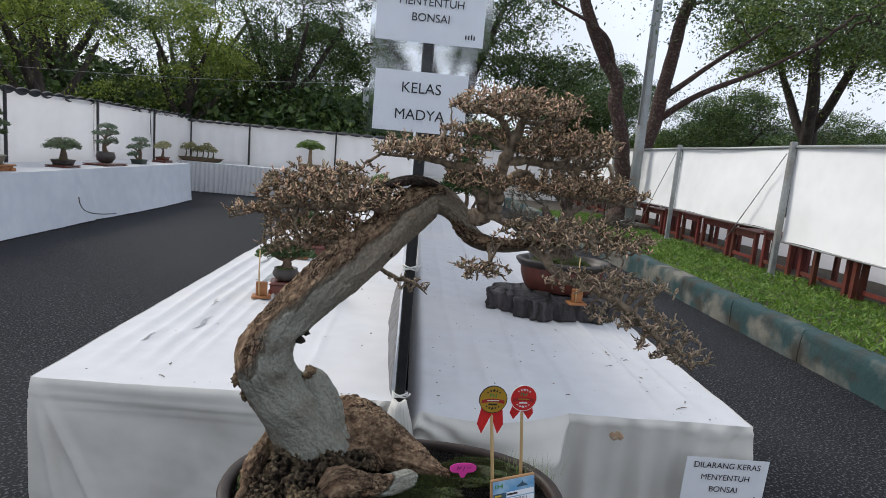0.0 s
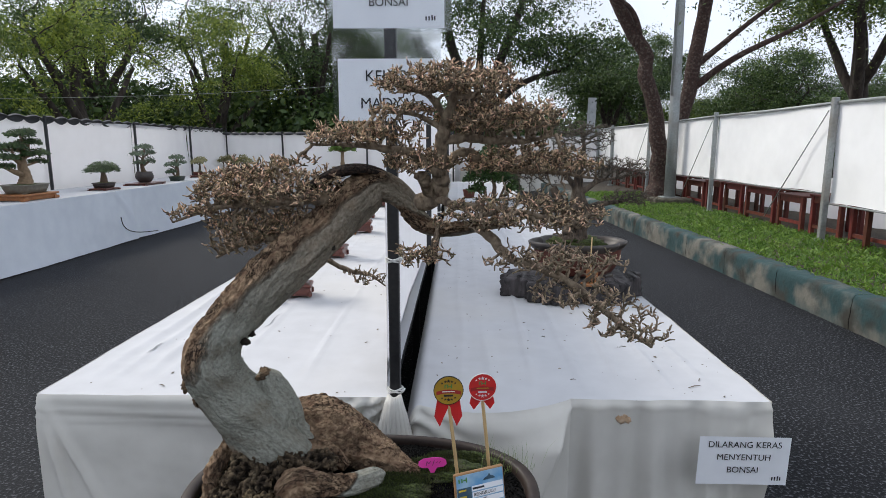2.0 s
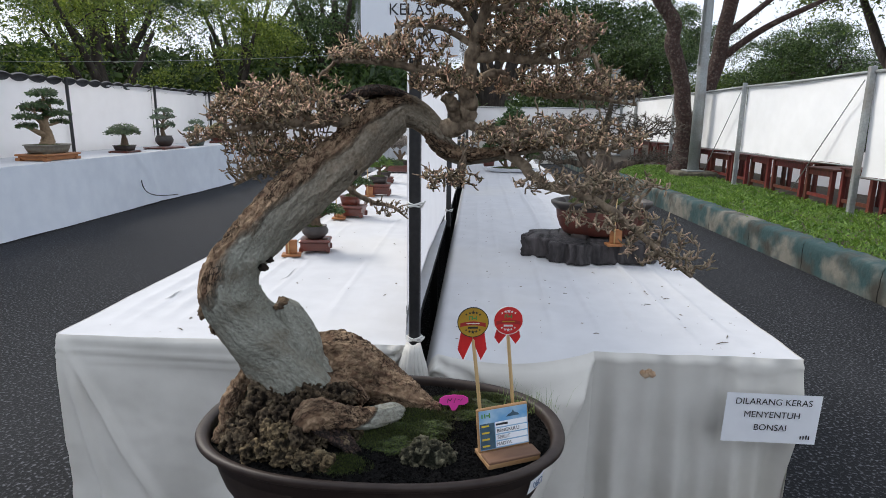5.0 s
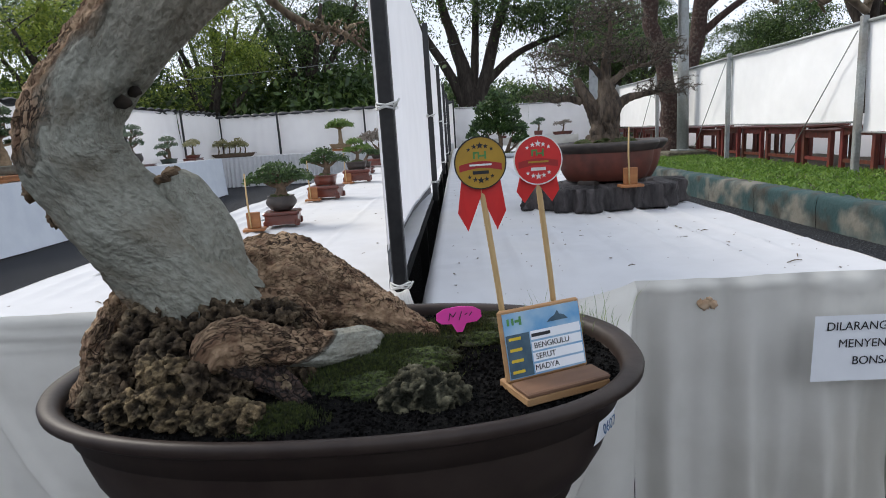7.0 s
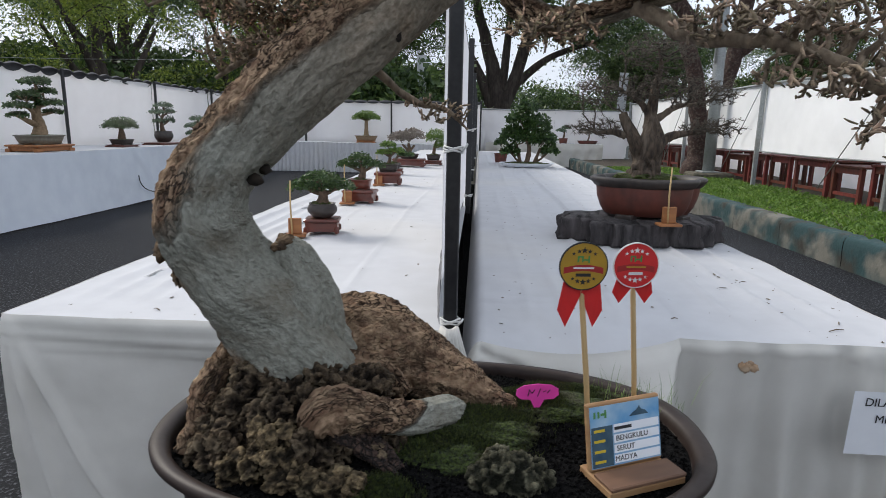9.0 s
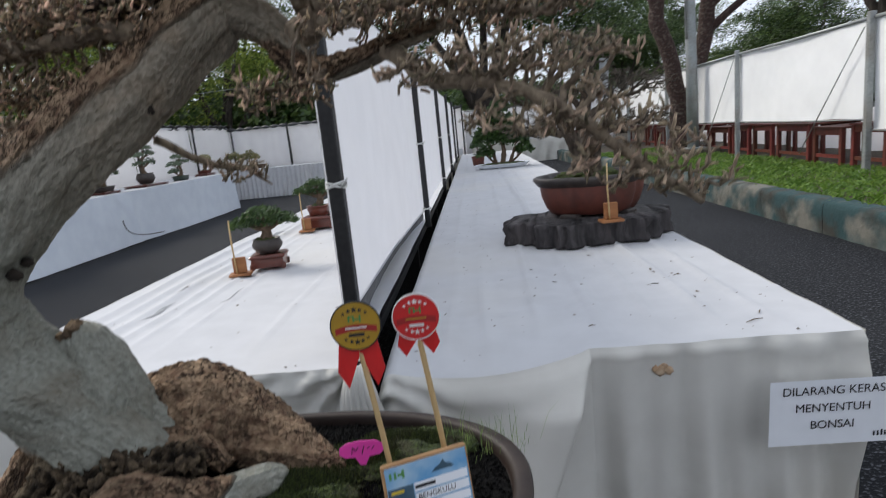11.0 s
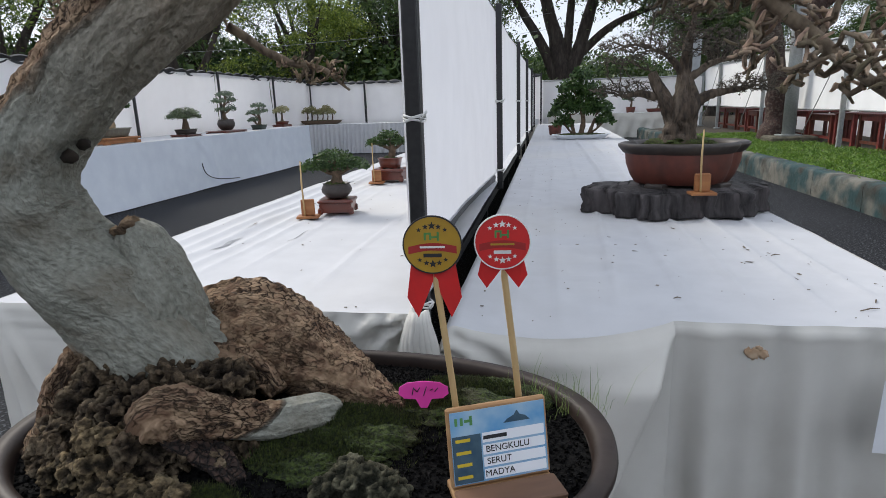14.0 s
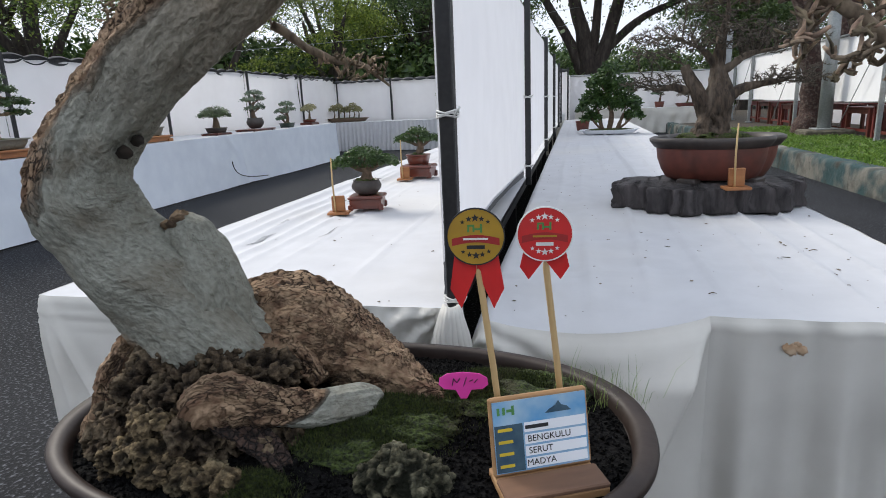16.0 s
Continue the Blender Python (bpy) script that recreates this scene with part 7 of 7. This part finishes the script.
g.tube([(-0.13, -0.10, 2.4), (-0.14, -0.10, 5.0), (-0.15, -0.10, 9.0)], 0.022, 8)
part("conduit", g, STEEL, lamp)

# ---------- trees ----------
LEAVES = {
    "dark": material("dark_tree_leaf", (0.032, 0.068, 0.018), (0.080, 0.135, 0.030), scale=1.5, rough=0.5, island=0.6, translucent=0.22),
    "mid": material("green_tree_leaf", (0.070, 0.125, 0.020), (0.145, 0.210, 0.035), scale=1.5, rough=0.5, island=0.6, translucent=0.28),
    "light": material("yellow_green_tree_leaf", (0.135, 0.200, 0.028), (0.225, 0.285, 0.050), scale=1.5, rough=0.5, island=0.5, translucent=0.35)}
TREEBARK = material("tree_bark", (0.055, 0.042, 0.034), (0.025, 0.020, 0.017), scale=16, rough=0.95, bump=0.02, bump_scale=22, stretch=(1, 1, 0.3), stain=(0.11, 0.095, 0.08), stain_scale=5, stain_amount=0.5)
REDBARK = material("red_brown_tree_bark", (0.060, 0.030, 0.022), (0.028, 0.016, 0.013), scale=26, rough=0.9, bump=0.02, bump_scale=30, stain=(0.15, 0.12, 0.10), stain_scale=17, stain_amount=0.6)


def tree(label, at, stems, crowns, leaves, leaf=0.13, per=42, seed=1, bark=None, step=0.35, flat=0.26, spread=0.55, gaps=-0.16, name="tree"):
    """stems: limbs of (x, y, z, r) from the tree's foot; crowns: (centre, half sizes, clumps)."""
    rng = np.random.default_rng(seed)
    top = thing(name, label, "tree", at, group="trees")
    for k, st in enumerate(stems):
        line = smooth_line(st, 6)
        for i, row in enumerate(line[1:], 1):
            row[:2] += np.array(noise.noise_vector(Vector((i * 0.35, k + seed, 4)))[:2]) * row[3] * 0.5
            row[3] *= 1 + 0.12 * noise.noise(Vector((i * 0.8, k, seed)))
        g = Geo()
        g.tube([r[:3] for r in line], [r[3] for r in line], 12)
        part("trunk", g, bark or TREEBARK, top)
    tg = []
    for c, s, n in crowns:
        d = rng.normal(0, 1, (n, 3))
        d /= np.linalg.norm(d, axis=1)[:, None]
        tg.append(d * (rng.random(n) ** 0.4)[:, None] * np.array(s) + np.array(c))
    tg = np.vstack(tg)
    tg = tg[[noise.noise(Vector(p) * 0.55 + Vector((seed, 0, 0))) > gaps for p in tg]]
    pp, qq, ff = grow([([p[:3] for p in st[1:]], -1) for st in stems], tg, step, 30.0, step * 1.1, 40, rng, up=0.05, jitter=0.3)
    rr, _ = thickness(qq, 0.012, 2.0)
    g = Geo()
    sticks(g, pp, qq, rr, ff, 5, 0.12)
    tagged(part("branchwork", g, bark or TREEBARK, top), kind="stuff")
    g = Geo()
    vs, fs = [], []
    for c in tg:
        m = int(per * (0.4 + 1.2 * rng.random()))
        wide = spread * (0.55 + 0.8 * rng.random())
        off = rng.normal(0, 1, (m, 3)) * np.array([wide, wide, wide * flat])
        off[:, 2] += off[:, :2] @ rng.normal(0, 0.28, 2) - 0.25 * (off[:, 0] ** 2 + off[:, 1] ** 2) / wide
        nrm = rng.normal(0, 1, (m, 3)) * np.array([0.8, 0.8, 0.8]) + np.array([0, 0, 0.5])
        nrm /= np.linalg.norm(nrm, axis=1)[:, None]
        ax = np.cross(nrm, rng.normal(0, 1, (m, 3)))
        ax /= np.linalg.norm(ax, axis=1)[:, None]
        bx = np.cross(nrm, ax)
        sz = leaf * (0.6 + 0.8 * rng.random(m))[:, None]
        p = c + off
        q = np.stack([p - ax * sz, p + bx * sz * 0.42 - ax * sz * 0.1, p + ax * sz, p - bx * sz * 0.42 - ax * sz * 0.1], 1)
        o = len(vs)
        vs.extend(map(tuple, q.reshape(-1, 3)))
        fs.extend((o + 4 * i, o + 4 * i + 1, o + 4 * i + 2, o + 4 * i + 3) for i in range(m))
    g.add(vs, fs)
    tagged(part("crown", g, LEAVES[leaves], top, smooth=False), kind="stuff")
    return top


def upright(h, lean=0.0, r=0.2, forks=3, seed=0):
    rng = np.random.default_rng(seed)
    st = [[(0, 0, 0, r * 1.2), (lean * 0.2, 0, h * 0.15, r), (lean * 0.5, 0, h * 0.35, r * 0.8), (lean, 0, h * 0.6, r * 0.45)]]
    for k in range(forks):
        a = 6.283 * k / forks + rng.random()
        z = h * (0.22 + 0.10 * rng.random())
        q = h * (0.16 + 0.10 * rng.random())
        st.append([(lean * 0.4, 0, z, r * 0.6), (lean * 0.5 + q * 0.5 * math.cos(a), q * 0.5 * math.sin(a), z + h * 0.16, r * 0.42), (lean + q * math.cos(a), q * math.sin(a), z + h * 0.36, r * 0.22)])
    return st


# two-stemmed tree by the lamp pole
tree("leaning two-stemmed tree with red-brown bark and airy crown", (4.95, 12.6, 0.25),
     [[(0.05, 0, 0, 0.30), (0.08, 0, 0.5, 0.21), (0.05, 0, 1.3, 0.185), (-0.25, 0, 2.6, 0.17), (-0.45, 0, 3.5, 0.16), (-1.1, 0, 4.6, 0.14), (-1.7, 0.2, 6.2, 0.09)],
      [(0.15, 0.25, 0, 0.28), (0.22, 0.3, 0.6, 0.20), (0.45, 0.3, 1.3, 0.17), (0.75, 0.2, 2.8, 0.17), (1.0, 0.2, 4.6, 0.15), (1.4, 0.3, 6.4, 0.10)],
      [(0.74, 0.2, 2.6, 0.09), (1.6, -0.1, 3.3, 0.07), (2.8, -0.3, 3.9, 0.05), (4.0, -0.4, 4.6, 0.03)],
      [(0.80, 0.2, 3.1, 0.08), (1.9, 0.4, 4.0, 0.06), (3.2, 0.4, 5.0, 0.035)],
      [(-0.45, 0, 3.5, 0.08), (-0.9, -0.3, 4.4, 0.05), (-2.2, -0.4, 5.0, 0.03)]],
     [((3.2, -0.3, 5.4), (2.6, 2.2, 0.7), 52), ((0.4, 0, 7.0), (3.2, 2.6, 1.0), 60), ((-2.3, 0, 6.6), (1.9, 2.0, 0.9), 28), ((5.4, -0.5, 5.4), (1.8, 2.0, 0.7), 26)],
     "dark", leaf=0.046, per=150, seed=71, bark=REDBARK, step=0.3, flat=0.22, spread=0.42)
# big spreading tree at the end of the yard
tree("broad many-stemmed tree with dark trunks behind the end fence", (0.75, 25.0, 0),
     [[(0, 0, 0, 0.5), (0.05, 0, 1.6, 0.42), (-0.1, 0, 3.2, 0.33), (-0.7, 0, 5.4, 0.22), (-1.2, 0, 7.6, 0.12)], [(0.1, 0, 1.5, 0.34), (0.7, 0, 3.2, 0.28), (1.5, 0, 5.6, 0.2), (2.4, 0, 8.0, 0.1)],
      [(0, 0, 1.8, 0.26), (-0.9, 0, 3.8, 0.2), (-2.3, 0, 6.0, 0.12)], [(0.6, 0, 2.9, 0.2), (2.2, 0, 4.2, 0.14), (4.2, 0, 4.9, 0.08)], [(0.2, 0, 2.4, 0.2), (0.4, 0, 5.2, 0.15), (0.6, 0, 8.2, 0.08)]],
     [((0, 0, 8.6), (4.8, 3.5, 2.0), 85), ((-3.6, 0, 5.8), (2.3, 2.4, 1.1), 34), ((4.0, 0, 5.7), (2.6, 2.4, 0.9), 40), ((1.0, -1, 6.4), (3.5, 2.5, 0.8), 26)], "dark", leaf=0.072, per=230, seed=72, gaps=-0.35)
specs = [  # x, y, height, lean, crown colour, crown half sizes, clumps, seed
    (-14.0, 12.5, 8.6, 0.6, "mid", (3.2, 3.0, 2.6), 150, 80), (-10.4, 15.4, 6.4, -0.4, "light", (2.1, 2.0, 1.5), 95, 81), (-12.6, 19.5, 9.5, 0.4, "dark", (3.4, 3.0, 3.0), 170, 82), (-8.6, 20.0, 6.6, 0.5, "light", (2.1, 2.0, 1.7), 100, 83),
    (-10.2, 25.0, 10.0, 0.3, "mid", (3.4, 3.0, 3.0), 170, 84), (-5.6, 22.5, 9.8, 0.2, "dark", (2.4, 2.4, 3.4), 190, 85), (-4.2, 29.0, 8.6, -0.2, "dark", (3.0, 2.6, 2.8), 160, 86), (-19.5, 16.0, 10.0, 0.6, "dark", (3.8, 3.5, 3.4), 170, 87),
    (-16.5, 24.0, 10.5, 0.4, "mid", (3.8, 3.4, 3.2), 170, 88), (8.2, 31.0, 7.4, 0.3, "dark", (3.4, 3.0, 2.2), 190, 89), (14.6, 27.0, 6.6, 0.3, "dark", (3.6, 3.0, 2.4), 240, 91), (12.0, 29.0, 4.2, 0.2, "mid", (3.0, 2.4, 1.8), 120, 98), (22.0, 30.0, 6.2, 0.3, "dark", (4.2, 3.2, 2.0), 150, 92),
    (12.2, 16.6, 10.0, -0.3, "mid", (2.8, 2.6, 2.8), 150, 93), (-9.6, 6.0, 7.6, -0.4, "mid", (2.6, 2.6, 2.0), 110, 94), (-13.0, 5.0, 9.0, -0.4, "dark", (3.0, 2.6, 2.8), 130, 95), (11.5, 36.0, 9.0, 0.2, "dark", (3.6, 3.0, 2.4), 140, 97)]
for x, y, h, lean, col, s, n, sd in specs:
    c = [((lean, 0, h - s[2] * 0.95), (s[0] * 0.8, s[1] * 0.8, s[2] * 0.8), n // 2)]
    if x < -4:
        c.append(((lean * 0.5, 0, h * 0.42), (s[0] * 0.95, s[1] * 0.95, h * 0.13), n // 12))
    rng = np.random.default_rng(sd + 100)
    for k in range(4):
        a = 1.57 * k + rng.random()
        c.append(((lean + s[0] * 0.6 * math.cos(a), s[1] * 0.6 * math.sin(a), h - s[2] * (1.1 + 0.5 * rng.random())), (s[0] * 0.5, s[1] * 0.5, s[2] * 0.45), n // 8))
    tree({"dark": "dense dark green tree beyond the fence", "mid": "green leafy tree beyond the fence", "light": "young yellow-green tree beyond the fence"}[col], (x, y, 0), upright(h, lean, 0.16 + 0.012 * h, 4, sd), c, col, leaf=0.052, per=320 if x > 3 else 200, seed=sd, spread=0.46 if x > 3 else 0.40, gaps=-0.5 if x > 3 else -0.06)
# unseen trees and fence, added behind the viewer to close off fill light
for x, y, h, col, s, n, sd in ((-9.5, -15.0, 7.0, "mid", (3.4, 3.0, 2.4), 100, 101), (7.5, -16.0, 7.0, "mid", (3.4, 3.0, 2.4), 100, 103)):
    tree("green leafy tree beyond the fence", (x, y, 0), upright(h, 0.2, 0.26, 4, sd), [((0, 0, h - s[2]), s, n)], col, leaf=0.22, per=40, seed=sd, spread=0.6)
south = thing("unseen_wall_south", "unseen white fabric fence added behind the viewer to block light", "fence", kind="structure")
for a, b in ((FW, -2.6), (-2.6, 1.4), (1.4, FE)):
    g = Geo()
    g.grid(20, 10, lambda u, v, a=a, b=b: (a + (b - a) * u, -6.5 + 0.05 * fbm(u * 3, v, a, 1.0, 3), 0.02 + v * 1.95))
    part("fabric_panel", g, SHEET, south)
    g = Geo()
    g.box((b - 0.03, -6.44, 0), (b + 0.03, -6.38, 2.02), bevel=0.005)
    part("post", g, BLACK, south, smooth=False)
# far belt of woodland
rng = np.random.default_rng(150)
vs, fs = [], []
for k in range(300):
    a = math.radians(-66 + 132 * k / 299)
    west_side = a < math.radians(-3)
    d = (22 + 6 * rng.random()) if west_side else (40 + 8 * rng.random())
    tall = (3.9 if west_side else 4.6) * (0.75 + 0.5 * noise.noise(Vector((k * 0.09, 0, 7))))
    c = np.array([d * math.sin(a), d * math.cos(a), 0.0])
    for _ in range(7):
        cc = c + np.array([rng.normal(0, 0.8), rng.normal(0, 1.2), 0.5 + tall * rng.random()])
        p = cc + rng.normal(0, 1, (130, 3)) * np.array([0.55, 0.55, 0.30])
        ax = rng.normal(0, 1, (130, 3)) * 0.075
        bx = rng.normal(0, 1, (130, 3)) * 0.05
        q = np.stack([p - ax, p + bx, p + ax, p - bx], 1)
        o = len(vs)
        vs.extend(map(tuple, q.reshape(-1, 3)))
        fs.extend((o + 4 * i, o + 4 * i + 1, o + 4 * i + 2, o + 4 * i + 3) for i in range(130))
g = Geo()
g.add(vs, fs)
solid("far_woods", g, LEAVES["dark"], "far belt of dark woodland", "woods", smooth=False, kind="stuff")

# ---------- things beyond the fences ----------
BANNER = material("weathered_banner", (0.50, 0.52, 0.53), (0.40, 0.42, 0.44), scale=4, rough=0.7, stain=(0.30, 0.30, 0.30), stain_scale=2.0, stain_amount=0.5)
for (x, y, z0, z1, w, tilt) in ((-8.32, 22.0, 1.9, 3.2, 0.34, 3), (5.95, 24.6, 1.7, 3.6, 0.36, 4), (-2.2, 22.0, 1.6, 3.9, 0.36, 1)):
    b = thing("banner_post", "weathered pale upright banner board on a post", "banner", (x, y, 0), 0, group="banner posts")
    g = Geo()
    g.tube([(0, 0.04, 0), (0, 0.04, z1 - 0.1)], 0.03, 8)
    part("post", g, STEEL, b)
    g = Geo()
    g.box((-w / 2, -0.02, z0), (w / 2, 0.02, z1), m=pose(0, 0, 0, 0, tilt * 0.3, 0), bevel=0.005)
    part("board", g, BANNER, b, smooth=False)
hall = thing("building", "low pale building far beyond the fence", "building", (40.0, 62.0, 0))
CONC = material("pale_render", (0.50, 0.50, 0.50), (0.42, 0.42, 0.42), scale=3, rough=0.85, stain=(0.3, 0.3, 0.3), stain_scale=0.4, stain_amount=0.4)
g = Geo()
g.box((-8, -4, 0), (12, 6, 6.6), bevel=0.05)
part("wall", g, CONC, hall, smooth=False)
g = Geo()
g.box((-8.6, -4.6, 6.6), (12.6, 6.6, 7.3), bevel=0.05)
part("roof", g, CONC, hall, smooth=False)
for k in range(6):
    g = Geo()
    g.box((-7 + 3 * k, -4.06, 3.2), (-5.2 + 3 * k, -4.003, 5.2))
    part("window", g, material("dark_window", (0.03, 0.04, 0.05), rough=0.15), hall, smooth=False)
for k, (a, b, sag) in enumerate((((-14, 11, 2.6), (0.4, 24, 4.6), 0.35), ((-8.3, 22, 3.4), (1.0, 25, 4.2), 0.2))):
    g = Geo()
    A, B = Vector(a), Vector(b)
    g.tube([A.lerp(B, t) - Vector((0, 0, sag * 4 * t * (1 - t))) for t in np.linspace(0, 1, 20)], 0.006, 5)
    solid("overhead_cable", g, STEEL, "thin pale cable slung between trees", "cable", group="overhead cables")
bulb = thing("hanging_bulb", "white light bulb hanging on a wire", "light bulb", (2.95, 16.0, 3.05))
g = Geo()
g.lathe([(0.0, -0.09), (0.045, -0.075), (0.055, -0.04), (0.04, 0.0), (0.025, 0.03), (0.0, 0.032)], 14)
part("glass", g, WHITE, bulb)
g = Geo()
g.tube([(0, 0, 0.03), (0, 0, 0.9)], 0.006, 5)
part("wire", g, TARP, bulb)
